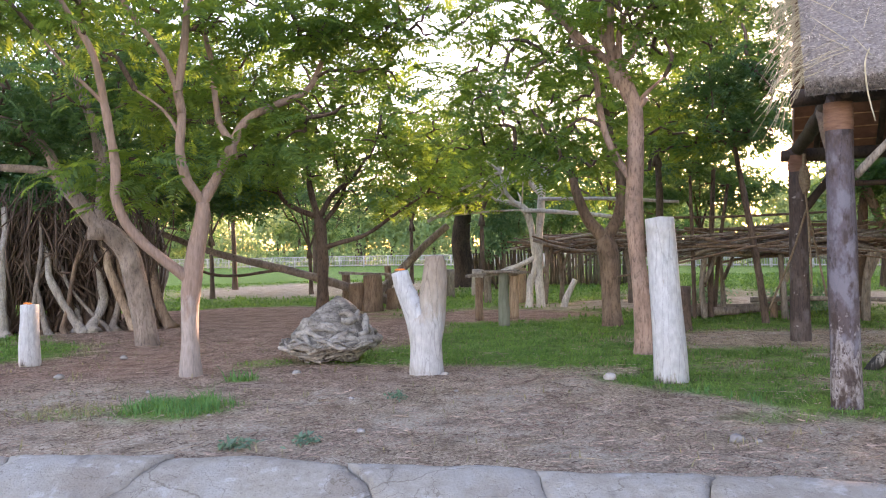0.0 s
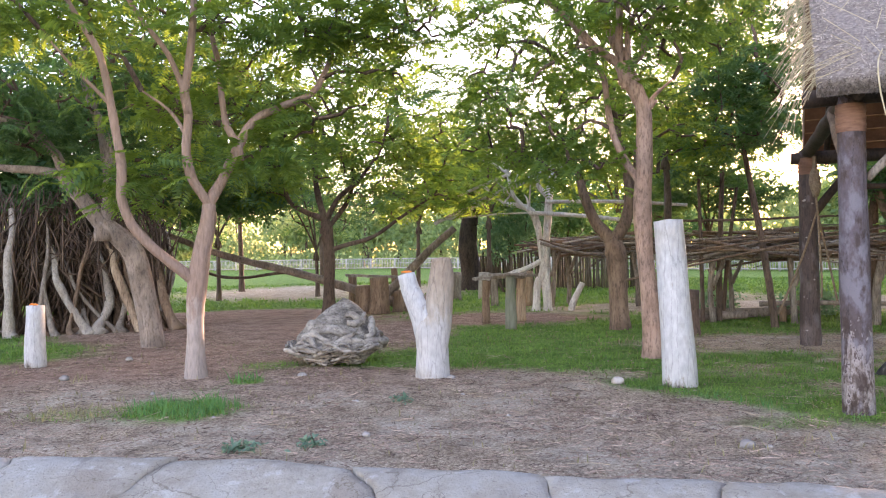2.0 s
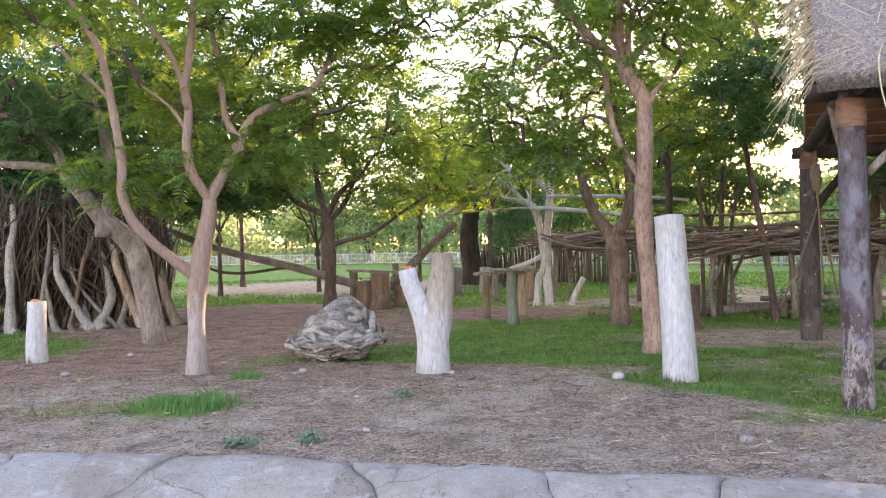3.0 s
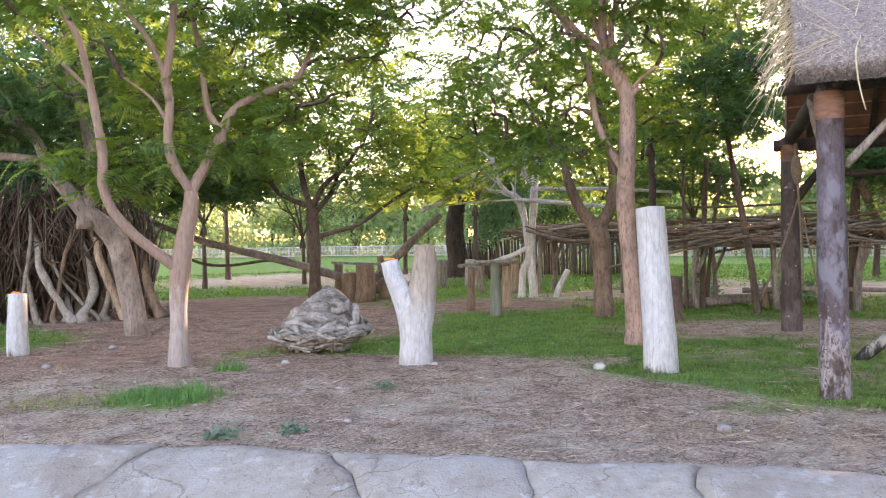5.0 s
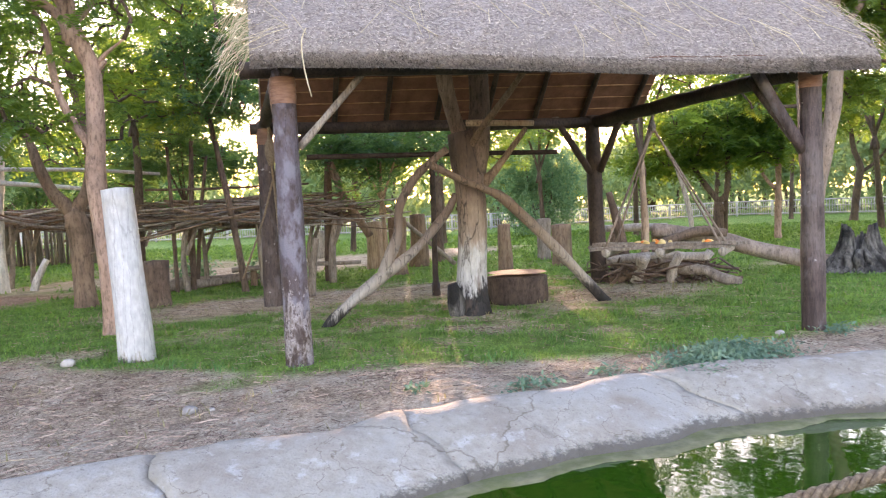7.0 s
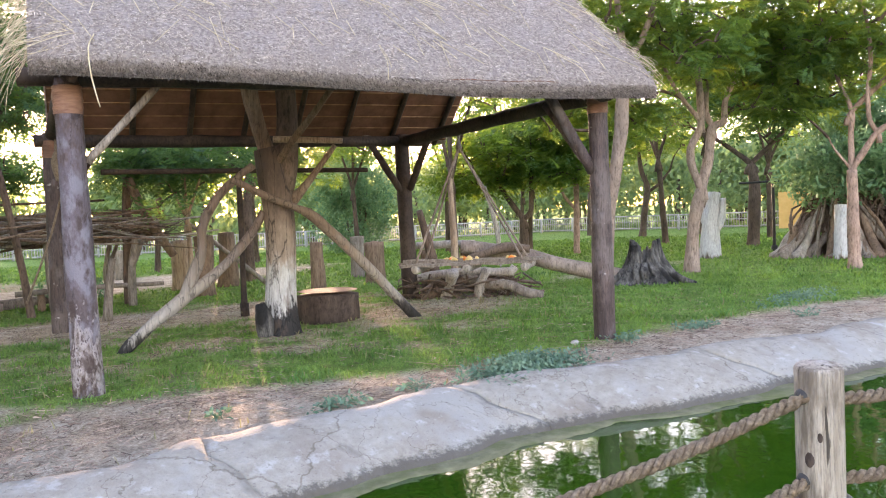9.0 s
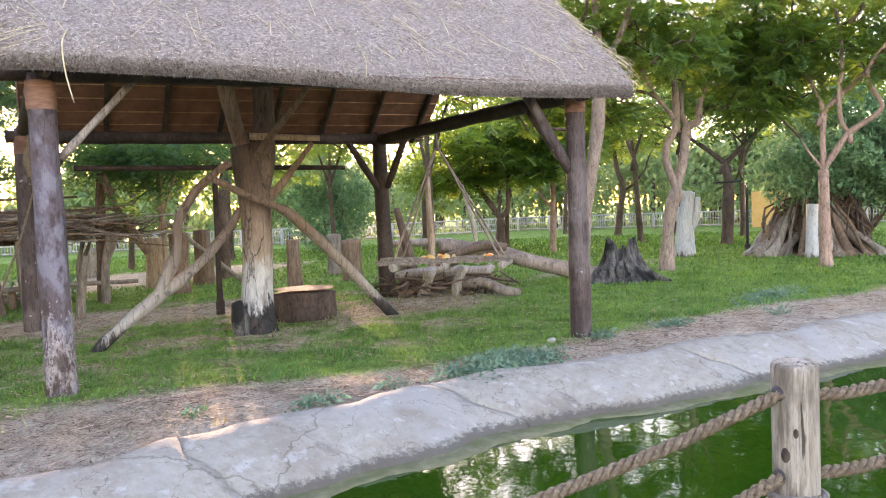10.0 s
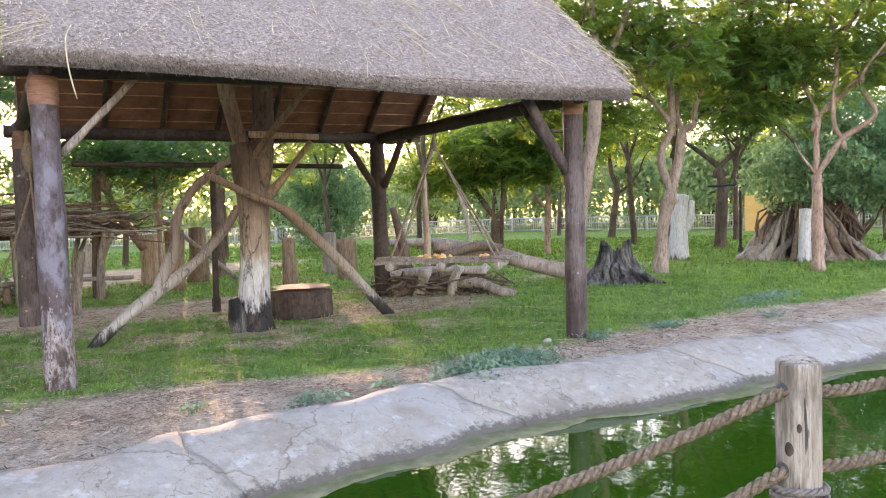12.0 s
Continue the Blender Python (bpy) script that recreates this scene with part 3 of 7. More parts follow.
def zmat(name, stops, top, wobble=0.5, grain=(5, 5, 0.5), rough=0.75, splits=0.4):
    """Wood whose paint and peel change with height above its foot."""
    m = mat(name, (0, 0, 0), (1, 1, 1), 3, rough, 0.6, grain)
    n, l = m.node_tree.nodes, m.node_tree.links
    bs = n["Principled BSDF"]
    co = n.new("ShaderNodeTexCoord")
    sp = n.new("ShaderNodeSeparateXYZ")
    l.new(co.outputs["Object"], sp.inputs[0])
    mp = n.new("ShaderNodeMapping")
    mp.inputs["Scale"].default_value = grain
    l.new(co.outputs["Object"], mp.inputs[0])
    nz = n.new("ShaderNodeTexNoise")
    nz.inputs["Scale"].default_value, nz.inputs["Detail"].default_value, nz.inputs["Roughness"].default_value = 2.2, 8, 0.7
    l.new(mp.outputs[0], nz.inputs[0])
    ma = n.new("ShaderNodeMath")
    ma.operation = "MULTIPLY_ADD"
    ma.inputs[1].default_value = wobble * 4
    l.new(nz.outputs[0], ma.inputs[0])
    l.new(sp.outputs[2], ma.inputs[2])
    mr = n.new("ShaderNodeMapRange")
    mr.inputs[1].default_value, mr.inputs[2].default_value = wobble * 2, top + wobble * 2
    l.new(ma.outputs[0], mr.inputs[0])
    rp = n.new("ShaderNodeValToRGB")
    while len(rp.color_ramp.elements) < len(stops):
        rp.color_ramp.elements.new(0.5)
    for e, (z, c) in zip(rp.color_ramp.elements, stops):
        e.position, e.color = z / top, (*c, 1)
    l.new(mr.outputs[0], rp.inputs[0])
    gr = n.new("ShaderNodeTexNoise")
    gr.inputs["Scale"].default_value, gr.inputs["Detail"].default_value = 7, 5
    l.new(mp.outputs[0], gr.inputs[0])
    g2 = n.new("ShaderNodeMapRange")
    g2.inputs[1].default_value, g2.inputs[2].default_value, g2.inputs[3].default_value, g2.inputs[4].default_value = 0.3, 0.7, 0.78, 1.1
    l.new(gr.outputs[0], g2.inputs[0])
    mx = n.new("ShaderNodeMix")
    mx.data_type, mx.blend_type = "RGBA", "MULTIPLY"
    mx.inputs[0].default_value = 1
    l.new(rp.outputs[0], mx.inputs[6])
    l.new(g2.outputs[0], mx.inputs[7])
    vm = n.new("ShaderNodeMapping")
    vm.inputs["Scale"].default_value = (7, 7, 0.55)
    va = n.new("ShaderNodeVectorMath")
    va.operation = "MULTIPLY_ADD"
    va.inputs[1].default_value = (0.10, 0.10, 0.0)
    l.new(nz.outputs["Color"], va.inputs[0])
    l.new(co.outputs["Object"], va.inputs[2])
    l.new(va.outputs[0], vm.inputs[0])
    vo = n.new("ShaderNodeTexVoronoi")
    vo.feature = "DISTANCE_TO_EDGE"
    vo.inputs["Scale"].default_value = 1.0
    l.new(vm.outputs[0], vo.inputs[0])
    vr = n.new("ShaderNodeValToRGB")
    vr.color_ramp.elements[0].position, vr.color_ramp.elements[1].position = 0.006, 0.03
    vr.color_ramp.elements[0].color, vr.color_ramp.elements[1].color = (splits, splits, splits, 1), (1, 1, 1, 1)
    l.new(vo.outputs[0], vr.inputs[0])
    m2 = n.new("ShaderNodeMix")
    m2.data_type, m2.blend_type = "RGBA", "MULTIPLY"
    m2.inputs[0].default_value = 1
    l.new(mx.outputs[2], m2.inputs[6])
    l.new(vr.outputs[0], m2.inputs[7])
    l.new(m2.outputs[2], bs.inputs["Base Color"])
    return m


PEEL_POST = zmat("dark_peeling_post", [(0.0, (0.07, 0.045, 0.036)), (0.3, (0.22, 0.18, 0.165)), (0.55, (0.33, 0.29, 0.28)), (0.7, (0.085, 0.06, 0.058)), (1.5, (0.10, 0.078, 0.082)), (2.3, (0.12, 0.098, 0.112)), (3.4, (0.08, 0.05, 0.042))], 3.4, 1.0, (5, 5, 2.4), splits=0.5)
COLUMN = zmat("part_whitewashed_trunk", [(0.0, (0.025, 0.022, 0.02)), (0.38, (0.03, 0.026, 0.024)), (0.5, (0.46, 0.44, 0.415)), (0.95, (0.46, 0.43, 0.385)), (1.25, (0.31, 0.23, 0.165)), (1.9, (0.19, 0.125, 0.086)), (2.5, (0.085, 0.055, 0.040)), (3.6, (0.07, 0.046, 0.036))], 3.6, 0.3, (3.5, 3.5, 1.1), splits=0.3)
WHITE_POST = zmat("chipped_white_post", [(0.0, (0.10, 0.08, 0.065)), (0.06, (0.30, 0.27, 0.24)), (0.16, (0.46, 0.455, 0.45)), (1.6, (0.50, 0.50, 0.50)), (2.3, (0.44, 0.42, 0.39))], 2.3, 0.3, (3, 3, 1.2), splits=0.72)
FOOT_WHITE = zmat("bark_with_pale_foot", [(0.0, (0.34, 0.28, 0.25)), (0.9, (0.40, 0.32, 0.28)), (1.2, (0.30, 0.20, 0.155)), (2.8, (0.30, 0.20, 0.15))], 2.8, 0.4, (4, 4, 1.0), splits=0.8)
LOG_FOOT = zmat("pale_log_dark_foot", [(0.0, (0.02, 0.018, 0.015)), (0.18, (0.04, 0.035, 0.03)), (0.3, (0.36, 0.32, 0.28)), (0.8, (0.31, 0.26, 0.215)), (1.6, (0.16, 0.108, 0.08)), (2.8, (0.19, 0.13, 0.095))], 2.8, 0.25)
BRACE_FOOT = zmat("brown_brace_dark_foot", [(0.0, (0.02, 0.018, 0.015)), (0.3, (0.05, 0.04, 0.035)), (0.5, (0.34, 0.29, 0.24)), (1.0, (0.29, 0.225, 0.17)), (1.7, (0.20, 0.13, 0.085)), (2.8, (0.17, 0.11, 0.08))], 2.8, 0.25)


blotch(PEEL_POST, (0.20, 0.185, 0.215), 2.4, 0.52, 0.62, 0.75, (1.6, 1.6, 0.9), shift=2.0)
blotch(PEEL_POST, (0.055, 0.034, 0.028), 3.4, 0.56, 0.64, 0.85, (1.6, 1.6, 0.7), shift=6.0)
blotch(POST_WOOD, (0.17, 0.15, 0.155), 2.6, 0.55, 0.66, 0.6, (1.5, 1.5, 0.8), shift=4.0)
blotch(POST_WOOD, (0.34, 0.31, 0.29), 9.0, 0.66, 0.70, 0.8, shift=1.0)
blotch(COLUMN, (0.10, 0.062, 0.042), 2.2, 0.54, 0.66, 0.7, (2.0, 2.0, 0.6), shift=8.0)
blotch(WHITE_POST, (0.22, 0.175, 0.135), 5.0, 0.64, 0.70, 0.6, (1.5, 1.5, 0.4), shift=3.0)
blotch(THATCH, (0.24, 0.20, 0.175), 1.6, 0.52, 0.66, 0.5, (1, 0.6, 0.6), shift=5.0)


# ---- ground, bank and water ----
BANK_X = [-30, -14, -4.4, -3.0, -1.8, -1.0, 0.6, 1.7, 2.8, 3.9, 5.0, 6.4, 7.7, 9.2, 10.3, 11.4, 13.3, 18, 30, 60]
BANK_Y = [13.5, 9.2, 7.35, 7.12, 7.0, 6.72, 6.4, 6.2, 6.0, 5.9, 5.8, 5.55, 5.05, 4.5, 4.1, 3.7, 3.1, 1.2, -4, -20]


def bank_y(x):
    return np.interp(x, BANK_X, BANK_Y) + 0.05 * np.sin(2.1 * np.asarray(x)) + 0.03 * np.sin(5.3 * np.asarray(x) + 1)


WATER_Z = -0.30


def waves(x, y, k=1.0):
    """Soft repeating-free unevenness, about -1 to 1."""
    return (np.sin(1.7 * k * x + 0.6 * k * y) + np.sin(-0.9 * k * x + 2.1 * k * y + 1.3) + np.sin(3.1 * k * x + 2.7 * k * y + 0.4) * 0.6 + np.sin(-4.3 * k * x + 3.9 * k * y + 2.0) * 0.4) / 3.0


def blob(x, y, cx, cy, rx, ry, soft=0.25, wob=0.18):
    d = np.sqrt(((x - cx) / rx) ** 2 + ((y - cy) / ry) ** 2) + wob * waves(x, y, 1.6) + 0.4 * wob * waves(x, y, 5.1)
    return np.clip((1 + soft - d) / (2 * soft), 0, 1)


LAWN_X = [-60, -16, -14, -5.2, -4.2, -3.2, -2.6, 0.1, 1.0, 1.6, 2.6, 3.7, 5.1, 6.4, 8.5, 10.4, 13, 16.4, 22, 30, 60]
LAWN_Y = [20, 20, 24, 26, 25.5, 14.6, 12.9, 12.3, 12.0, 10.9, 9.9, 8.3, 7.4, 6.6, 5.9, 5.5, 5.1, 3.9, 2.6, 1, -12]


def cover(x, y):
    """Turf, reddish mulch and bare sand at a place, each 0 to 1."""
    edge = y - np.interp(x, LAWN_X, LAWN_Y) + 0.22 * waves(x, y, 1.3) + 0.10 * waves(x, y, 4.7)
    turf = np.clip(edge / 0.5 + 0.3, 0, 1)
    bare = np.maximum.reduce([
        blob(x, y, 0.9, 21.2, 2.6, 2.0), blob(x, y, -5.5, 21, 4.2, 4.4), blob(x, y, -1.6, 18.2, 1.2, 3.2),
        blob(x, y, 6.2, 15.0, 2.9, 1.5), blob(x, y, 9.2, 14.2, 2.6, 1.3) * 0.9, blob(x, y, 10, 24, 8, 2.6), blob(x, y, 8.5, 12.0, 4.5, 4.0) * np.clip(0.2 + 0.9 * waves(x, y, 1.5) + 0.5 * waves(x, y, 4.1), 0, 0.85), blob(x, y, 11.5, 10.6, 2.0, 1.1) * 0.85,
        blob(x, y, 13.2, 11.4, 1.6, 1.2) * 0.6, blob(x, y, -6, 37, 7, 6.5), blob(x, y, 14, 25, 6, 2.4), blob(x, y, 8.4, 27, 3, 4) * 0.7,
        blob(x, y, 20, 11.6, 3.2, 0.7) * 0.6, blob(x, y, 1.7, 11.6, 0.7, 0.5) * 0.7, blob(x, y, 8.0, 10.3, 0.8, 0.5) * 0.6])
    turf = turf * (1 - bare)
    extra = np.maximum.reduce([
        blob(x, y, -9.4, 15.2, 2.1, 1.9), blob(x, y, -3.55, 9.5, 0.75, 0.62), blob(x, y, -4.7, 9.3, 0.7, 0.4) * 0.4, blob(x, y, -3.3, 11.5, 0.28, 0.22),
        blob(x, y, -3.3, 13.1, 0.5, 0.45) * 0.6, blob(x, y, -12, 17, 2.5, 2.5), blob(x, y, 3.1, 8.4, 0.5, 0.3) * 0.5])
    turf = np.maximum(turf, extra)
    mulch = np.clip((y - 10.2 - 0.9 * np.clip(x + 1, 0, 9) + 0.8 * waves(x, y, 0.8)) / 2.0, 0, 1) * np.clip((12 - x) / 4, 0, 1) * np.clip((30 - y) / 5, 0, 1)
    sand = np.maximum(np.maximum(blob(x, y, -6, 37, 7, 6.5), blob(x, y, 14, 25, 6, 2.2)), blob(x, y, 10, 24, 8, 2.6))
    sand = np.maximum(sand, np.clip((bank_y(x) + 1.0 - y) / 0.8 + 0.3 * waves(x, y, 2.2), 0, 0.8) * np.clip((x - 1.0) / 3, 0, 1))
    return turf, mulch, sand


def ground_z(x, y):
    by = bank_y(x)
    z = 0.018 * waves(x, y, 0.55) + 0.010 * waves(x, y, 2.3)
    near = np.clip((y - by) / 0.6, 0, 1)
    z = z * near - 0.02 * (1 - near)
    z = np.where(y < by - 0.05, -0.9, z)
    z = np.where((y < -14 - 0.25 * x) & (y < by - 8), 0.0, z)
    return z


def build_ground():
    xs = np.concatenate([[-1500, -500, -200, -110], np.arange(-70, -16, 2.0), np.arange(-16, 28, 0.2), np.arange(28, 80, 2.0), [110, 200, 500, 1500]])
    ys = np.concatenate([[-1500, -500, -200, -90], np.arange(-50, 0, 2.0), np.arange(0, 30, 0.2), np.arange(30, 100, 2.0), [120, 200, 500, 1500]])
    X, Y = np.meshgrid(xs, ys)
    Z = ground_z(X, Y)
    nx, ny = len(xs), len(ys)
    k = (np.arange(ny - 1)[:, None] * nx + np.arange(nx - 1)[None]).ravel()
    V = np.stack([X, Y, Z], -1).reshape(1, -1, 3)
    me = Shape().many("ground", V, np.stack([k, k + 1, k + nx + 1, k + nx], 1), True)
    for name, val in zip(("turf", "mulch", "sand"), cover(X.ravel(), Y.ravel())):
        me.attributes.new(name, "FLOAT", "POINT").data.foreach_set("value", val.astype(np.float32))
    ob = part("ground", me, ground_mat())
    tagged(ob, "brown mulch and sandy soil with patches of green turf", "ground", "", "structure")


build_ground()


def build_water():
    xs = np.concatenate([[-60, -30], np.arange(-14, 20, 1.0), [25, 32, 60]])
    V, F = [], []
    for x in xs:
        V += [(x, float(bank_y(x)) - 0.35, WATER_Z), (x, -18 - 0.3 * x if x < 40 else -34, WATER_Z)]
    for i in range(len(xs) - 1):
        F.append((2 * i, 2 * i + 1, 2 * i + 3, 2 * i + 2))
    ob = part("water", Shape().add(V, F).mesh("water", False), water_mat())
    tagged(ob, "still dark green pond water with reflections", "water", "", "structure")


build_water()


def build_bank():
    rng = np.random.default_rng(5)
    bank = root("pond_bank", pose(0, 0, 0), "pale cracked concrete bank sloping to the pond", "bank", "", "structure")
    cuts = [-30, -22, -16, -12, -9, -7.2, -5.6, -4.15, -2.78, -1.12, 0.35, 1.75, 3.7, 6.2, 9.3, 12.4, 14.6, 17, 21, 26, 33]
    prof_w = np.array([-0.06, -0.02, 0.04, 0.12, 0.25, 0.42, 0.6, 0.78, 0.92, 1.02, 1.07, 1.09, 1.14])
    prof_z = np.array([-0.06, 0.025, 0.055, 0.068, 0.06, 0.025, -0.035, -0.105, -0.165, -0.215, -0.245, -0.29, -0.42])
    skew = rng.uniform(-0.35, 0.35, len(cuts))
    ph = rng.uniform(0, 6, len(cuts))
    for i in range(len(cuts) - 1):
        n = max(8, int((cuts[i + 1] - cuts[i]) / 0.09))
        w = prof_w[None, :]

        def line(c, s, p, w):
            return c + s * w + 0.05 * np.sin(5 * w + p) + 0.03 * np.sin(13 * w + 2 * p) + 0.012 * np.sin(37 * w + p)
        lo = line(cuts[i], skew[i], ph[i], prof_w) + 0.004
        hi = line(cuts[i + 1], skew[i + 1], ph[i + 1], prof_w) - 0.004
        t = np.linspace(0, 1, n)[:, None]
        X = lo[None] * (1 - t) + hi[None] * t
        lip = 0.06 * np.sin(1.9 * X + i) + 0.035 * np.sin(4.7 * X + 2 * i)
        wd = 1 + 0.035 * np.sin(0.9 * X) + 0.018 * np.sin(3.7 * X + 1) + 0.012 * np.sin(9.1 * X)
        Y = bank_y(X) - w * wd * 0.98 + lip * np.clip(1 - w / 0.5, 0, 1)
        edge = np.minimum(t, 1 - t) * (cuts[i + 1] - cuts[i])
        Z = prof_z[None] + 0.020 * waves(X * 1.4, Y * 1.4 + i, 1.3) + 0.012 * waves(X * 1.4, Y * 1.4 + i, 2.6) + rng.uniform(-0.006, 0.006) + 0.007 * waves(X, Y, 7.0) - 0.008 * np.exp(-edge / 0.012)
        k = len(prof_w)
        top = np.stack([X, Y, Z], -1).reshape(-1, 3)
        F = [(a * k + b, a * k + b + 1, (a + 1) * k + b + 1, (a + 1) * k + b) for a in range(n - 1) for b in range(k - 1)]
        skirt = []
        base = len(top)
        for a in (0, n - 1):
            for b in range(k):
                q = top[a * k + b]
                skirt.append((q[0], q[1], q[2] - 0.12))
        for b in range(k - 1):
            F.append((b + 1, b, base + b, base + b + 1))
            F.append(((n - 1) * k + b, (n - 1) * k + b + 1, base + k + b + 1, base + k + b))
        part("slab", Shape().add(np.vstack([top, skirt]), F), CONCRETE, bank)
    xs = np.arange(-14, 22, 0.08)
    V, F = [], []
    for i, x in enumerate(xs):
        y0 = float(bank_y(x)) - 1.05 * (1 + 0.035 * math.sin(0.9 * x))
        w = 0.24 + 0.03 * round(math.sin(2.3 * x) + math.sin(5.1 * x)) + 0.022 * math.sin(1.3 * x + 0.5) + 0.012 * math.sin(4.1 * x) + 0.008 * math.sin(11 * x + 1) + rng.normal(0, 0.005)
        V += [(x, y0 + 0.05, WATER_Z + 0.012), (x, y0 - 0.10, WATER_Z + 0.007), (x, y0 - w, WATER_Z + 0.004), (x, y0 - w - 0.03, WATER_Z - 0.05)]
        if i:
            b = 4 * i
            F += [(b - 4 + j, b - 3 + j, b + 1 + j, b + j) for j in range(3)]
    part("wet_ledge", Shape().add(V, F), LEDGE, bank, "wet olive algae strip along the water line")


build_bank()


# ---- thatched pavilion ----
PAV = pose(4.05, 8.75, 0, 0, 0, -25.6)


def skew(P):
    """The roof leans out over its back corner: shift points along x with their depth."""
    P = np.array(P, float)
    P[..., 0] -= 0.06 * (P[..., 1] + 0.52) * np.clip(1 - (P[..., 0] + 0.28) / 7.4, 0, 1.1)
    return P


def build_pavilion():
    rng = np.random.default_rng(11)
    pv = root("pavilion", PAV, "open wooden pavilion with a grey thatched gable roof", "pavilion")
    eave_z, slope, x0, x1, y0, yr, y1 = 3.31, 0.735, -0.34, 7.12, -0.52, 3.3, 7.15
    posts = [(0, 0, 0.152, -0.01), (6.5, -0.03, 0.142, 0.0), (-0.68, 6.16, 0.165, 0.0), (6.04, 6.77, 0.165, -0.02)]
    for i, (x, y, r, lean) in enumerate(posts):
        s = Shape()
        h = 3.4 if y < 3 else 3.5
        tube(s, [(x, y, -0.1, r * 1.08), (x + lean, y, 1.0, r * 1.02), (x + 2 * lean, y, 2.2, r * 0.95), (x + 3 * lean, y, h, r * 0.9)], 20, 0.1, 0.025, rng)
        p = part("post", s, (PEEL_POST, POST_WOOD, POST_WOOD, BEAM_WOOD)[i], pv, "dark post peeling to pale wood near its foot" if i == 0 else "")
        if i != 3:
            b = Shape()
            z0 = 3.02 if i == 0 else 3.06
            rr, xc = r * 0.9 + 0.012, x + 3 * lean
            tube(b, [(xc, y, z0 + 0.3 * k / 12, rr + (0.006 if k % 3 == 0 else 0.0) - (0.006 if k in (0, 12) else 0)) for k in range(13)], 24, 0.03, 0.006, rng, caps=False)
            part("wrapping_band", b, BAND, p, "reddish brown band round the post head")

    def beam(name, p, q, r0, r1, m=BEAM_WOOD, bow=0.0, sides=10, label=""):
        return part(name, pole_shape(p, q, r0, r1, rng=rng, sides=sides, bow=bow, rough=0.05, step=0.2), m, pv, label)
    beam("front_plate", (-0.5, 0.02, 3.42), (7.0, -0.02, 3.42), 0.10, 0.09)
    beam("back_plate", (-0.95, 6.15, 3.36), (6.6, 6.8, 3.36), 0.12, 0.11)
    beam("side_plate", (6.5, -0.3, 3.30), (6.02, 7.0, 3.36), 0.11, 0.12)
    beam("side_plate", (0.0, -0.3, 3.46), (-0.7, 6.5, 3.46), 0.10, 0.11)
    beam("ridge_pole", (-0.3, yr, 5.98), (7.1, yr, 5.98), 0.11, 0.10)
    # braces
    beam("brace", (0.12, 0.05, 2.52), (0.95, 0.05, 3.42), 0.045, 0.04, GREY_WOOD, label="pale weathered diagonal brace")
    beam("brace", (-0.05, 0.12, 2.65), (-0.20, 1.25, 3.40), 0.085, 0.08, BROWN_WOOD)
    beam("brace", (6.40, -0.02, 2.28), (5.72, 0.0, 3.40), 0.075, 0.07, POST_WOOD)
    beam("brace", (6.46, 0.14, 2.34), (6.30, 1.05, 3.32), 0.06, 0.055, POST_WOOD)
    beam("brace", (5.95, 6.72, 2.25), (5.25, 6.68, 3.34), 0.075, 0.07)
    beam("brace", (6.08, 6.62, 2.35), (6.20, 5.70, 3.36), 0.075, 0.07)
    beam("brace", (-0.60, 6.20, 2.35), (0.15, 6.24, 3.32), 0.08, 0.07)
    # column from a forked trunk
    s = Shape()
    tube(s, [(2.68, 3.44, -0.1, 0.30), (2.70, 3.44, 0.25, 0.27), (2.74, 3.44, 1.2, 0.225), (2.74, 3.44, 2.0, 0.24), (2.70, 3.44, 2.5, 0.27), (2.62, 3.44, 2.95, 0.24)], 20, 0.1, 0.05, rng, flare=0.3)
    tr = part("trunk_column", s, COLUMN, pv, "dead trunk column, whitewashed low down, charred foot")
    for L in ([(2.66, 3.42, 2.55, 0.17), (2.58, 3.40, 2.95, 0.13), (2.46, 3.38, 3.4, 0.12), (2.36, 3.36, 4.0, 0.14), (2.32, 3.34, 5.8, 0.12)],
              [(2.80, 3.44, 2.3, 0.20), (2.88, 3.44, 2.7, 0.20), (2.92, 3.43, 3.1, 0.18), (2.94, 3.42, 3.6, 0.16), (2.94, 3.42, 4.6, 0.14)],
              [(2.68, 3.35, 2.62, 0.06), (2.95, 3.0, 3.05, 0.055), (3.2, 2.6, 3.4, 0.05), (3.42, 2.2, 3.75, 0.045)],
              [(2.90, 3.44, 2.08, 0.13), (3.10, 3.40, 2.25, 0.075), (3.40, 3.36, 2.62, 0.05), (3.68, 3.34, 2.98, 0.04)]):
        s = Shape()
        tube(s, L, 10, 0.12, 0.06, rng)
        part("limb", s, BARK_DARK if L[0][3] > 0.19 else BROWN_WOOD, tr)
    s = Shape()
    tube(s, [(2.45, 3.3, -0.05, 0.15), (2.40, 3.22, 0.25, 0.13), (2.33, 3.2, 0.52, 0.07)], 12, 0.08, 0.12, rng)
    part("root_spur", s, CHAR_WOOD, tr, "charred broken root beside the column")
    beam("cross_plank", (2.65, 3.1, 3.06), (3.72, 3.0, 3.02), 0.055, 0.045, TAN_WOOD)
    # rafters and battens of both slopes
    for x in np.linspace(0.05, 6.85, 8):
        for sgn in (1, -1):
            ye = y0 + 0.1 if sgn > 0 else y1 - 0.1
            ze = eave_z - 0.02
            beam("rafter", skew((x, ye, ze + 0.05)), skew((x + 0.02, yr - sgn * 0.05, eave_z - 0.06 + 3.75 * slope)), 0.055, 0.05)
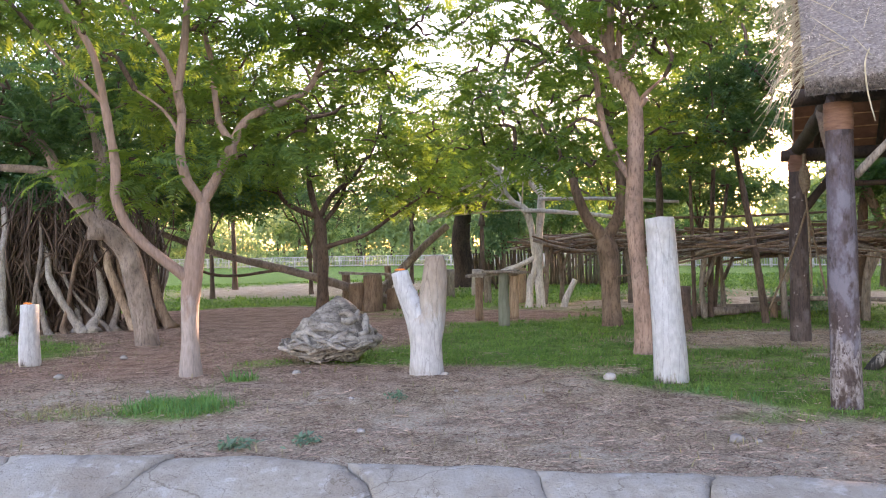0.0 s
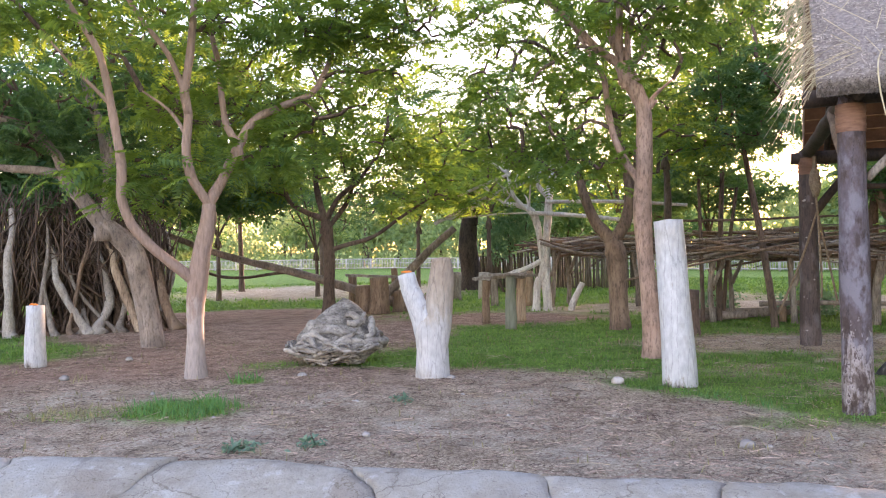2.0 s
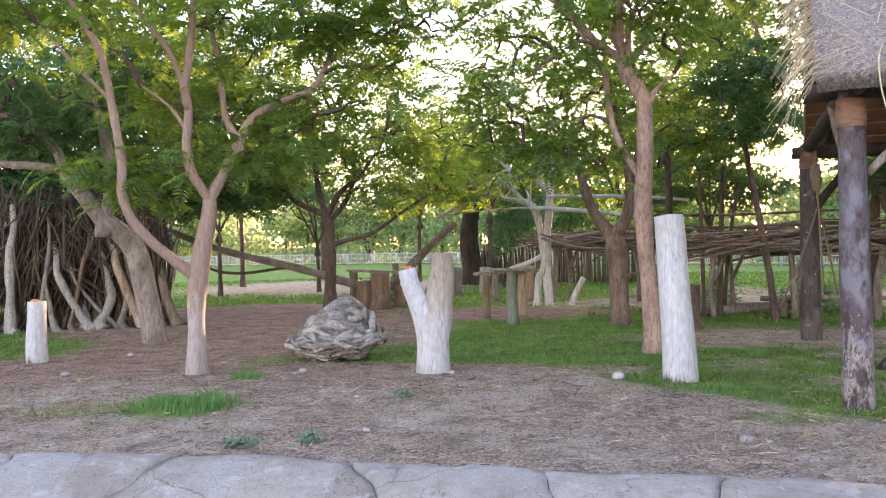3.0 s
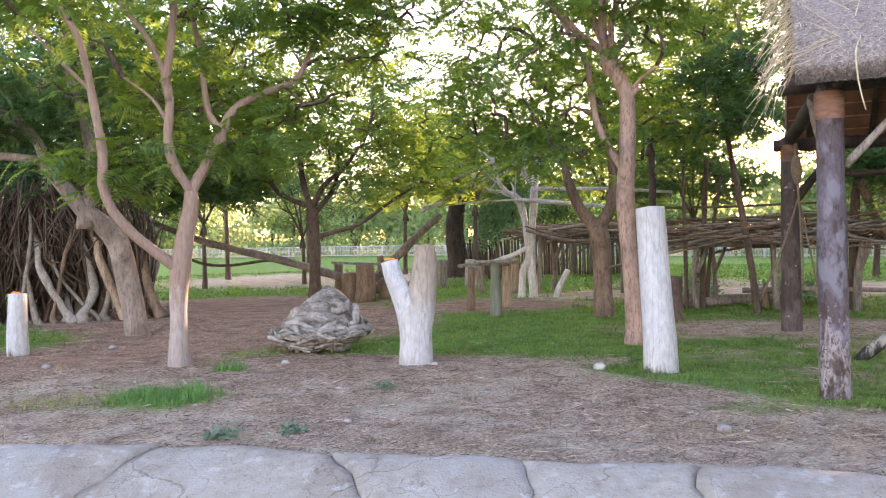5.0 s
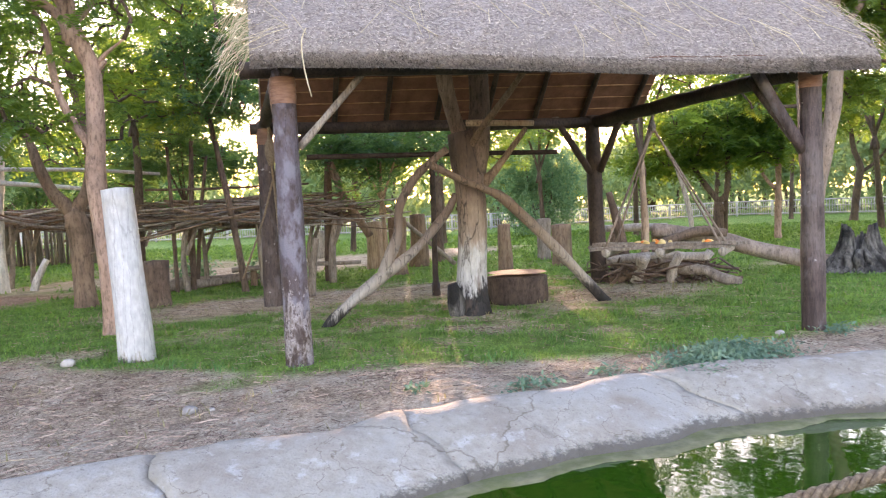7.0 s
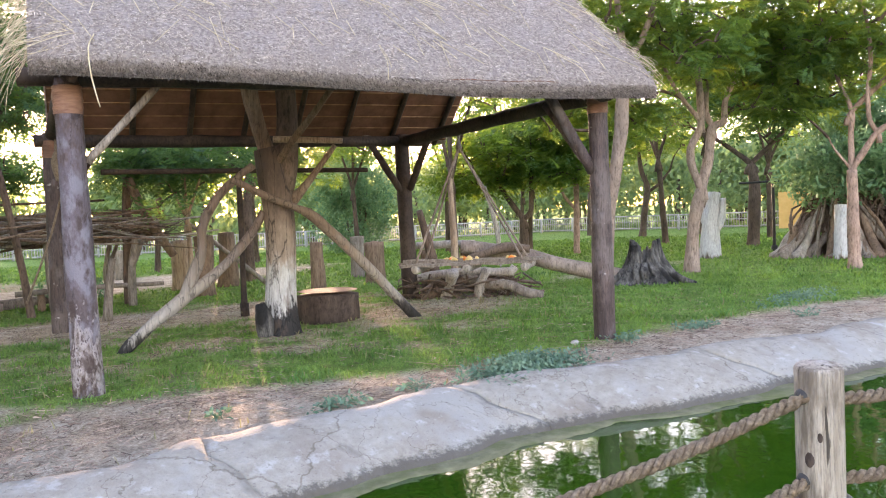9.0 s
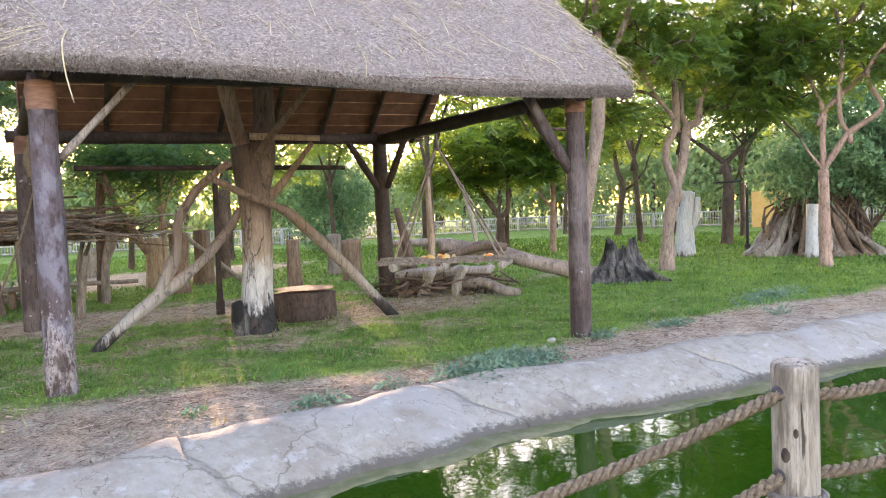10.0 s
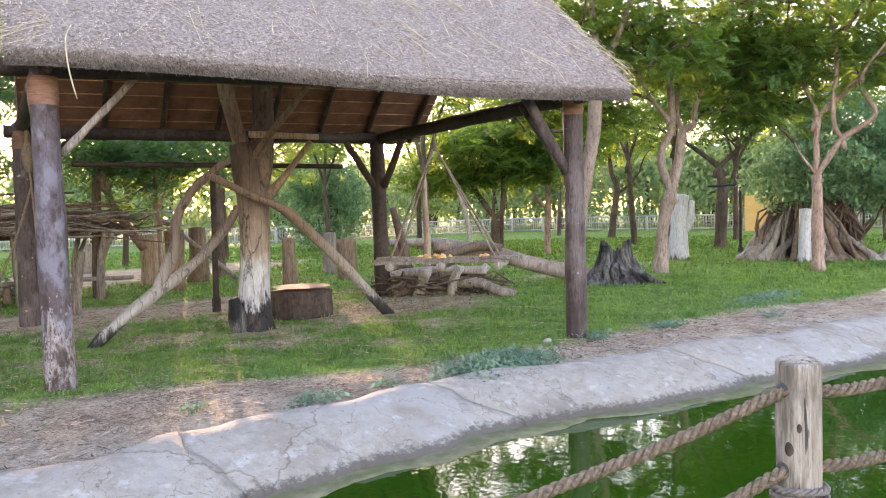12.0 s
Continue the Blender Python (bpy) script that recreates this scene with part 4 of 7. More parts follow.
    for sgn in (1, -1):
        for k in range(14):
            d = 0.15 + k * 0.27
            y = y0 + d if sgn > 0 else y1 - d
            s = pole_shape(skew((x0 + 0.05, y, eave_z + 0.03 + d * slope)), (x1 - 0.05, y, eave_z + 0.03 + d * slope), 0.014, 0.014, sides=5, step=1.5, rng=rng)
            part("batten", s, REED_LIGHT, pv)
        ya = y0 + 0.03 if sgn > 0 else y1 - 0.03
        nx, nyv = 40, 14
        X, T = np.meshgrid(np.linspace(x0 + 0.03, x1 - 0.03, nx), np.linspace(0, 1, nyv))
        Y = ya + (yr - ya) * T
        Z = eave_z + 0.05 + np.abs(Y - ya) * slope + 0.006 * np.sin(40 * X)
        V = skew(np.stack([X, Y, Z], -1).reshape(-1, 3))
        V2 = V + np.array([0, 0, 0.03])
        q = [(a * nx + b, a * nx + b + 1, (a + 1) * nx + b + 1, (a + 1) * nx + b) for a in range(nyv - 1) for b in range(nx - 1)]
        m = len(V)
        part("reed_lining", Shape().add(np.vstack([V, V2]), q + [tuple(m + i for i in f[::-1]) for f in q]), REED_RED, pv)
    # thatch: thick layer with rounded, slightly wavy edges
    half = y1 - yr

    def dip(X, T):
        return -0.13 * np.clip(X / 4.5, 0, 1) * (1 - T)
    for sgn in (1, -1):
        nu, nvv = 90, 44
        ye = y0 if sgn > 0 else y1
        X, T = np.meshgrid(np.linspace(x0, x1, nu), np.linspace(0, 1, nvv))
        Y = ye + (yr - ye) * T
        thick = 0.24 - 0.09 * np.exp(-T * 14) + 0.02 * np.sin(0.9 * X + 1) + 0.012 * waves(X, Y, 1.8)
        under = eave_z + 0.09 + np.abs(Y - ye) * slope + (0.025 * np.sin(0.8 * X + 0.6) + 0) * (1 - T) + (dip(X, T) if sgn > 0 else 0)
        round_e = 0.05 * np.exp(-np.minimum(X - x0, x1 - X) / 0.06) + 0.05 * np.exp(-T * 60)
        over = under + thick - round_e + 0.008 * waves(X, Y, 6.0)
        A = np.stack([X, Y, over], -1).reshape(-1, 3)
        B = np.stack([X, Y + sgn * 0.03 * (1 - T), under], -1).reshape(-1, 3)
        B[:, 2] -= 0.06 * np.exp(-T.ravel() * 30)
        q = [(a * nu + b, a * nu + b + 1, (a + 1) * nu + b + 1, (a + 1) * nu + b) for a in range(nvv - 1) for b in range(nu - 1)]
        m = len(A)
        F = q + [tuple(m + i for i in f[::-1]) for f in q]
        F += [(b + 1, b, m + b, m + b + 1) for b in range(nu - 1)]
        F += [(a * nu, (a + 1) * nu, m + (a + 1) * nu, m + a * nu) for a in range(nvv - 1)]
        F += [((a + 1) * nu + nu - 1, a * nu + nu - 1, m + a * nu + nu - 1, m + (a + 1) * nu + nu - 1) for a in range(nvv - 1)]
        th = part("thatch", Shape().add(skew(np.vstack([A, B])), F), THATCH, pv, "grey weathered thatch with a cut eave")
        if sgn < 0:
            continue
        # stubble on the visible slope, on the cut eave and along the rakes
        tpl = np.array([(0, -0.5, 0), (1, 0, 0), (0, 0.5, 0), (0, 0, 0.6)]) * np.array([1, 0.20, 0.16])
        fc = [(0, 1, 3), (1, 2, 3), (0, 2, 1)]
        n = 42000
        px, tt = rng.uniform(x0, x1, n), rng.uniform(0, 0.82, n)
        py = ye + (yr - ye) * tt
        pz = eave_z + 0.09 + 0.24 - 0.09 * np.exp(-tt * 14) + (py - ye) * slope + 0.02 * np.sin(0.9 * px + 1) + 0.012 * waves(px, py, 1.8) - 0.05 * np.exp(-tt * 60) + 0.025 * np.sin(0.8 * px + 0.6) * (1 - tt) + dip(px, tt)
        ang = rng.normal(-np.pi / 2, 0.55, n)
        dn = np.stack([np.cos(ang), np.sin(ang), np.sin(ang) * slope + rng.normal(0.30, 0.22, n)], 1)
        dn /= np.linalg.norm(dn, axis=1)[:, None]
        up = np.array([0, -slope, 1.0]) / math.hypot(slope, 1)
        sd = np.cross(up, dn)
        sd /= np.linalg.norm(sd, axis=1)[:, None]
        R = np.stack([dn, sd, np.cross(dn, sd)], 2)
        V1 = scatter(tpl, np.stack([px, py, pz - 0.004], 1), R, rng.uniform(0.035, 0.08, n))
        n2 = 8000
        px = rng.uniform(x0, x1, n2)
        hh = rng.uniform(-0.01, 0.17, n2)
        dn = np.stack([rng.normal(0, 0.3, n2), np.full(n2, -1.0), rng.normal(-0.5, 0.25, n2)], 1)
        dn /= np.linalg.norm(dn, axis=1)[:, None]
        sd = np.cross(np.array([0, 0, 1.0]), dn)
        sd /= np.linalg.norm(sd, axis=1)[:, None]
        R = np.stack([dn, sd, np.cross(dn, sd)], 2)
        V2 = scatter(tpl, np.stack([px, np.full(n2, ye + 0.015) + 0.02 * (0.3 - hh), eave_z + 0.04 + hh + 0.025 * np.sin(0.8 * px + 0.6) + dip(px, 0)], 1), R, rng.uniform(0.03, 0.07, n2))
        st = part("reed_stubble", Shape().many("reed_stubble", skew(V1), fc), STRAW, th)
        st["kind"] = "stuff"
        # cut ends take the darkened straw in place of real eave shade
        cut = part("cut_eave", Shape().many("cut_eave", skew(V2), fc), STRAW_EAVE_SHADE, th, "cut ends of the thatch, eave shade put into their colour")
        cut["kind"] = "stuff"
        # loose straws: shaggy rake and a few long ones lying on the slope
        s = Shape()
        for k in range(420):
            t = rng.uniform(0, 0.8)
            y = ye + (yr - ye) * t
            z = eave_z + 0.32 + (y - ye) * slope - rng.uniform(0, 0.2)
            side = 1 if k % 4 == 0 else 0
            x = x1 - 0.05 if side else x0 + 0.08
            o = rng.uniform(0.12, 0.62) * (0.4 if side else 1)
            dx = o if side else -o
            fall = rng.uniform(0.4, 1.5) * o
            tube(s, skew([(x - dx * 0.6, y + 0.12, z + 0.13, 0.0028), (x, y, z, 0.0028), (x + dx * 0.45, y - rng.uniform(0, 0.5) * o, z - fall * 0.35, 0.0028), (x + dx * rng.uniform(0.6, 1), y - rng.uniform(0.1, 0.9) * o, z - fall, 0.0018)]), 3, 0.25, 0, rng, caps=False)
        for k in range(150):
            x, t = rng.uniform(x0 + 0.1, x1 - 0.1), rng.uniform(0.02, 0.8)
            L, b = rng.uniform(0.3, 0.9), rng.normal(0.25, 0.3)
            pts = []
            for w in np.linspace(0, 1, 4):
                yy = ye + (yr - ye) * t + (w - 0.5) * L * 0.75
                xx = x - b * (w - 0.5) * L
                over = max(0, ye - yy)
                yy2 = max(yy, ye - 0.05)
                pts.append((xx, yy2, eave_z + 0.09 + 0.26 + (max(yy, ye) - ye) * slope + 0.02 * np.sin(0.9 * xx + 1) + 0.03 + dip(xx, t) - over, 0.0045))
            tube(s, pts, 3, 0.3, 0, rng, caps=False)
        tube(s, [(0.28, y0 + 0.3, 3.85, 0.008), (0.22, y0 - 0.03, 3.62, 0.008), (0.24, y0 - 0.1, 3.3, 0.008), (0.30, y0 - 0.1, 3.02, 0.006)], 4, 0.1, 0, rng)
        part("loose_straw", s, STRAW_GOLD, th, "long golden straws sticking out")["kind"] = "stuff"


build_pavilion()


# ---- trees ----
A_LIMBS = [
    [(0, 0, 0, .165), (0, 0, .92, .15), (.07, 0, 1.59, .16), (.21, 0, 2.3, .135), (.23, 0, 2.6, .14)],
    [(.23, 0, 2.6, .10), (.02, -.05, 2.93, .095), (-.08, -.1, 3.35, .09), (-.04, -.1, 3.94, .085), (-.09, -.15, 4.23, .09), (0, -.2, 4.78, .075), (.07, -.2, 5.62, .065), (.09, -.2, 6.7, .04)],
    [(.23, 0, 2.6, .11), (.42, .05, 2.94, .105), (.6, .1, 3.32, .10), (.9, .2, 3.88, .09), (1.33, .3, 4.15, .075), (1.85, .3, 4.39, .065), (2.1, .4, 4.8, .055), (2.27, .5, 5.34, .045), (2.33, .5, 6.3, .03)],
    [(.68, .12, 3.54, .08), (.52, .3, 3.83, .07), (.45, .4, 4.38, .06), (.44, .5, 4.8, .055), (.33, .6, 5.3, .05), (.28, .7, 6.1, .035)],
    [(-.09, -.15, 4.23, .06), (-.3, -.3, 4.76, .05), (-.61, -.4, 5.16, .045), (-.87, -.5, 5.56, .04), (-1.13, -.5, 6.03, .03)],
    [(-.1, -.1, 3.65, .04), (-.32, .1, 4.02, .03), (-.7, .3, 4.33, .02)],
    [(.01, 0, 1.42, .12), (-.17, -.02, 1.59, .11), (-.56, -.1, 1.94, .10), (-.86, -.15, 2.31, .095), (-.99, -.2, 2.72, .09), (-.97, -.2, 3.09, .09), (-1.09, -.25, 3.99, .075), (-1.23, -.3, 4.72, .065), (-1.44, -.3, 5.11, .055), (-1.66, -.3, 5.5, .05), (-1.87, -.3, 5.96, .035)],
    [(-1.09, -.25, 3.99, .04), (-1.53, -.35, 4.46, .03), (-1.85, -.4, 4.85, .02)]]
tree((-4.19, 12.04), -17.8, A_LIMBS,
     [(.3, .4, 6.2, 3.4, 2.4, 1.3, 78), (2.2, .5, 4.9, 1.9, 1.6, .95, 30), (1.2, .8, 4.0, 1.2, 1.0, .5, 12), (-.75, .5, 2.95, .6, .5, .3, 16), (1.0, .5, 3.3, .5, .5, .3, 10), (.2, 2.0, 4.3, 1.6, 1.2, .5, 26), (-2.0, .2, 5.4, 1.5, 1.4, 1.0, 32), (3.6, .3, 6.0, 1.2, 1.2, .9, 22)],
     FOOT_WHITE, LEAF, "feathery-leaved tree with a pinkish forked trunk on mulch", 21)
tree((-6.40, 16.19), -20.6, [
    [(0, 0, 0, .27), (-.16, 0, 1.05, .24), (-.35, 0, 1.84, .25), (-.65, 0, 2.24, .23), (-.96, 0, 2.52, .22)],
    [(-.90, 0, 2.46, .21), (-.76, 0, 3.14, .18), (-.87, .1, 4.18, .15), (-1.06, .2, 4.84, .12), (-1.25, .3, 5.49, .10), (-1.18, .3, 6.37, .08), (-1.11, .3, 7.48, .05)],
    [(-.90, 0, 2.46, .23), (-1.27, 0, 2.94, .19), (-1.59, -.1, 3.4, .16), (-1.73, -.1, 3.83, .13), (-2.11, -.2, 4.25, .11), (-2.54, -.2, 4.4, .10), (-3.1, -.2, 4.75, .07)],
    [(-1.59, -.1, 3.4, .12), (-1.98, -.2, 3.5, .11), (-2.56, -.3, 3.53, .09), (-3.4, -.4, 3.62, .07)]],
    [(-1.6, .8, 6.0, 3.2, 2.4, 1.9, 115), (-2.2, .6, 4.4, 2.2, 1.6, .8, 60), (.9, 1.2, 5.0, 2.0, 1.6, 1.3, 56), (.9, 1.0, 3.6, 1.0, 1.0, .4, 16)],
    BARK_MID, LEAF_DARK, "leaning tree with a thick curved trunk beside a driftwood pile", 22, size=.44)
tree((-3.95, 23.02), -9.0, [
    [(0, 0, 0, .21), (.03, 0, 1.7, .18), (-.01, 0, 2.51, .19), (-.06, 0, 2.75, .18)],
    [(-.06, 0, 2.75, .11), (-.6, .2, 2.99, .10), (-1.07, .3, 3.32, .085), (-1.24, .4, 3.96, .07), (-1.35, .5, 4.91, .05)],
    [(-.06, 0, 2.75, .13), (-.28, .1, 3.63, .11), (-.33, .1, 4.75, .09), (-.39, .2, 5.71, .06)],
    [(-.06, 0, 2.67, .11), (.35, -.1, 3.38, .09), (.92, -.3, 3.86, .07), (1.34, -.4, 4.42, .05)],
    [(.02, 0, 2.5, .10), (.67, .3, 3.46, .08), (.78, .5, 4.75, .05)],
    [(.08, 0, 1.86, .10), (.49, -.1, 2.01, .09), (1.29, -.2, 2.24, .075), (2.12, -.3, 2.8, .06), (3.11, -.3, 3.44, .04)]],
    [(0, .2, 5.8, 3.0, 2.4, 1.9, 56), (2.9, -.2, 3.6, 2.2, 1.6, .85, 26), (2.9, -.2, 5.2, 2.3, 1.8, 1.1, 30), (-1.6, .3, 4.2, 1.4, 1.4, .8, 14), (.6, .3, 7.6, 2.6, 2.0, 1.0, 14)],
    BARK_DARK, LEAF, "spreading tree with a dark trunk and sunlit yellowish leaves", 23, near=False, per=12, size=.52, spread=.36)
tree((3.35, 17.85), 11.6, [
    [(0, 0, 0, .27), (-.03, 0, 1.01, .235), (-.08, 0, 1.75, .245), (-.16, 0, 1.98, .25)],
    [(-.16, 0, 1.92, .20), (-.5, 0, 2.38, .17), (-.71, 0, 2.89, .14), (-.91, .1, 3.52, .09), (-1.34, .2, 3.92, .07), (-1.84, .3, 4.19, .05)],
    [(-.12, 0, 1.92, .20), (.17, .05, 2.43, .16), (.24, .1, 3.11, .14), (.13, .1, 3.73, .10), (-.03, .2, 4.73, .085), (-.2, .2, 5.6, .07), (-.3, .3, 6.48, .05)],
    [(.2, .08, 2.6, .09), (.36, .2, 3.0, .08), (.42, .3, 4.0, .07), (.6, .4, 5.0, .05)]],
    [(-.6, .4, 6.2, 3.2, 2.2, 1.6, 66), (-2.1, .3, 4.3, 1.6, 1.3, .8, 38), (.9, .6, 4.3, 1.3, 1.2, .9, 20), (-2.6, .3, 5.4, 1.4, 1.2, .9, 18)],
    BARK_BROWN, LEAF, "forked brown tree standing on the turf", 24, size=.42)
tree((2.95, 13.28), 13.8, [
    [(0, 0, 0, .19), (-.02, 0, .86, .165), (-.09, 0, 1.69, .165), (-.13, 0, 2.34, .165), (-.09, 0, 3.17, .155), (-.07, 0, 4.0, .15), (-.14, 0, 4.28, .15), (-.31, 0, 4.66, .15), (-.45, 0, 4.86, .13)],
    [(-.45, 0, 4.86, .10), (-.76, -.1, 5.07, .09), (-1.03, -.2, 5.37, .08), (-1.31, -.3, 5.67, .07), (-1.68, -.4, 5.99, .055), (-2.06, -.4, 6.41, .04)],
    [(-.36, 0, 4.8, .09), (-.57, .2, 5.33, .08), (-.66, .3, 5.8, .07), (-.69, .4, 6.46, .05)],
    [(-.31, 0, 4.75, .08), (-.3, -.1, 5.31, .065), (-.16, -.2, 5.67, .055), (-.06, -.2, 6.12, .04)],
    [(-.15, 0, 2.87, .085), (-.34, .1, 3.18, .08), (-.56, .2, 3.66, .075), (-.66, .3, 4.13, .07), (-.72, .3, 4.69, .065), (-.86, .4, 4.98, .055), (-1.12, .5, 5.47, .045), (-1.4, .6, 5.96, .03)],
    [(-.05, 0, 4.09, .06), (.13, -.1, 4.31, .04), (.4, -.2, 4.52, .02)],
    [(-.4, 0, 4.8, .10), (-.45, -.1, 5.2, .09), (-.42, -.15, 5.9, .07), (-.5, -.2, 6.8, .05)],
    [(-.33, 0, 4.72, .08), (-.05, .1, 5.1, .075), (.02, .15, 5.5, .07), (.3, .2, 5.9, .05), (.55, .2, 6.5, .03)],
    [(-.03, 0, 4.02, .07), (.06, -.08, 4.14, .06), (.12, -.12, 4.2, .05)]],
    [(-1.0, 0, 6.2, 2.6, 1.8, 1.0, 56), (-1.9, .2, 4.7, 1.4, 1.2, .9, 22), (-1.5, .3, 3.5, 1.1, .9, .5, 16), (.9, .2, 5.6, 1.2, 1.0, .8, 14)],
    BARK, LEAF, "tall slender tree with a smooth pinkish trunk", 25)
tree((5.3, 21.5), 14.0, [
    [(0, 0, 0, .14), (.05, 0, 1.5, .12), (.1, 0, 3.0, .11), (.05, 0, 4.2, .09)],
    [(.05, 0, 4.2, .06), (.6, .2, 5.0, .05), (1.1, .3, 5.8, .03)],
    [(.05, 0, 4.2, .06), (-.5, .2, 5.2, .05), (-.7, .3, 6.4, .03)]],
    [(1.0, 0, 5.2, 2.3, 1.9, 1.4, 62), (1.6, .2, 7.0, 1.8, 1.5, .9, 26)],
    BARK_DARK, LEAF, "dense dark green tree behind the pavilion post", 26, near=False, per=12, size=.5, spread=.34)
tree((6.71, 17.73), 20.0, [
    [(0, 0, 0, .09), (-.15, 0, 1.2, .085), (-.42, 0, 2.93, .075), (-.6, 0, 4.0, .05)]],
    [(-.5, 0, 4.4, 1.0, 1.0, .7, 30), (-.3, .2, 5.6, 1.5, 1.3, .8, 44), (.1, .2, 7.0, 1.8, 1.5, 1.0, 54), (-.6, 0, 8.2, 1.6, 1.4, .8, 30)], BARK_DARK, LEAF_DARK, "tall leafy tree with a thin leaning dark stem", 27, near=False, per=16, size=.36)
tree((20.01, 9.52), 64.3, [
    [(0, 0, 0, .22), (.04, 0, .9, .18), (.2, 0, 1.78, .19), (.31, 0, 2.14, .2)],
    [(.31, 0, 2.14, .15), (.1, -.05, 2.66, .14), (.06, -.1, 3.18, .13), (.31, -.1, 3.67, .12), (.34, -.1, 4.1, .12), (.29, 0, 5.12, .11), (.18, .1, 6.02, .09), (.08, .1, 7.0, .07), (.04, .1, 8.15, .05)],
    [(.31, 0, 2.14, .17), (.5, .1, 2.94, .16), (.61, .1, 3.71, .15), (.89, .1, 3.83, .11), (.94, .1, 4.35, .10), (1.23, .2, 5.05, .09), (1.43, .3, 5.84, .08), (1.41, .3, 6.88, .06), (1.34, .3, 7.87, .04)],
    [(.61, .1, 3.71, .11), (.47, .2, 4.13, .10), (.54, .3, 4.86, .09), (.99, .5, 5.31, .07), (1.0, .6, 5.88, .05)],
    [(.3, -.1, 3.9, .08), (-.2, -.3, 4.6, .07), (-.6, -.5, 5.5, .05), (-.8, -.6, 6.6, .03)]],
    [(.4, 0, 7.4, 3.4, 2.6, 1.7, 115), (-1.6, 0, 6.0, 2.0, 1.4, 1.3, 56), (.6, 1.4, 5.6, 2.2, 1.2, .9, 26), (2.2, .4, 5.6, 1.5, 1.5, 1.0, 80), (-1.3, 0, 4.2, .9, .8, .5, 16), (1.9, .6, 4.3, 1.0, 1.0, .5, 20)],
    BARK_PALE, LEAF, "crooked pale-barked tree with twisting limbs on the lawn", 28, size=.48, per=8, spread=.36)
tree((22.01, 6.16), 74.2, [
    [(0, 0, 0, .18), (-.01, 0, 1.09, .155), (-.02, 0, 2.44, .17)],
    [(-.02, 0, 2.44, .11), (-.03, .1, 3.36, .09), (0, .2, 3.92, .08), (-.22, .3, 4.53, .06), (-.36, .4, 4.94, .05)],
    [(-.02, 0, 2.44, .11), (.28, -.05, 2.92, .105), (.56, -.1, 3.32, .10), (1.04, -.2, 3.63, .085), (1.29, -.3, 3.89, .075), (1.04, -.3, 4.39, .07), (1.0, -.3, 4.81, .06), (1.29, -.4, 5.24, .05), (1.54, -.4, 5.57, .04)],
    [(.56, -.1, 3.32, .08), (.39, -.1, 3.61, .075), (.36, -.1, 4.31, .07), (.44, 0, 5.1, .065), (.37, 0, 6.05, .055), (.24, 0, 6.69, .045), (.19, 0, 7.66, .03)],
    [(-.04, 0, 2.44, .05), (-.39, -.1, 2.96, .035), (-.53, -.1, 3.28, .02)],
    [(0, .2, 3.9, .09), (.8, .5, 4.7, .08), (1.8, .8, 5.6, .06)]],
    [(.6, .2, 7.0, 3.3, 2.6, 1.6, 125), (-1.8, .3, 5.6, 2.0, 1.5, 1.2, 60), (.6, 1.5, 5.4, 2.4, 1.2, 1.0, 24), (1.9, .4, 5.2, 1.6, 1.5, .9, 60), (-1.1, .2, 4.2, 1.0, .9, .5, 22)],
    BARK, LEAF, "slim forked tree with looping limbs on the lawn", 29, size=.48, per=8, spread=.36)
tree((16.68, 10.05), 58.5, [
    [(0, 0, 0, .20), (.07, 0, 1.06, .18), (.13, 0, 1.76, .18), (.42, 0, 3.28, .175), (.51, 0, 4.12, .175), (.6, 0, 5.09, .17)],
    [(.6, 0, 5.09, .11), (.49, .1, 6.25, .09), (.45, .2, 7.28, .06)],
    [(.6, 0, 5.09, .11), (.99, 0, 5.58, .095), (1.32, -.1, 6.45, .08), (1.46, -.1, 7.2, .06)],
    [(.1, 0, 1.5, .09), (-.15, .1, 2.2, .085), (-.2, .2, 3.6, .08), (-.3, .3, 5.0, .06)]],
    [(.7, .2, 7.2, 2.9, 2.2, 1.5, 150), (-.7, .6, 5.4, 1.6, 1.3, .9, 50), (2.2, .3, 5.4, 1.1, .9, .8, 36), (-1.2, .8, 4.2, 1.2, 1.0, .6, 26)],
    BARK_PALE, LEAF, "tall pale-barked tree rising behind the pavilion", 30, size=.44)
tree((25.43, 19.06), 52.9, [
    [(0, 0, 0, .22), (.01, 0, 1.43, .2)],
    [(.01, 0, 1.43, .15), (-.66, .1, 2.43, .13), (-.97, .2, 3.1, .11), (-1.16, .2, 3.76, .08)],
    [(.01, 0, 1.43, .15), (.31, 0, 1.75, .13), (.36, 0, 2.84, .11), (.43, 0, 3.92, .08)]],
    [(-.2, 0, 4.3, 2.8, 2.2, 1.2, 84), (-1.8, 0, 3.2, 1.4, 1.3, .6, 26), (1.3, 0, 3.3, 1.2, 1.2, .6, 24)],
    BARK_DARK, LEAF, "low spreading tree with a forked trunk near the fence", 31, near=False, per=12, size=.62, spread=.42)
tree((27.08, 17.73), 56.5, [
    [(0, 0, 0, .15), (.05, 0, 1.69, .13), (.08, 0, 3.01, .11), (.16, 0, 4.33, .08)],
    [(.05, 0, 1.69, .09), (-.4, 0, 2.26, .08), (-.61, 0, 2.82, .06)]],
    [(.2, 0, 4.8, 2.0, 1.8, 1.2, 60)], BARK, LEAF, "slim tree on the far lawn", 32, near=False, per=12, size=.62, spread=.42)
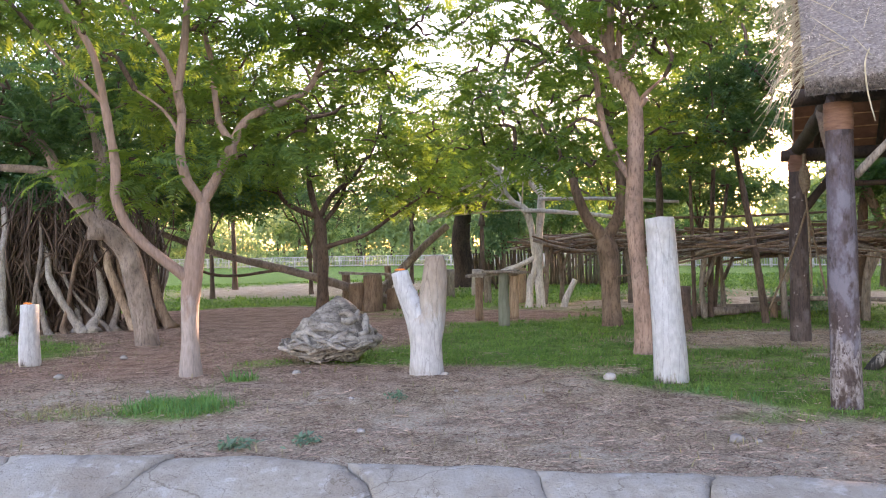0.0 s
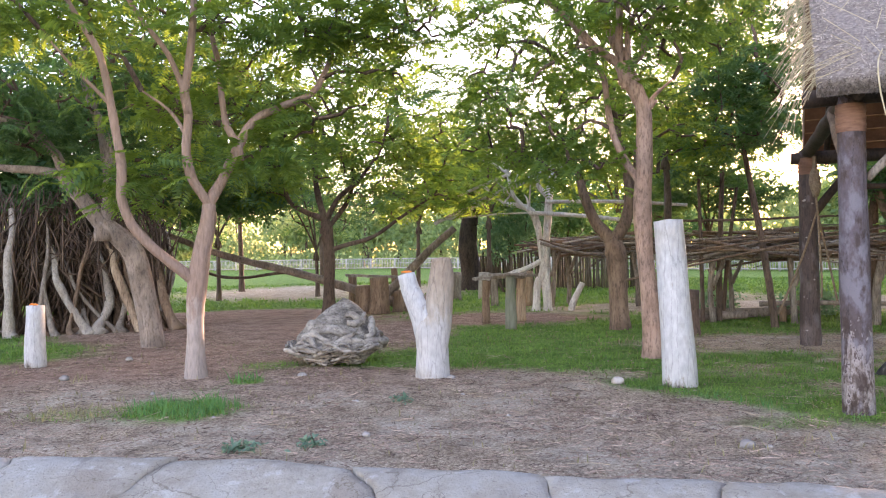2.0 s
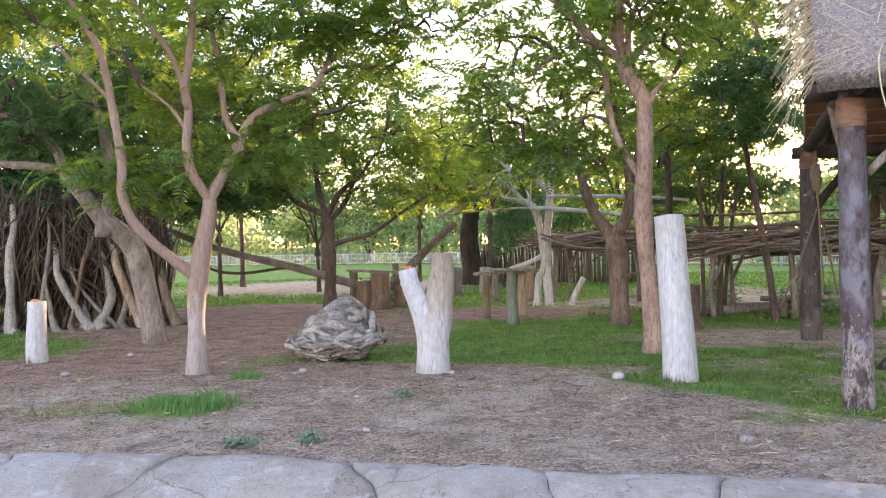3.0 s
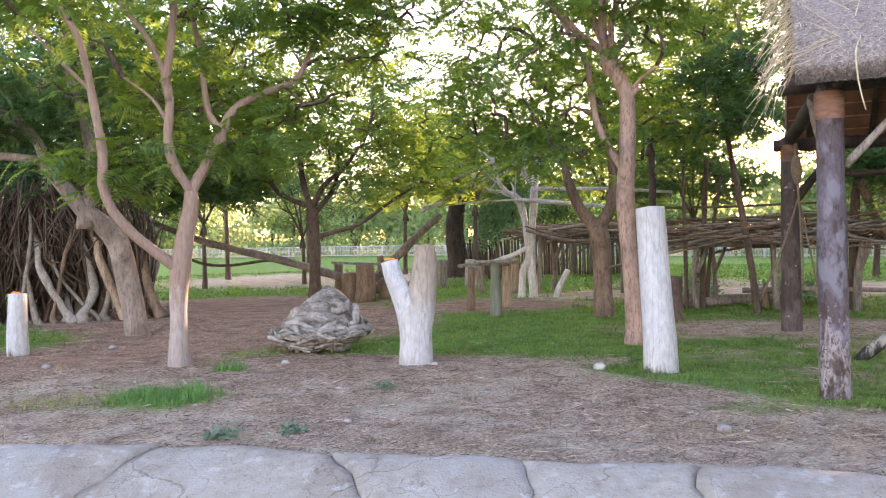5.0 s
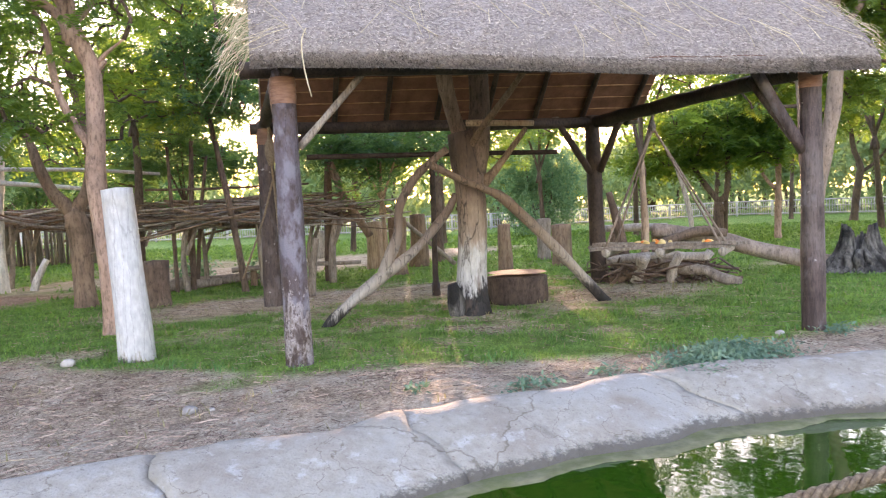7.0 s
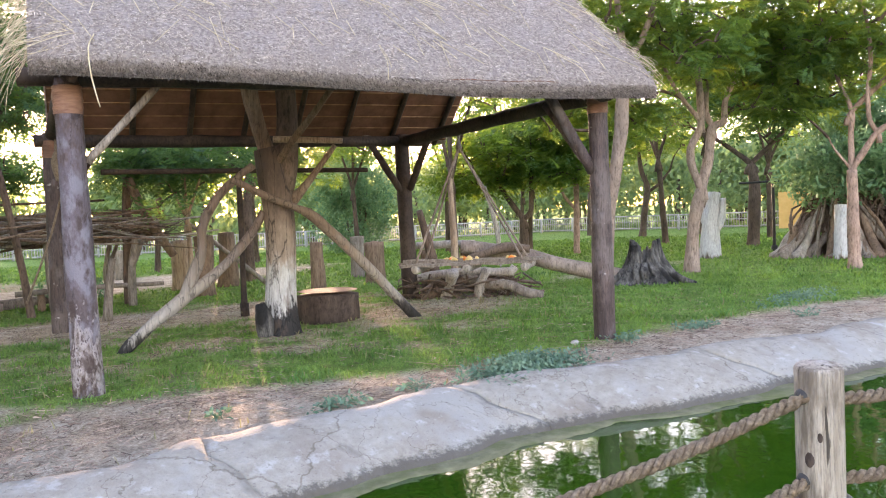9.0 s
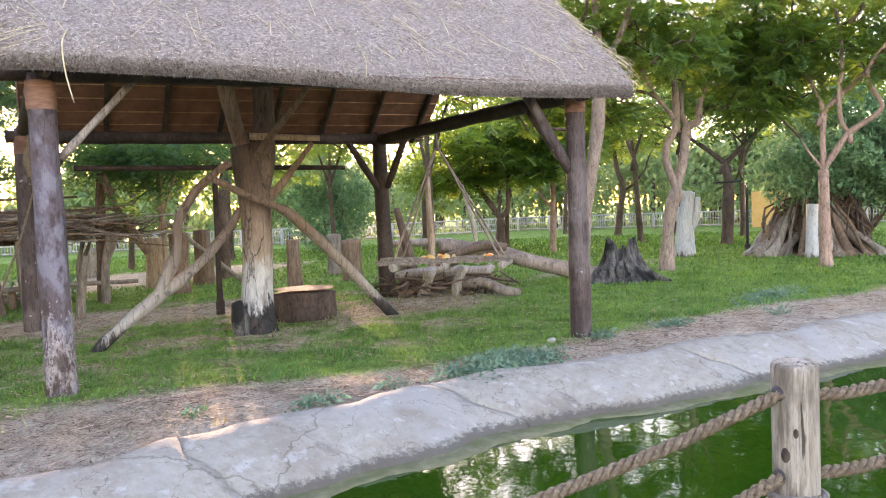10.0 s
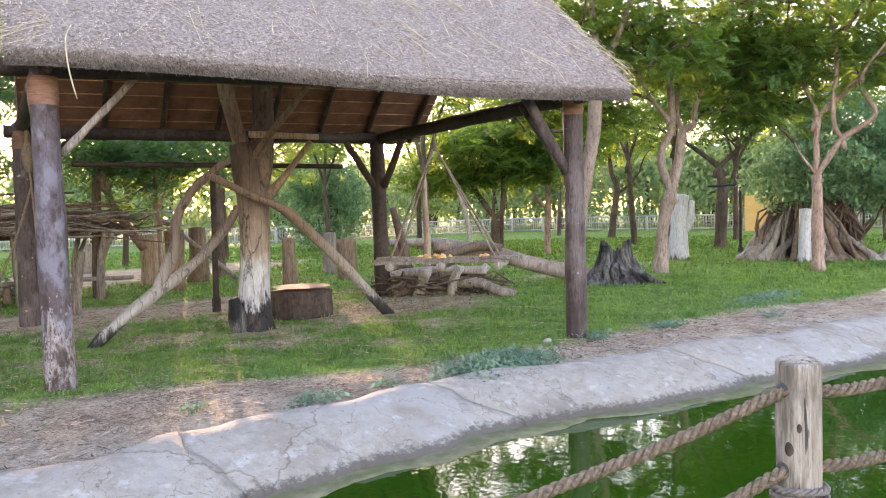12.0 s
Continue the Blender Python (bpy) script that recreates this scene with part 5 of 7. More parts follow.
tree((40.71, 22.4), 61.0, [
    [(0, 0, 0, .24), (.16, 0, 1.51, .2), (.34, 0, 2.76, .18), (.05, 0, 3.71, .15), (-.08, 0, 4.96, .1)],
    [(.33, 0, 2.44, .12), (.95, 0, 2.89, .1), (1.58, 0, 3.64, .07)]],
    [(.3, 0, 5.6, 3.2, 2.5, 1.3, 70)], BARK_DARK, LEAF, "dark-stemmed tree by the far fence", 33, near=False, per=12, size=.6, spread=.5)
tree((-10.6, 22.5), -25.0, [
    [(0, 0, 0, .3), (.1, 0, 2.0, .28), (0, 0, 3.4, .25)],
    [(0, 0, 3.4, .18), (-.9, .2, 4.6, .14), (-1.6, .3, 6.0, .08)],
    [(0, 0, 3.4, .18), (1.0, .2, 4.8, .14), (1.6, .3, 6.2, .08)]],
    [(0, 0, 5.2, 4.0, 2.6, 1.7, 120), (1.6, 0, 7.0, 3.6, 2.4, 1.4, 60), (.6, -.6, 3.5, 4.4, 2.0, .7, 90), (4.2, .6, 3.7, 1.6, 1.4, .7, 34), (-3.4, -.5, 3.6, 2.0, 1.6, .8, 40)],
    BARK_DARK, LEAF_DARK, "dense dark green tree over the driftwood pile", 34, near=False, per=12, size=.62, spread=.4, gap=.25)
tree((14.2, 21.0), 34.0, [
    [(0, 0, 0, .2), (0, 0, 2.0, .17), (.1, 0, 3.2, .15)],
    [(.1, 0, 3.2, .1), (-.8, 0, 4.2, .08), (-1.4, 0, 5.0, .05)],
    [(.1, 0, 3.2, .1), (.9, 0, 4.4, .08), (1.3, 0, 5.4, .05)]],
    [(-1.2, 0, 4.9, 3.4, 2.0, 1.1, 70), (-2.6, 0, 4.0, 1.6, 1.2, .5, 18)],
    BARK_DARK, LEAF, "leafy tree standing beyond the pavilion", 35, near=False, per=12, size=.55, spread=.38)
tree((31.5, 12.5), 68.0, [
    [(0, 0, 0, .28), (.1, 0, 2.2, .24), (.0, 0, 3.2, .22)],
    [(0, 0, 3.2, .14), (-1.2, 0, 4.2, .1), (-2.2, 0, 4.8, .06)],
    [(0, 0, 3.2, .14), (1.2, 0, 4.4, .1), (2.0, 0, 5.6, .06)]],
    [(0, 0, 5.4, 4.0, 2.6, 1.2, 40), (0, 0, 7.4, 3.4, 2.6, 1.4, 36)],
    BARK_DARK, LEAF_DARK, "broad dark tree shading the far lawn", 36, near=False, per=12, size=.66, spread=.45)


def young_tree(base, h, r, seed, label, leaf=None, clusters=60, size=.5, bark=None, low=0.42, per=28, group="", gap=.56):
    """A tree with a few forked limbs under a broad uneven crown."""
    rng = np.random.default_rng(seed)
    lean = rng.uniform(-.25, .25)
    z1 = h * rng.uniform(.3, .4)
    limbs = [[(0, 0, 0, .013 * h + .03), (lean * .5, 0, z1 * .5, .011 * h + .02), (lean, 0, z1, .011 * h + .02)]]
    for k in range(4):
        a = k * 1.6 + rng.uniform(-.5, .5)
        q = r * rng.uniform(.35, .7)
        limbs.append([(lean, 0, z1, .008 * h + .01), (lean + .35 * q * math.cos(a), .35 * q * math.sin(a), z1 + .3 * (h - z1), .007 * h), (lean + q * math.cos(a), q * math.sin(a), z1 + .75 * (h - z1), .005 * h)])
    lobes = [(lean, 0, h * .74, r, r * .9, h * .24, int(clusters * .55))]
    for k in range(3):
        a = rng.uniform(0, 6.28)
        lobes.append((lean + .7 * r * math.cos(a), .7 * r * math.sin(a), h * rng.uniform(low + .08, .7), r * .55, r * .55, h * .13, int(clusters * .15)))
    return tree(base, math.degrees(math.atan2(base[0], base[1])), limbs, lobes, bark or BARK_DARK, leaf or LEAF, label, seed, near=False, per=per, size=size, spread=size * .85, group=group, sides=8, gap=gap, twig=.026)


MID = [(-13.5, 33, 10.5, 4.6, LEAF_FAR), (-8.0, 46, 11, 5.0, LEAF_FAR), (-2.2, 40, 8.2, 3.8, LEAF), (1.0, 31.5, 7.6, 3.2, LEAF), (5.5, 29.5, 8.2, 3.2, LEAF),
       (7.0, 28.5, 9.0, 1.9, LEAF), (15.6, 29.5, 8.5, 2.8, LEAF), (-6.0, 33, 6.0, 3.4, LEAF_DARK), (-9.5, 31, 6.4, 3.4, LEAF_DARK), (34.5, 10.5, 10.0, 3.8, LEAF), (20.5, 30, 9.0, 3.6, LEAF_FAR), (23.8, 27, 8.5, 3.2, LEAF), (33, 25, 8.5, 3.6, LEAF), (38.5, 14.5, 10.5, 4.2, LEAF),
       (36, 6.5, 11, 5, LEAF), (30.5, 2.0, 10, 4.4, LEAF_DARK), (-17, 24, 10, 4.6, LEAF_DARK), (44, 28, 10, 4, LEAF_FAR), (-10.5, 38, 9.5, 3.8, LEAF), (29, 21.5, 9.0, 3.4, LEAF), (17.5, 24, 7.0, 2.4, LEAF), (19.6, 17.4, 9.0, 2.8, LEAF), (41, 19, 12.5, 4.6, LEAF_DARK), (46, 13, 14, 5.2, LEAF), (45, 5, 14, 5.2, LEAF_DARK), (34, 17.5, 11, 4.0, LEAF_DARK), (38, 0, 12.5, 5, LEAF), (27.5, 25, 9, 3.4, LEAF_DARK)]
for k, (x, y, h, r, lf) in enumerate(MID):
    young_tree((x, y), h, r, 60 + k, "leafy tree with a slim trunk beyond the clearing", lf, clusters=58, group="trees beyond the clearing", size=.5 if y < 35 else .6, per=12)
young_tree((7.5, 24.4), 5.4, 1.8, 91, "small dense tree behind the stick platform", LEAF_DARK, 50, .42, BARK_DARK)
young_tree((10.6, 18.0), 5.2, 2.0, 90, "brown tree with a stout straight trunk behind the pavilion", LEAF_DARK, 46, .4, TAN_WOOD)


def bush(base, lobes, material, label, seed, size=.14, count=5200, trunk=True):
    rng = np.random.default_rng(seed)
    b = root("bush", pose(base[0], base[1], 0), label, "bush")
    if trunk:
        for k in range(5):
            a = rng.uniform(0, 6.28)
            c = lobes[k % len(lobes)]
            s = Shape()
            tube(s, [(.2 * math.cos(a), .2 * math.sin(a), -.05, .07), (c[0] * .5 + .3 * math.cos(a), c[1] * .5 + .3 * math.sin(a), c[2] * .5, .05), (c[0], c[1], c[2], .03)], 6, .3, .05, rng)
            part("stem", s, BARK_DARK, b)
    P = []
    w = np.array([c[3] * c[4] * c[5] for c in lobes])
    for c, n in zip(lobes, (w / w.sum() * count).astype(int)):
        q = rng.normal(0, 1, (n, 3))
        q *= (rng.uniform(.35, 1, n) ** .5 / np.linalg.norm(q, axis=1))[:, None]
        clump = 1 + .18 * np.sin(7 * q[:, 0] + 5 * q[:, 2] + c[0]) + .12 * np.sin(9 * q[:, 1] - 6 * q[:, 2])
        P.append(np.array(c[:3]) + q * np.array(c[3:6]) * clump[:, None])
    P = np.vstack(P)
    P[:, 2] = np.maximum(P[:, 2], .03)
    V = scatter(LEAFLET, P, rot(len(P), rng, .8), size * rng.uniform(.6, 1.4, len(P)))
    part("leaves", Shape().many("leaves", V, [(0, 1, 2, 3)]), material, b)
    return b


bush((27.0, 31.0), [(0, 0, 1.6, 2.3, 1.6, 1.6), (-.8, 0, 3.6, 1.6, 1.4, 1.5), (1.2, .2, 3.2, 1.5, 1.3, 1.4), (.2, 0, 5.2, 1.3, 1.2, 1.0)], LEAF_BLUE, "tall dense bluish-green bush near the fence", 41, .17, 16000)
bush((1.9, 33.5), [(0, 0, 2.4, 1.1, 1.0, .8), (-.5, 0, 1.8, .6, .6, .6), (.8, 0, 3.0, 1.3, 1.0, .7)], LEAF_BLUE, "hanging bluish-green shrub over the pole wall", 42, .16, 3600)
bush((5.2, 40.5), [(-1.5, 0, 3.2, 2.6, 1.5, 1.4), (2.2, 0, 3.4, 2.8, 1.5, 1.5), (5.2, -.5, 3.0, 2.2, 1.4, 1.3), (.5, 0, 4.8, 3.0, 1.6, 1.2)], LEAF_DARK, "dark leafy thicket behind the pole wall", 46, .24, 11000)
bush((26.9, 7.0), [(0, 0, 2.9, 2.4, 1.9, 1.3), (-1.4, .9, 2.6, 1.3, 1.3, 1.0), (.4, -1.6, 2.6, 1.8, 1.5, 1.2), (.5, 0, 4.2, 2.0, 1.7, 1.0), (1.0, -3.0, 3.0, 2.0, 1.6, 1.6)], LEAF_BLUE, "dense green shrub growing over a driftwood heap", 43, .175, 30000)
bush((8.3, 19.9), [(0, 0, .35, .7, .5, .4), (.7, .3, .3, .5, .4, .35)], LEAF_BLUE, "low green shrub beside the brush platform", 44, .10, 1400, False)
bush((6.7, 21.6), [(0, 0, .3, .6, .5, .35)], LEAF_BLUE, "small low shrub under the stick platform", 45, .10, 700, False)


# ---- fence and the distance ----
FENCE = [(-60, 96), (-17, 80.7), (-4.4, 75.8), (12, 60), (30.8, 42.5), (49.5, 35.5), (51.8, 20.8), (53.5, 4), (54, -14)]


def fence_line(step):
    p = np.array(FENCE, float)
    d = np.concatenate([[0], np.cumsum(np.linalg.norm(np.diff(p, axis=0), axis=1))])
    s = np.arange(0, d[-1], step)
    return np.stack([np.interp(s, d, p[:, 0]), np.interp(s, d, p[:, 1])], 1)


def build_fence():
    rng = np.random.default_rng(8)
    f = root("fence", pose(0, 0, 0), "long weathered grey picket fence across the far lawn", "fence", "", "structure")
    P = fence_line(2.6)
    s = Shape()
    tube(s, [(0, 0, -.05, .075), (0, 0, .6, .072), (0, 0, 1.06, .07)], 7, .5, .04, rng)
    me = s.mesh("post")
    me.materials.append(FENCE_WOOD)
    for x, y in P:
        part("post", me, FENCE_WOOD, f).location = (x, y, 0)
    for z, r in ((1.02, .05), (.62, .03), (.16, .05)):
        for a, b in zip(FENCE[:-1], FENCE[1:]):
            part("rail", pole_shape((*a, z), (*b, z), r, r, sides=6, step=6), FENCE_WOOD, f)
    Q = fence_line(.17)
    n = len(Q)
    tpl = np.array([(-.022, -.015, 0), (.022, -.015, 0), (.022, .015, 0), (-.022, .015, 0), (-.022, -.015, 1), (.022, -.015, 1), (.022, .015, 1), (-.022, .015, 1)])
    h = rng.uniform(.86, .94, n)
    V = tpl[None] * np.stack([np.ones(n), np.ones(n), h], 1)[:, None, :] + np.concatenate([Q, np.full((n, 1), .06)], 1)[:, None, :]
    ob = part("pickets", Shape().many("pickets", V, box_faces()), FENCE_WOOD, f)
    ob["kind"] = "stuff"


build_fence()


def build_woods():
    """Far belt of trees and hedge beyond the fence, all round, in clumps with gaps to the sky."""
    rng = np.random.default_rng(17)
    P, S, T = [], [], Shape()
    for k in range(330):
        az = rng.uniform(-75, 290) if k > 210 else rng.uniform(-45, 100)
        a = radians(az)
        fd = np.interp(az, [-75, -35, -12, 0, 12, 36, 54, 68, 86, 110, 290], [110, 100, 83, 78, 68, 54, 62, 57, 56, 60, 75])
        d = fd + rng.uniform(4, 34)
        h, r = rng.uniform(4.5, 9.5), rng.uniform(2.2, 4.0)
        if 19.4 < az < 23.0 or 31.2 < az < 34.8:
            h = 2.2
        x, y = d * math.sin(a), d * math.cos(a)
        tube(T, [(x, y, -.1, .2), (x + rng.normal(0, .3), y, h * .4, .15), (x + rng.normal(0, .5), y, h * .8, .06)], 5, 1.5, .03, rng, caps=False)
        for b in range(4):
            n = 150
            c = np.array([x + rng.normal(0, r * .45), y + rng.normal(0, r * .45), h * rng.uniform(.4, .85)])
            q = rng.normal(0, 1, (n, 3))
            q *= (rng.uniform(.3, 1, n) / np.linalg.norm(q, axis=1))[:, None]
            P.append(c + q * np.array([r * .75, r * .75, h * .24]))
            S.append(rng.uniform(.4, .95, n))
    line = fence_line(1.6)
    for i in range(len(line)):
        x, y = line[i]
        k = math.hypot(x, y)
        for b in range(3):
            n = 90
            off = rng.uniform(1.5, 7)
            hh = rng.uniform(1.4, 5.4)
            if 19.2 < math.degrees(math.atan2(x, y)) < 23.2:
                hh *= .35
            c = np.array([x * (1 + off / k) + rng.normal(0, .8), y * (1 + off / k) + rng.normal(0, .8), hh * .5])
            q = rng.normal(0, .5, (n, 3)) * np.array([1.5, 1.5, hh * .6])
            p = c + q
            p[:, 2] = np.abs(p[:, 2])
            P.append(p)
            S.append(rng.uniform(.25, .6, n))
    P, S = np.vstack(P), np.concatenate(S)
    V = scatter(LEAFLET, P, rot(len(P), rng, .9), S)
    w = root("far_woods", pose(0, 0, 0), "distant belt of sunlit trees and hedges beyond the fence", "woods", "", "stuff")
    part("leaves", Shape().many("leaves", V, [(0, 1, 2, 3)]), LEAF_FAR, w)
    part("stems", T, BARK_DARK, w)


build_woods()


def build_far_wall():
    s = Shape()
    m = Matrix.Rotation(radians(-68), 4, "Z")
    V = [m @ Vector(q) for q in [(-.9, 0, -.1), (.9, 0, -.1), (.9, .3, -.1), (-.9, .3, -.1), (-.9, 0, 2.2), (.9, 0, 2.2), (.9, .3, 2.2), (-.9, .3, 2.2)]]
    s.add([tuple(v) for v in V], box_faces())
    ob = part("garden_wall", s.mesh("garden_wall", False), ORANGE_WALL)
    ob.location = (50.4, 17.5, 0)
    tagged(ob, "ochre plastered garden wall seen between far trees", "wall")


build_far_wall()


# ---- driftwood heaps ----
def driftwood_heap(centre, az, wide, deep, h, count, seed, label, whites=0, brush=170, fronts=(), wob=1.0, gather=1.0):
    rng = np.random.default_rng(seed)
    t = root("driftwood_heap", pose(centre[0], centre[1], 0, 0, 0, -az), label, "driftwood heap")
    for k in range(count):
        u = rng.uniform(-1, 1)
        front = k < count * .75
        b = np.array([u * wide, (-deep if front else deep) * rng.uniform(.35, 1.15) * math.sqrt(max(.08, 1 - .6 * u * u)), 0])
        top = np.array([u * wide * rng.uniform(.1, .95) * gather + rng.normal(0, .45 * wob), rng.normal(.1, .35), h * rng.uniform(.45, 1.1)])
        mid = b + (top - b) * .45 + rng.normal(0, .22 * wob, 3) + np.array([0, .2 * wob, -.05])
        low = b + (top - b) * .15 + rng.normal(0, .1 * wob, 3) - np.array([0, 0, .04])
        r = rng.uniform(.03, .12) * (1.35 if k % 6 == 0 else 1)
        s = Shape()
        tube(s, [(*(b - np.array([0, 0, .06])), r * 1.6), (*low, r * 1.15), (*mid, r), (*top, r * .5)], 9, .14, .13, rng, flare=.4)
        m = WHITE_WOOD if k < whites else (BROWN_WOOD if fronts and k % 4 else (PALE_WOOD if k % 5 == 0 else (GREY_WOOD if k % 5 < 3 else BROWN_WOOD)))
        part("log", s, m, t)
    for u0, u1, z1, u2, z2, r, m in fronts:
        s = Shape()
        tube(s, [(u0 + .10, -deep * 1.3, -.06, r * 1.55), (u0, -deep * 1.2, .12, r * 1.3), (u0 * .6 + u1 * .4, -deep * 1.1, z1 * .4, r * 1.05), (u1, -deep * .95, z1, r), ((u1 + u2) / 2 + .06, -deep * .75, (z1 + z2) / 2, r * .85), (u2, -deep * .5, z2, r * .6)], 12, .1, .10, rng, flare=.3)
        part("log", s, m, t)
    s = Shape()
    if brush > 200:
        for k in range(brush):
            u = rng.uniform(-1, 1)
            p = np.array([u * wide * .95, -deep * rng.uniform(.5, .95), rng.uniform(0, h * .55)])
            q = np.array([u * wide * .75 + rng.normal(0, .7), -deep * rng.uniform(.15, .6), h * rng.uniform(.6, 1.12)])
            w = rng.uniform(.008, .03)
            tube(s, [(*p, w), (*((p + q) / 2 + rng.normal(0, .18, 3)), w), (*q, w * .4)], 4, .5, .1, rng)
    for k in range(170):
        p = np.array([rng.uniform(-wide, wide) * .75, rng.uniform(-.4, .5), rng.uniform(0, h * .5)])
        q = np.array([p[0] * .6 + rng.normal(0, .3), rng.uniform(-.2, .3), h * rng.uniform(.6, 1)])
        tube(s, [(*p, .04), (*((p + q) / 2 + rng.normal(0, .15, 3)), .035), (*q, .02)], 5, .4, .1, rng)
    part("brushwood", s, BARK_DARK, t)["kind"] = "stuff"
    return t


driftwood_heap((-10.0, 19.9), -25.5, 2.5, 1.1, 3.3, 44, 101, "tall heap of grey driftwood trunks leaning together", 0, 520, [
    (-.65, -.45, 1.4, -.4, 2.8, .05, GREY_WOOD), (.42, -.2, 1.3, -.4, 2.3, .085, PALE_WOOD), (.66, .95, .75, .55, 2.4, .105, PALE_WOOD), (-.30, -.48, 1.2, -.2, 2.0, .06, GREY_WOOD),
    (1.6, 1.1, 1.5, .9, 2.2, .10, TAN_WOOD), (-1.2, -1.2, 1.8, -1.15, 3.0, .095, PALE_WOOD), (-1.6, -1.65, 1.2, -1.7, 2.4, .07, GREY_WOOD),
    (2.4, 2.15, 1.0, 2.0, 1.8, .10, BROWN_WOOD), (.05, .35, 1.6, .5, 2.5, .045, BROWN_WOOD), (1.15, 1.35, .9, 1.2, 1.9, .07, GREY_WOOD), (1.0, .2, 1.1, -.2, 2.0, .04, GREY_WOOD), (2.0, 1.4, 1.2, 1.1, 2.3, .07, BROWN_WOOD), (-2.1, -2.0, 1.2, -1.9, 2.6, .09, GREY_WOOD)])
driftwood_heap((26.2, 7.6), 73.5, 2.0, 1.0, 2.0, 52, 102, "low heap of driftwood logs under a green shrub", wob=.3, gather=.45)
driftwood_heap((27.0, 4.4), 80.0, 1.7, 1.0, 1.9, 34, 103, "low heap of grey driftwood logs beside the lawn", 2, wob=.3, gather=.45)
log_thing("whitewashed_log", [(25.02, 7.4, -.05, .20), (25.03, 7.38, .7, .18), (25.1, 7.35, 1.55, .19)], WHITE_POST, "whitewashed upright log against a driftwood heap", "log", seed=5)
log_thing("dark_log", [(25.3, 9.0, 0, .12), (25.5, 8.9, .5, .13), (25.55, 8.85, .95, .10)], BROWN_WOOD, "short dark log leaning by the driftwood heap", "log", seed=6)


def forked_white_stump():
    s = Shape()
    rng = np.random.default_rng(7)
    tube(s, [(0, 0, -.05, .33), (0, 0, .6, .29), (.02, 0, 1.2, .27), (.1, 0, 1.7, .22), (.16, 0, 2.1, .19)], 14, .12, .07, rng)
    tube(s, [(-.05, 0, 1.0, .16), (-.2, 0, 1.35, .13), (-.22, 0, 1.62, .08)], 10, .12, .08, rng)
    tube(s, [(.2, 0, .9, .1), (.36, -.05, 1.3, .12), (.42, -.05, 1.9, .1)], 10, .12, .12, rng)
    ob = part("white_stump", s, WHITE_POST)
    ob.matrix_world = pose(24.91, 11.23, 0, 0, 0, -65)
    tagged(ob, "tall whitewashed broken tree stump on the lawn", "stump")


forked_white_stump()


def build_lamp_arm():
    e = root("metal_gallows_post", pose(28.6, 10.6, 0, 0, 0, -70), "thin dark metal post with a side arm", "post")
    part("upright", pole_shape((0, 0, -.05), (0, 0, 2.45), .055, .05, sides=8), METAL_AND_HOLE_DARK, e)
    part("arm", pole_shape((.2, 0, 2.42), (-1.1, 0, 2.4), .04, .035, sides=8), METAL_AND_HOLE_DARK, e)
    part("foot", pole_shape((0, 0, -.02), (0, 0, .2), .12, .1, sides=10, step=.1), METAL_AND_HOLE_DARK, e)


build_lamp_arm()


# ---- logs and stumps of the clearing ----
log_thing("white_stub_post", [(-7.34, 13.4, -.05, .17), (-7.34, 13.4, .5, .16), (-7.33, 13.4, 1.03, .155)], WHITE_POST, "short whitewashed log post at the mulch edge", "post", seed=11)
for k, (x, y, z) in enumerate([(-7.30, 13.33, 1.05), (-7.40, 13.42, 1.048)]):
    s = Shape()
    tube(s, [(-.04, 0, 0, .012), (0, .008, .008, .018), (.045, -.008, 0, .010)], 7, .02, .08, np.random.default_rng(k))
    ob = part("carrot_piece", s, CARROT)
    ob.matrix_world = pose(x, y, z, 0, 0, 40 * k)
    tagged(ob, "small orange vegetable piece on a post top", "food", "food scraps")

log_thing("white_post", [(2.67, 10.66, -.08, .225), (2.64, 10.67, .7, .21), (2.60, 10.68, 1.5, .20), (2.56, 10.69, 2.17, .19)], WHITE_POST, "tall whitewashed wooden post with a chipped dark foot", "post", seed=12, sides=22, rough=.03)


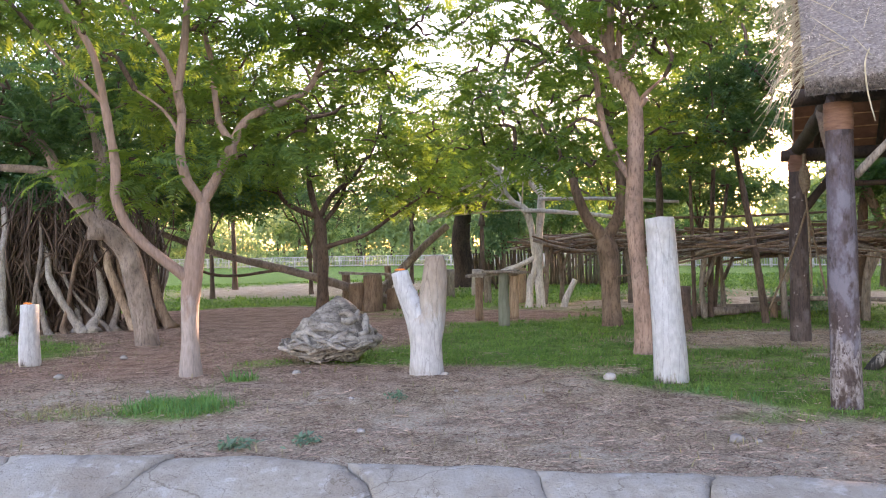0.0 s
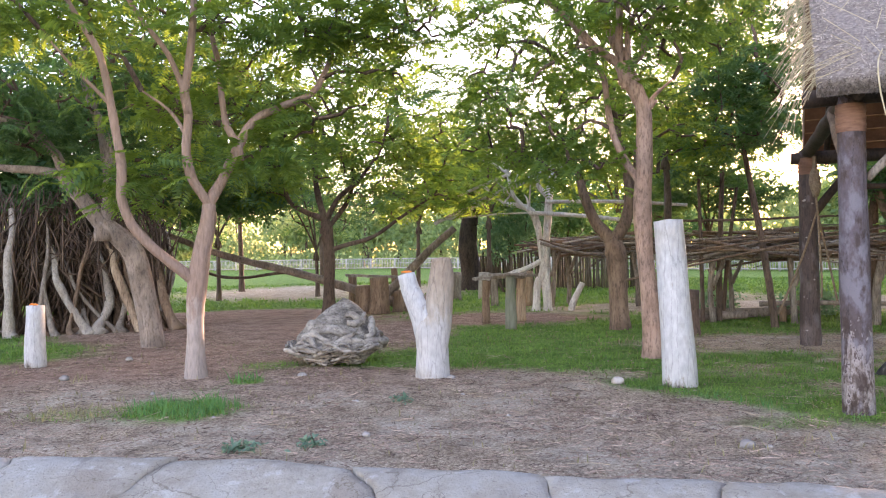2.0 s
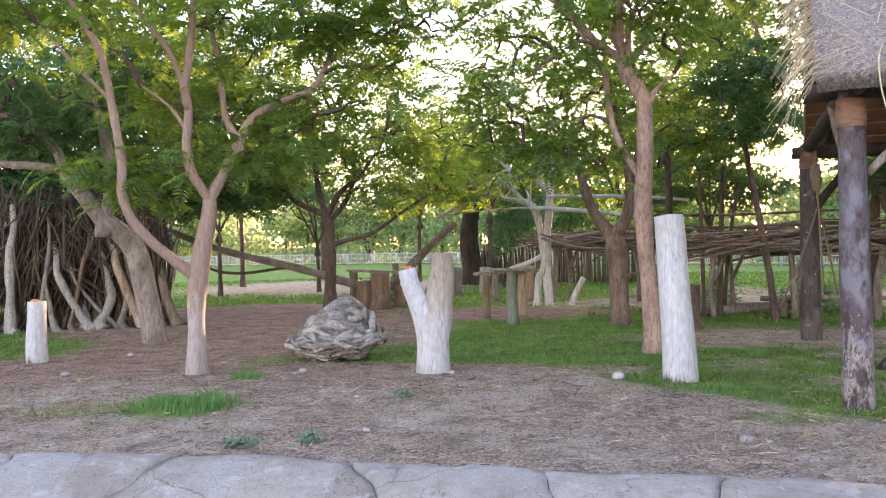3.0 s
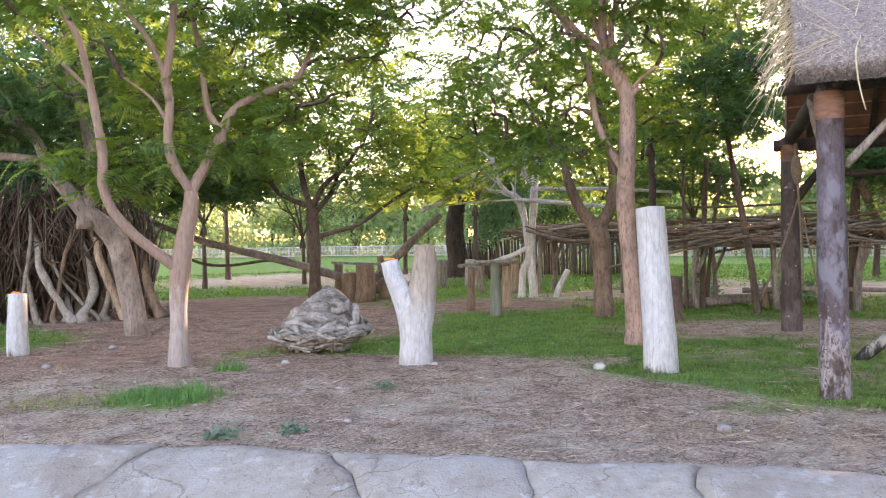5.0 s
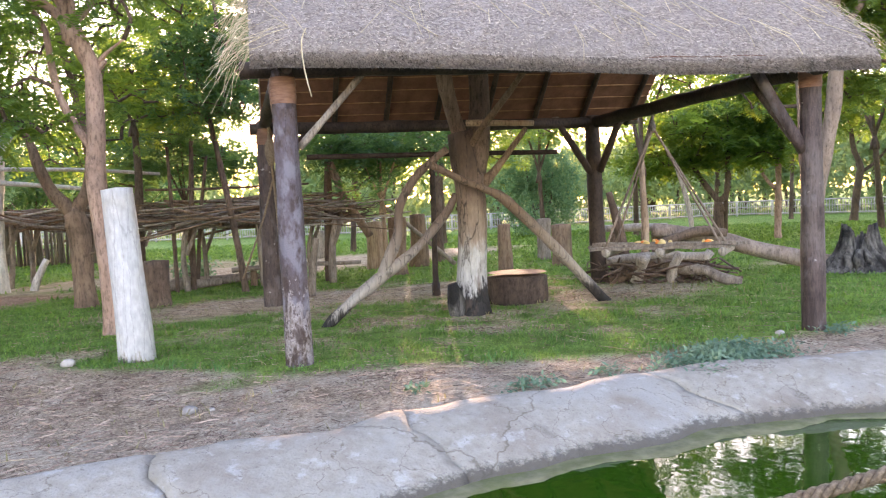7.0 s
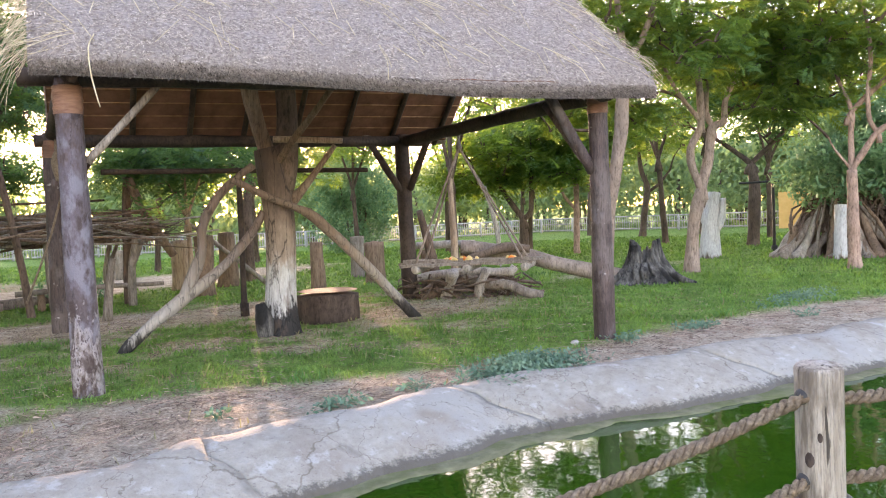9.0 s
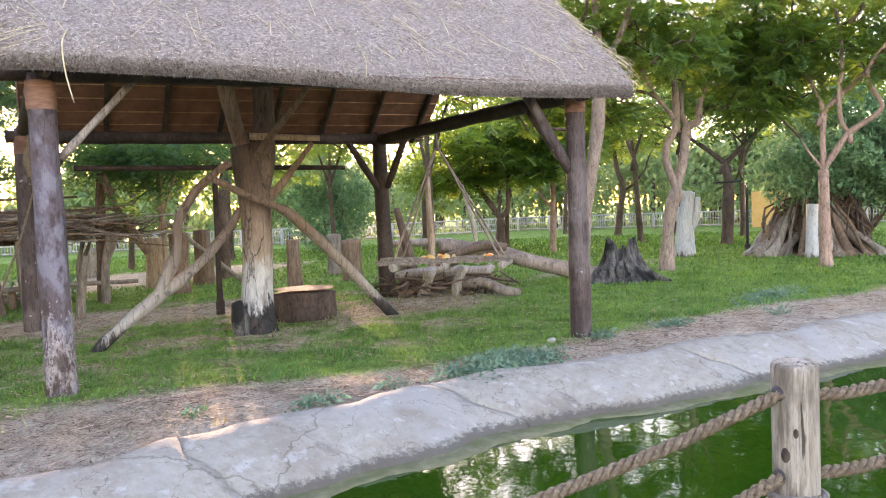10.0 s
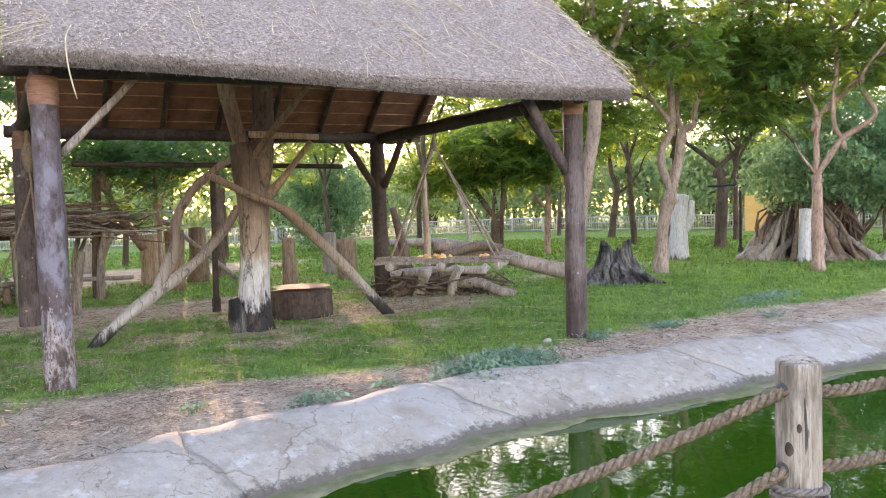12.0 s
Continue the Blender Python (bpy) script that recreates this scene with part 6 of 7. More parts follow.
def build_fork():
    rng = np.random.default_rng(13)
    s = Shape()
    tube(s, [(0, 0, -.08, .245), (0, 0, .35, .225), (-.02, 0, .66, .235), (0, 0, .86, .20), (0, 0, .98, .13)], 24, .05, .05, rng)
    tube(s, [(.02, 0, .35, .19), (.06, 0, .75, .20), (.10, 0, 1.05, .188), (.14, 0, 1.35, .178), (.155, 0, 1.56, .165), (.15, 0, 1.72, .135)], 20, .05, .06, rng)
    side = Shape()
    tube(side, [(-.02, 0, .38, .18), (-.10, 0, .78, .185), (-.2, 0, 1.02, .158), (-.30, 0, 1.26, .132), (-.36, 0, 1.5, .118)], 18, .05, .06, rng)
    m = zmat("forked_log_paint", [(0, (.42, .39, .36)), (.15, (.47, .46, .45)), (.75, (.47, .455, .44)), (1.0, (.37, .315, .26)), (1.72, (.30, .225, .165))], 1.75, .22, (3, 3, 1.1), splits=.72)
    ob = part("forked_log", s, m)
    ob.matrix_world = pose(-.62, 11.7, 0, 0, 0, 3)
    tagged(ob, "forked log standing upright, whitewashed below bare brown wood", "log")
    part("side_stem", side, WHITE_POST, ob, "whitewashed side stem")
    s = Shape()
    tube(s, [(-.13, -.03, .99, .05), (-.10, -.03, 1.08, .045), (-.07, -.03, 1.2, .02)], 8, .05, .1, rng)
    k = part("dark_wedge", s, BROWN_WOOD, ob)
    for x, r in ((-.32, 20), (-.40, -30), (-.36, 80)):
        s = Shape()
        tube(s, [(-.035, 0, 0, .011), (0, .008, .008, .017), (.042, -.008, 0, .010)], 7, .02, .08, rng)
        c = part("carrot_piece", s, CARROT)
        c.matrix_world = pose(-.62 + x, 11.7 - .02, 1.527, 0, 0, r)
        tagged(c, "small orange vegetable piece on the forked log", "food", "food scraps")


build_fork()


def build_root_wad():
    rng = np.random.default_rng(14)
    r = root("root_wad", pose(-2.25, 13.2, 0, 0, 0, 10) @ Matrix.Diagonal((.87, .87, .98, 1)), "pale grey weathered tangle of tree roots lying on the soil", "root wad")
    nz, na = 60, 120
    prof_t = [0, .08, .16, .24, .32, .45, .58, .70, .80, .90, .97, 1.0]
    prof_r = [.34, .44, .60, .76, .80, .66, .55, .47, .38, .26, .14, .05]

    def surf(t, a, lift=0.0):
        g = np.interp(t, prof_t, prof_r)
        flow = 2.5 * a + 5.5 * t + 1.4 * math.sin(2 * a + 3 * t)
        groove = 1.5 * (abs(math.sin(flow)) ** .5 - .7)
        fine = abs(math.sin(2.6 * flow + 2 * math.sin(3 * a - 4 * t))) - .6
        g = g * (1 + .10 * math.sin(2 * a + .6) + .06 * math.sin(3 * a + 2)) + (.075 * groove + .028 * fine) * (1 - .75 * t) + lift
        return (1.02 * g * math.cos(a) - .05 + .16 * t, .78 * g * math.sin(a) + .10 * t, .03 + 1.02 * t + .05 * math.sin(a + 1) * t)
    # underside and dome are coloured dark so gaps between roots read as shaded
    for name, lo, hi, m in (("underside", 0, 14, ROOT_GAP_SHADE), ("dome", 13, nz - 1, ROOT_DOME)):
        V, F = [], []
        for i in range(lo, hi + 1):
            V += [surf(i / (nz - 1), 2 * math.pi * j / na) for j in range(na)]
        for i in range(hi - lo):
            for j in range(na):
                k = (j + 1) % na
                F.append((i * na + j, i * na + k, (i + 1) * na + k, (i + 1) * na + j))
        if hi == nz - 1:
            F.append(tuple((hi - lo) * na + j for j in range(na)))
        part(name, Shape().add(V, F), m, r)
    # a few thick roots winding over the dome, then a mat of thinner ones round its skirt
    for k in range(30):
        a0, t0 = -3.0 + 3.0 * ((k * .618) % 1), rng.uniform(.24, .70)
        turn, rise = rng.choice([-1, 1]) * rng.uniform(.6, 1.3), rng.uniform(-.28, .12)
        th, lift = rng.uniform(.025, .07), rng.uniform(.0, .05)
        L = []
        for w in np.linspace(0, 1, 7):
            t = min(.9, max(.16, t0 + rise * w + .05 * math.sin(4 * w + k)))
            L.append((*surf(t, a0 + turn * w, lift), th * (1.15 - .8 * abs(w - .35))))
        s = Shape()
        tube(s, L, 10, .03, .04, rng)
        part("root", s, ROOT_WOOD, r)
    for k in range(80):
        a0 = rng.uniform(-math.pi, math.pi) if k % 5 == 0 else rng.uniform(-3.2, .1)
        t0 = rng.uniform(.05, .38)
        turn = rng.choice([-1, 1]) * rng.uniform(.4, 1.2)
        th = rng.uniform(.010, .036)
        out = rng.uniform(-.02, .15) + .35 * max(0, .2 - t0)
        L = []
        for w in np.linspace(0, 1, 7):
            t = max(.012, t0 + .055 * math.sin(5 * w + k) - .05 * w)
            g = np.interp(t, prof_t, prof_r) + out + .03 * math.sin(6 * w + 2 * k)
            a = a0 + turn * w
            L.append((1.02 * g * math.cos(a) - .04, .78 * g * math.sin(a), .03 + 1.0 * t, th * (1.1 - .6 * abs(w - .4))))
        s = Shape()
        tube(s, L, 7, .04, .06, rng)
        part("root", s, ROOT_WOOD, r)


build_root_wad()

log_thing("fallen_trunk", [(-9.0, 23.3, 2.55, .08), (-7.3, 24.0, 1.81, .10), (-4.6, 24.5, 1.05, .125), (-1.9, 24.9, .12, .15)], BARK_MID, "long dark fallen trunk propped above the ground", "log", seed=15, origin=(-1.9, 24.9, 0))
log_thing("prop_log", [(-9.0, 23.45, -.05, .12), (-9.05, 23.4, 1.2, .11), (-9.0, 23.3, 2.5, .09)], BROWN_WOOD, "upright log propping a fallen trunk", "log", seed=16)
log_thing("hanging_branch", [(-8.2, 23.9, 1.5, .035), (-7.46, 24.1, 1.17, .045), (-6.68, 24.2, 1.10, .045), (-5.63, 24.35, 1.22, .045), (-5.0, 24.42, 1.20, .03)], BARK_DARK, "thin dark branch curving under the fallen trunk", "branch", seed=17)
log_thing("leaning_log", [(-3.3, 24.9, .02, .14), (-2.4, 24.95, .55, .14), (-.98, 25.04, 1.93, .12), (-.3, 25.1, 2.5, .10)], GREY_WOOD, "grey log leaning upwards against the fallen trunk", "log", seed=18)
for k, (x, y, h, r) in enumerate([(-2.55, 23.6, 1.05, .30), (-3.05, 23.9, .8, .26), (-1.95, 24.1, .62, .24), (-3.6, 25.6, 1.1, .14), (-2.3, 26.2, 1.25, .12)]):
    log_thing("stump", [(x, y, -.05, r * 1.1), (x + .02, y, h * .5, r), (x, y, h, r * .95)], BROWN_WOOD, "upright brown log stump on the mulch", "stump", "stumps in the clearing", seed=30 + k)


def plank(name, size, m, material, label, category, seed=1):
    """A weathered board with slightly uneven edges."""
    rng = np.random.default_rng(seed)
    L, W, T = size
    n = 9
    V, F = [], []
    for i, x in enumerate(np.linspace(-L / 2, L / 2, n)):
        a, b = rng.normal(0, .012, 2)
        d = .012 * math.sin(3 * i + seed)
        V += [(x, -W / 2 + a, -T / 2 + d), (x, W / 2 + b, -T / 2 + d), (x, W / 2 + b - .008, T / 2 + d), (x, -W / 2 + a + .008, T / 2 + d)]
        if i:
            q = 4 * i
            F += [(q - 4 + j, q - 4 + (j + 1) % 4, q + (j + 1) % 4, q + j) for j in range(4)]
    F += [(3, 2, 1, 0), (4 * n - 4, 4 * n - 3, 4 * n - 2, 4 * n - 1)]
    ob = part(name, Shape().add(V, F).mesh(name, False), material)
    ob.matrix_world = m
    return ob


t = plank("resting_board", (1.7, .4, .07), pose(-2.7, 23.7, 1.09, 0, 3, 8), GREY_WOOD, "", "")
tagged(t, "weathered grey board lying across log stumps", "board")


def build_feeder():
    e = root("feeding_table", pose(.96, 18.27, 0, 0, 0, -3), "small wooden feeding table on a greenish post", "table")
    part("post", pole_shape((0, 0, -.06), (0, 0, 1.22), .125, .115, sides=12, step=.15), MOSS_POST, e)
    b = plank("tabletop", (.86, .5, .05), pose(0, 0, 0), GREY_WOOD, "", "", 3)
    b.parent = e
    b.location = (-.06, 0, 1.25)
    part("bearer", pole_shape((-.4, 0, 1.19), (.32, 0, 1.19), .04, .04), GREY_WOOD, e)


build_feeder()
for k, (x, y, h, r, m) in enumerate([(.45, 19.9, 1.05, .10, BROWN_WOOD), (1.35, 20.3, 1.15, .12, TAN_WOOD), (.74, 29.7, .95, .22, PALE_WOOD), (1.99, 25.7, 1.1, .17, TAN_WOOD), (.95, 26.0, .95, .12, GREY_WOOD), (-.3, 29.0, 1.0, .2, GREY_WOOD)]):
    log_thing("post", [(x, y, -.05, r * 1.05), (x, y + .02, h * .5, r), (x + .02, y, h, r)], m, "short upright wooden post near the feeding table", "post", "posts by the feeding table", seed=40 + k)
plank("resting_board", (1.6, .45, .06), pose(.95, 20.1, 1.13, 0, -2, 10), GREY_WOOD, "", "", 5)
tagged(bpy.context.scene.objects["resting_board.001"], "grey board laid on two posts", "board")


def build_dead_tree():
    rng = np.random.default_rng(19)
    e = root("dead_tree", pose(2.38, 23.36, 0, 0, 0, -6.6), "pale leafless dead tree with climbing poles tied to it", "dead tree")
    limbs = [[(0, 0, -.1, .20), (-.05, 0, 1.09, .17), (.01, 0, 2.39, .155), (.11, 0, 3.52, .14), (.26, 0, 4.49, .12), (.3, 0, 4.7, .09)],
             [(-.35, 0, -.05, .16), (-.29, 0, .77, .15), (-.12, 0, 1.25, .15), (-.26, 0, 2.4, .14), (-.5, 0, 2.97, .13), (-1.23, 0, 3.15, .09)],
             [(.07, 0, 3.28, .10), (-.24, 0, 3.7, .10), (-.15, 0, 4.18, .08), (-.06, 0, 4.6, .06)],
             [(-.3, 0, 2.75, .09), (-.9, -.1, 3.3, .08), (-1.1, -.1, 4.0, .06), (-1.3, -.1, 4.5, .04)],
             [(.12, 0, 3.6, .07), (.5, .1, 4.2, .06), (.55, .1, 4.8, .04)],
             [(-.1, 0, 1.5, .10), (-.6, -.1, 1.25, .11), (-1.15, -.2, 1.05, .11)],
             [(.65, .05, -.05, .14), (.75, .05, .3, .13), (1.0, .05, .8, .11)]]
    limbs = [[(x, y, z, r * .72) for x, y, z, r in L] for L in limbs]
    for k in range(30):
        q = limbs[k % 5][-1 - k % 2]
        a = rng.uniform(0, 6.28)
        limbs.append([(q[0], q[1], q[2], .034), (q[0] + .4 * math.cos(a), q[1] + .2 * math.sin(a), q[2] + .3, .026), (q[0] + .9 * math.cos(a), q[1] + .4 * math.sin(a), q[2] + rng.uniform(.4, 1.1), .012)])
    for i, L in enumerate(limbs):
        s = Shape()
        tube(s, L, 11, .12, .09, rng)
        part("trunk" if i == 0 else "limb", s, DEAD_WOOD, e)
    for p, q, r in (((.0, -.15, 3.16), (3.9, -.4, 2.95), .055), ((-.5, -.15, 2.85), (2.9, -.5, 2.45), .065), ((-3.3, .1, 2.6), (-.3, 0, 3.95), .05), ((-2.7, 0, 2.75), (-.6, 0, 3.75), .05), ((-3.2, -.1, 2.7), (.2, -.15, 2.86), .03), ((-2.6, .1, 3.4), (-.2, .1, 4.3), .045)):
        part("climbing_pole", pole_shape(p, q, r, r * .8, rng=rng, bow=.05), DEAD_WOOD, e)


build_dead_tree()


def build_palisade():
    rng = np.random.default_rng(20)
    e = root("pole_wall", pose(.4, 37.6, 0, 0, 0, -20.5), "low wall of upright weathered poles", "wall")
    for k in range(72):
        x = k * .115
        h = 1.62 + rng.normal(0, .07)
        part("wall_pole", pole_shape((x, rng.normal(0, .015), -.05), (x + rng.normal(0, .04), rng.normal(0, .03), h), .06, .05, sides=6, step=.8, rng=rng), PALISADE, e)


build_palisade()
tree((.4, 36.3), .6, [
    [(0, 0, 0, .66), (-.05, 0, .8, .52), (-.15, 0, 2.0, .48), (0, 0, 3.4, .42), (.2, 0, 4.6, .32)],
    [(.05, 0, 3.2, .26), (1.2, 0, 4.4, .18), (2.2, 0, 5.2, .1)],
    [(0, 0, 3.3, .26), (-1.0, 0, 4.6, .16), (-1.8, 0, 5.6, .1)]],
    [(1.2, 0, 5.3, 3.2, 2.0, 1.2, 56), (-1.0, 0, 6.2, 2.4, 2.0, 1.2, 36), (2.6, -.5, 3.9, 1.8, 1.2, .7, 22)],
    SAWN_BARK, LEAF_DARK, "old tree with a thick dark trunk beside the pole wall", 37, near=False, per=12, size=.6, spread=.45, flare=.35)


def stick_platform(centre, az, wide, deep, z, sticks, legs, seed, label):
    rng = np.random.default_rng(seed)
    e = root("stick_platform", pose(centre[0], centre[1], 0, 0, 0, -az), label, "platform")
    for k in range(sticks):
        y = rng.uniform(-deep, deep)
        x = rng.normal(0, wide * .16)
        L = wide * rng.uniform(.55, 1.05)
        zz = z + .03 + rng.uniform(0, .26)
        r = rng.uniform(.012, .05)
        tl = rng.normal(0, .10)
        part("stick", pole_shape((x - L, y - rng.normal(0, .8), zz - tl * L), (x + L, y + rng.normal(0, .8), zz + tl * L), r, r * .6, sides=5, step=.35, rng=rng, bow=rng.normal(0, .16), rough=.16), (BROWN_WOOD, GREY_WOOD, BROWN_WOOD, PALE_WOOD, GREY_WOOD)[k % 5], e)
    s = Shape()
    for k in range(170):
        x, y, a = rng.uniform(-wide, wide), rng.uniform(-deep, deep), rng.normal(0, .9)
        L, zz = rng.uniform(.3, .9), z + rng.uniform(.0, .30)
        r = rng.uniform(.006, .016)
        tube(s, [(x - L * math.cos(a), y - L * math.sin(a), zz - rng.normal(0, .14), r), (x, y, zz + rng.normal(0, .08), r), (x + L * math.cos(a), y + L * math.sin(a), zz + rng.normal(.08, .2), r * .5)], 4, .3, .05, rng, caps=False)
    part("brushwood", s, BARK_DARK, e)["kind"] = "stuff"
    for k in range(4):
        x = wide * (-.9 + .6 * k)
        part("bearer", pole_shape((x, -deep * 1.1, z), (x + rng.normal(0, .05), deep * 1.1, z), .06, .05, rng=rng), BROWN_WOOD, e)
    for x, y, r in legs:
        s = Shape()
        tube(s, [(x, y, -.06, r * .85), (x + rng.normal(0, .05), y, z * .5, r * .7), (x + rng.normal(0, .08), y, z + .05, r * .65)], 8, .2, .08, rng)
        part("leg", s, GREY_WOOD, e)
        s = Shape()
        tube(s, [(x, y, z * .55, r * .7), (x + .18, y, z * .8, r * .6), (x + .3, y + .02, z + .05, r * .5)], 6, .2, .08, rng)
        part("leg_fork", s, GREY_WOOD, e)


stick_platform((7.5, 18.9), 22.0, 2.7, .8, 1.58, 74, [(-1.65, -.5, .09), (.1, -.4, .10), (1.75, -.45, .12), (-1.3, .6, .08), (1.3, .6, .08)], 51, "flat platform of piled grey sticks on rough legs")
stick_platform((4.4, 25.0), 10.0, 2.2, .8, 1.72, 56, [(-1.7, -.5, .10), (.9, -.5, .09), (1.8, -.4, .1), (-1.2, .6, .1), (1.2, .6, .1)], 52, "second platform of piled sticks before the pole wall")
for k, (x, y, lean, h, r) in enumerate([(5.95, 19.2, .15, 3.6, .07), (5.55, 19.1, -.05, 3.4, .05), (6.1, 19.4, .4, 3.2, .05), (8.99, 18.09, .1, 3.0, .12)]):
    log_thing("slim_pole", [(x, y, -.05, r), (x + lean * .4, y, h * .5, r * .95), (x + lean, y, h, r * .7)], BARK_DARK, "slim dark upright pole by the stick platform", "pole", "poles by the stick platform", seed=53 + k, sides=9)
log_thing("cross_rail", [(5.0, 19.3, 2.42, .03), (6.4, 18.9, 2.40, .03), (8.6, 18.2, 2.44, .025)], BARK_DARK, "thin dark rail tied between poles", "rail", seed=58)


def build_bench():
    e = root("log_bench", pose(8.2, 18.35, 0, 0, 0, -26), "low bench of weathered split logs", "bench")
    for y, z in ((-.10, .43), (.07, .42)):
        part("seat_log", pole_shape((-1.5, y, z), (1.6, y + .03, z + .03), .062, .048, bow=.03, rough=.1), GREY_WOOD, e)
    for x in (-1.0, .9):
        part("leg", pole_shape((x, 0, -.05), (x, 0, .38), .085, .075, step=.1), BROWN_WOOD, e)


build_bench()
log_thing("forked_branch", [(7.32, 15.55, -.05, .10), (7.36, 15.52, .5, .085), (7.46, 15.48, 1.2, .06)], GREY_WOOD, "short forked branch stuck upright in the soil", "branch", seed=59, sides=9)
for k, (a, b) in enumerate([((4.9, 19.6, .12), (6.6, 19.1, .16)), ((6.3, 20.4, .1), (8.0, 19.6, .2)), ((5.6, 20.3, .08), (6.9, 20.6, .1))]):
    log_thing("lying_log", [(*a, .11), ((a[0] + b[0]) / 2, (a[1] + b[1]) / 2 + .1, .13, .12), (*b, .08)], GREY_WOOD, "grey log lying under the stick platform", "log", "logs under the platform", seed=61 + k)

# ---- under and behind the pavilion ----
for k, (x, y, h, r, m) in enumerate([(11.73, 20.6, 1.36, .26, TAN_WOOD), (11.04, 18.2, 1.5, .23, BROWN_WOOD), (12.83, 20.0, 1.52, .24, BROWN_WOOD), (13.24, 16.46, 1.2, .165, BROWN_WOOD), (16.27, 18.38, 1.22, .2, GREY_WOOD), (15.1, 16.33, 1.1, .25, BROWN_WOOD), (4.43, 16.67, .9, .28, BARK_DARK), (16.4, 27.5, .9, .2, GREY_WOOD), (13.0, 27.0, 1.0, .22, PALE_WOOD)]):
    log_thing("stump", [(x, y, -.05, r * 1.08), (x + .01, y, h * .5, r), (x, y, h, r)], m, "upright cut log post on the turf", "stump", "log posts on the turf", seed=70 + k, sides=18, rough=.075, flare=.12)

log_thing("sawn_stump", [(9.36, 11.22, -.05, .53), (9.36, 11.22, .15, .55), (9.36, 11.22, .35, .54), (9.36, 11.22, .46, .55)], SAWN_BARK, "wide low sawn stump with a dark bark rim", "stump", seed=81, sides=34, rough=.03)
s = Shape()
na = 34
V = [(0, 0, .005)] + [(.53 * (1 + .03 * math.sin(3 * a)) * math.cos(a), .53 * (1 + .03 * math.sin(3 * a)) * math.sin(a), 0) for a in np.linspace(0, 2 * math.pi, na, endpoint=False)]
top = part("cut_face", s.add(V, [(0, 1 + j, 1 + (j + 1) % na) for j in range(na)]), BARK_DARK, bpy.context.scene.objects["sawn_stump"], "weathered brown sawn face")
top.location = (0, 0, .585)


def build_prop():
    e = root("forked_prop", pose(5.6, 11.22, 0, 0, 0, -25.4), "forked pale log leaning towards the trunk column", "log")
    rng = np.random.default_rng(82)
    s = Shape()
    tube(s, [(-.06, 0, -.06, .06), (.1, .05, .1, .085), (.45, .1, .40, .09), (.89, .2, .72, .10), (1.46, .35, 1.11, .075), (1.97, .5, 1.63, .07), (2.17, .55, 1.95, .06)], 14, .09, .07, rng)
    part("main_stem", s, LOG_FOOT, e)
    s = Shape()
    tube(s, [(.85, .2, .68, .08), (1.05, .2, 1.1, .09), (1.17, .2, 1.38, .075), (1.21, .2, 1.79, .07), (1.47, .2, 2.23, .065), (1.77, .2, 2.5, .06), (2.0, .25, 2.66, .06)], 12, .09, .07, rng)
    part("side_stem", s, LOG_FOOT, e)


build_prop()
ob = log_thing("leaning_brace", [(10.38, 10.03, -.04, .09), (9.38, 10.13, .94, .088), (8.40, 10.22, 1.80, .085), (8.05, 10.24, 1.98, .06), (7.62, 10.26, 2.13, .055), (7.0, 10.27, 2.40, .05)], BRACE_FOOT, "leaning brown branch with a dark foot under the roof", "log", seed=83, origin=(10.32, 10.05, 0))
log_thing("dark_rail", [(6.9, 14.5, 2.82, .05), (9.0, 13.25, 2.78, .05), (11.0, 11.85, 2.72, .045)], BEAM_WOOD, "dark horizontal rail on thin posts", "rail", seed=84)
for k, (x, y) in enumerate([(8.98, 13.3)]):
    log_thing("thin_post", [(x, y, -.05, .09), (x, y, .25, .085), (x, y, .35, .06), (x + .02, y - .02, 2.78, .055)], BEAM_WOOD, "thin dark post holding a rail", "post", seed=85, sides=10)
log_thing("slanting_branch", [(9.9, 17.6, 1.1, .10), (9.3, 17.6, 2.0, .10), (8.9, 17.6, 2.9, .09)], BROWN_WOOD, "brown branch slanting from a log post", "branch", seed=86)
log_thing("leaning_pole", [(13.6, 19.3, .05, .07), (12.4, 19.3, 1.0, .06), (11.2, 19.3, 1.9, .05)], GREY_WOOD, "grey pole leaning among the log posts", "pole", seed=87)


def build_swing():
    rng = np.random.default_rng(88)
    e = root("hanging_platform", pose(11.75, 9.9, 0, 0, 0, -58.6), "wooden platform hanging on four ropes", "platform")
    for k in range(7):
        y = -.55 + k * .18
        b = plank("board", (2.5 + rng.normal(0, .1), .17, .05), pose(0, 0, 0), GREY_WOOD, "", "", 200 + k)
        b.parent = e
        b.matrix_local = pose(rng.normal(0, .08), y * .8, .88 + rng.normal(0, .015), rng.normal(0, 3), rng.normal(0, .8), rng.normal(0, 2.5))
    for x in (-.95, 0, 1.05):
        part("bearer_log", pole_shape((x, -.62, .79), (x + .05, .55, .79), .075, .065, step=.2, sides=10), PALE_WOOD, e)
    apex = (-.15, 0, 3.02)
    for x, y in ((-1.0, -.5), (-1.0, .5), (1.05, -.5), (1.05, .5)):
        part("rope", pole_shape((x, y * .85, .83), apex, .022, .02, sides=7, step=.3, rough=.08), BARK_MID, e, "brown fibre rope")
    part("hanger", pole_shape((-.15, 0, 3.0), (-.15, 0, 3.36), .025, .025, sides=6), ROPE_DARK, e)
    s = Shape()
    tube(s, [(-.15, 0, 2.92, .03), (-.15, 0, 3.02, .06), (-.15, 0, 3.14, .03)], 8, .03, .08, rng)
    part("knot", s, ROPE_DARK, e)


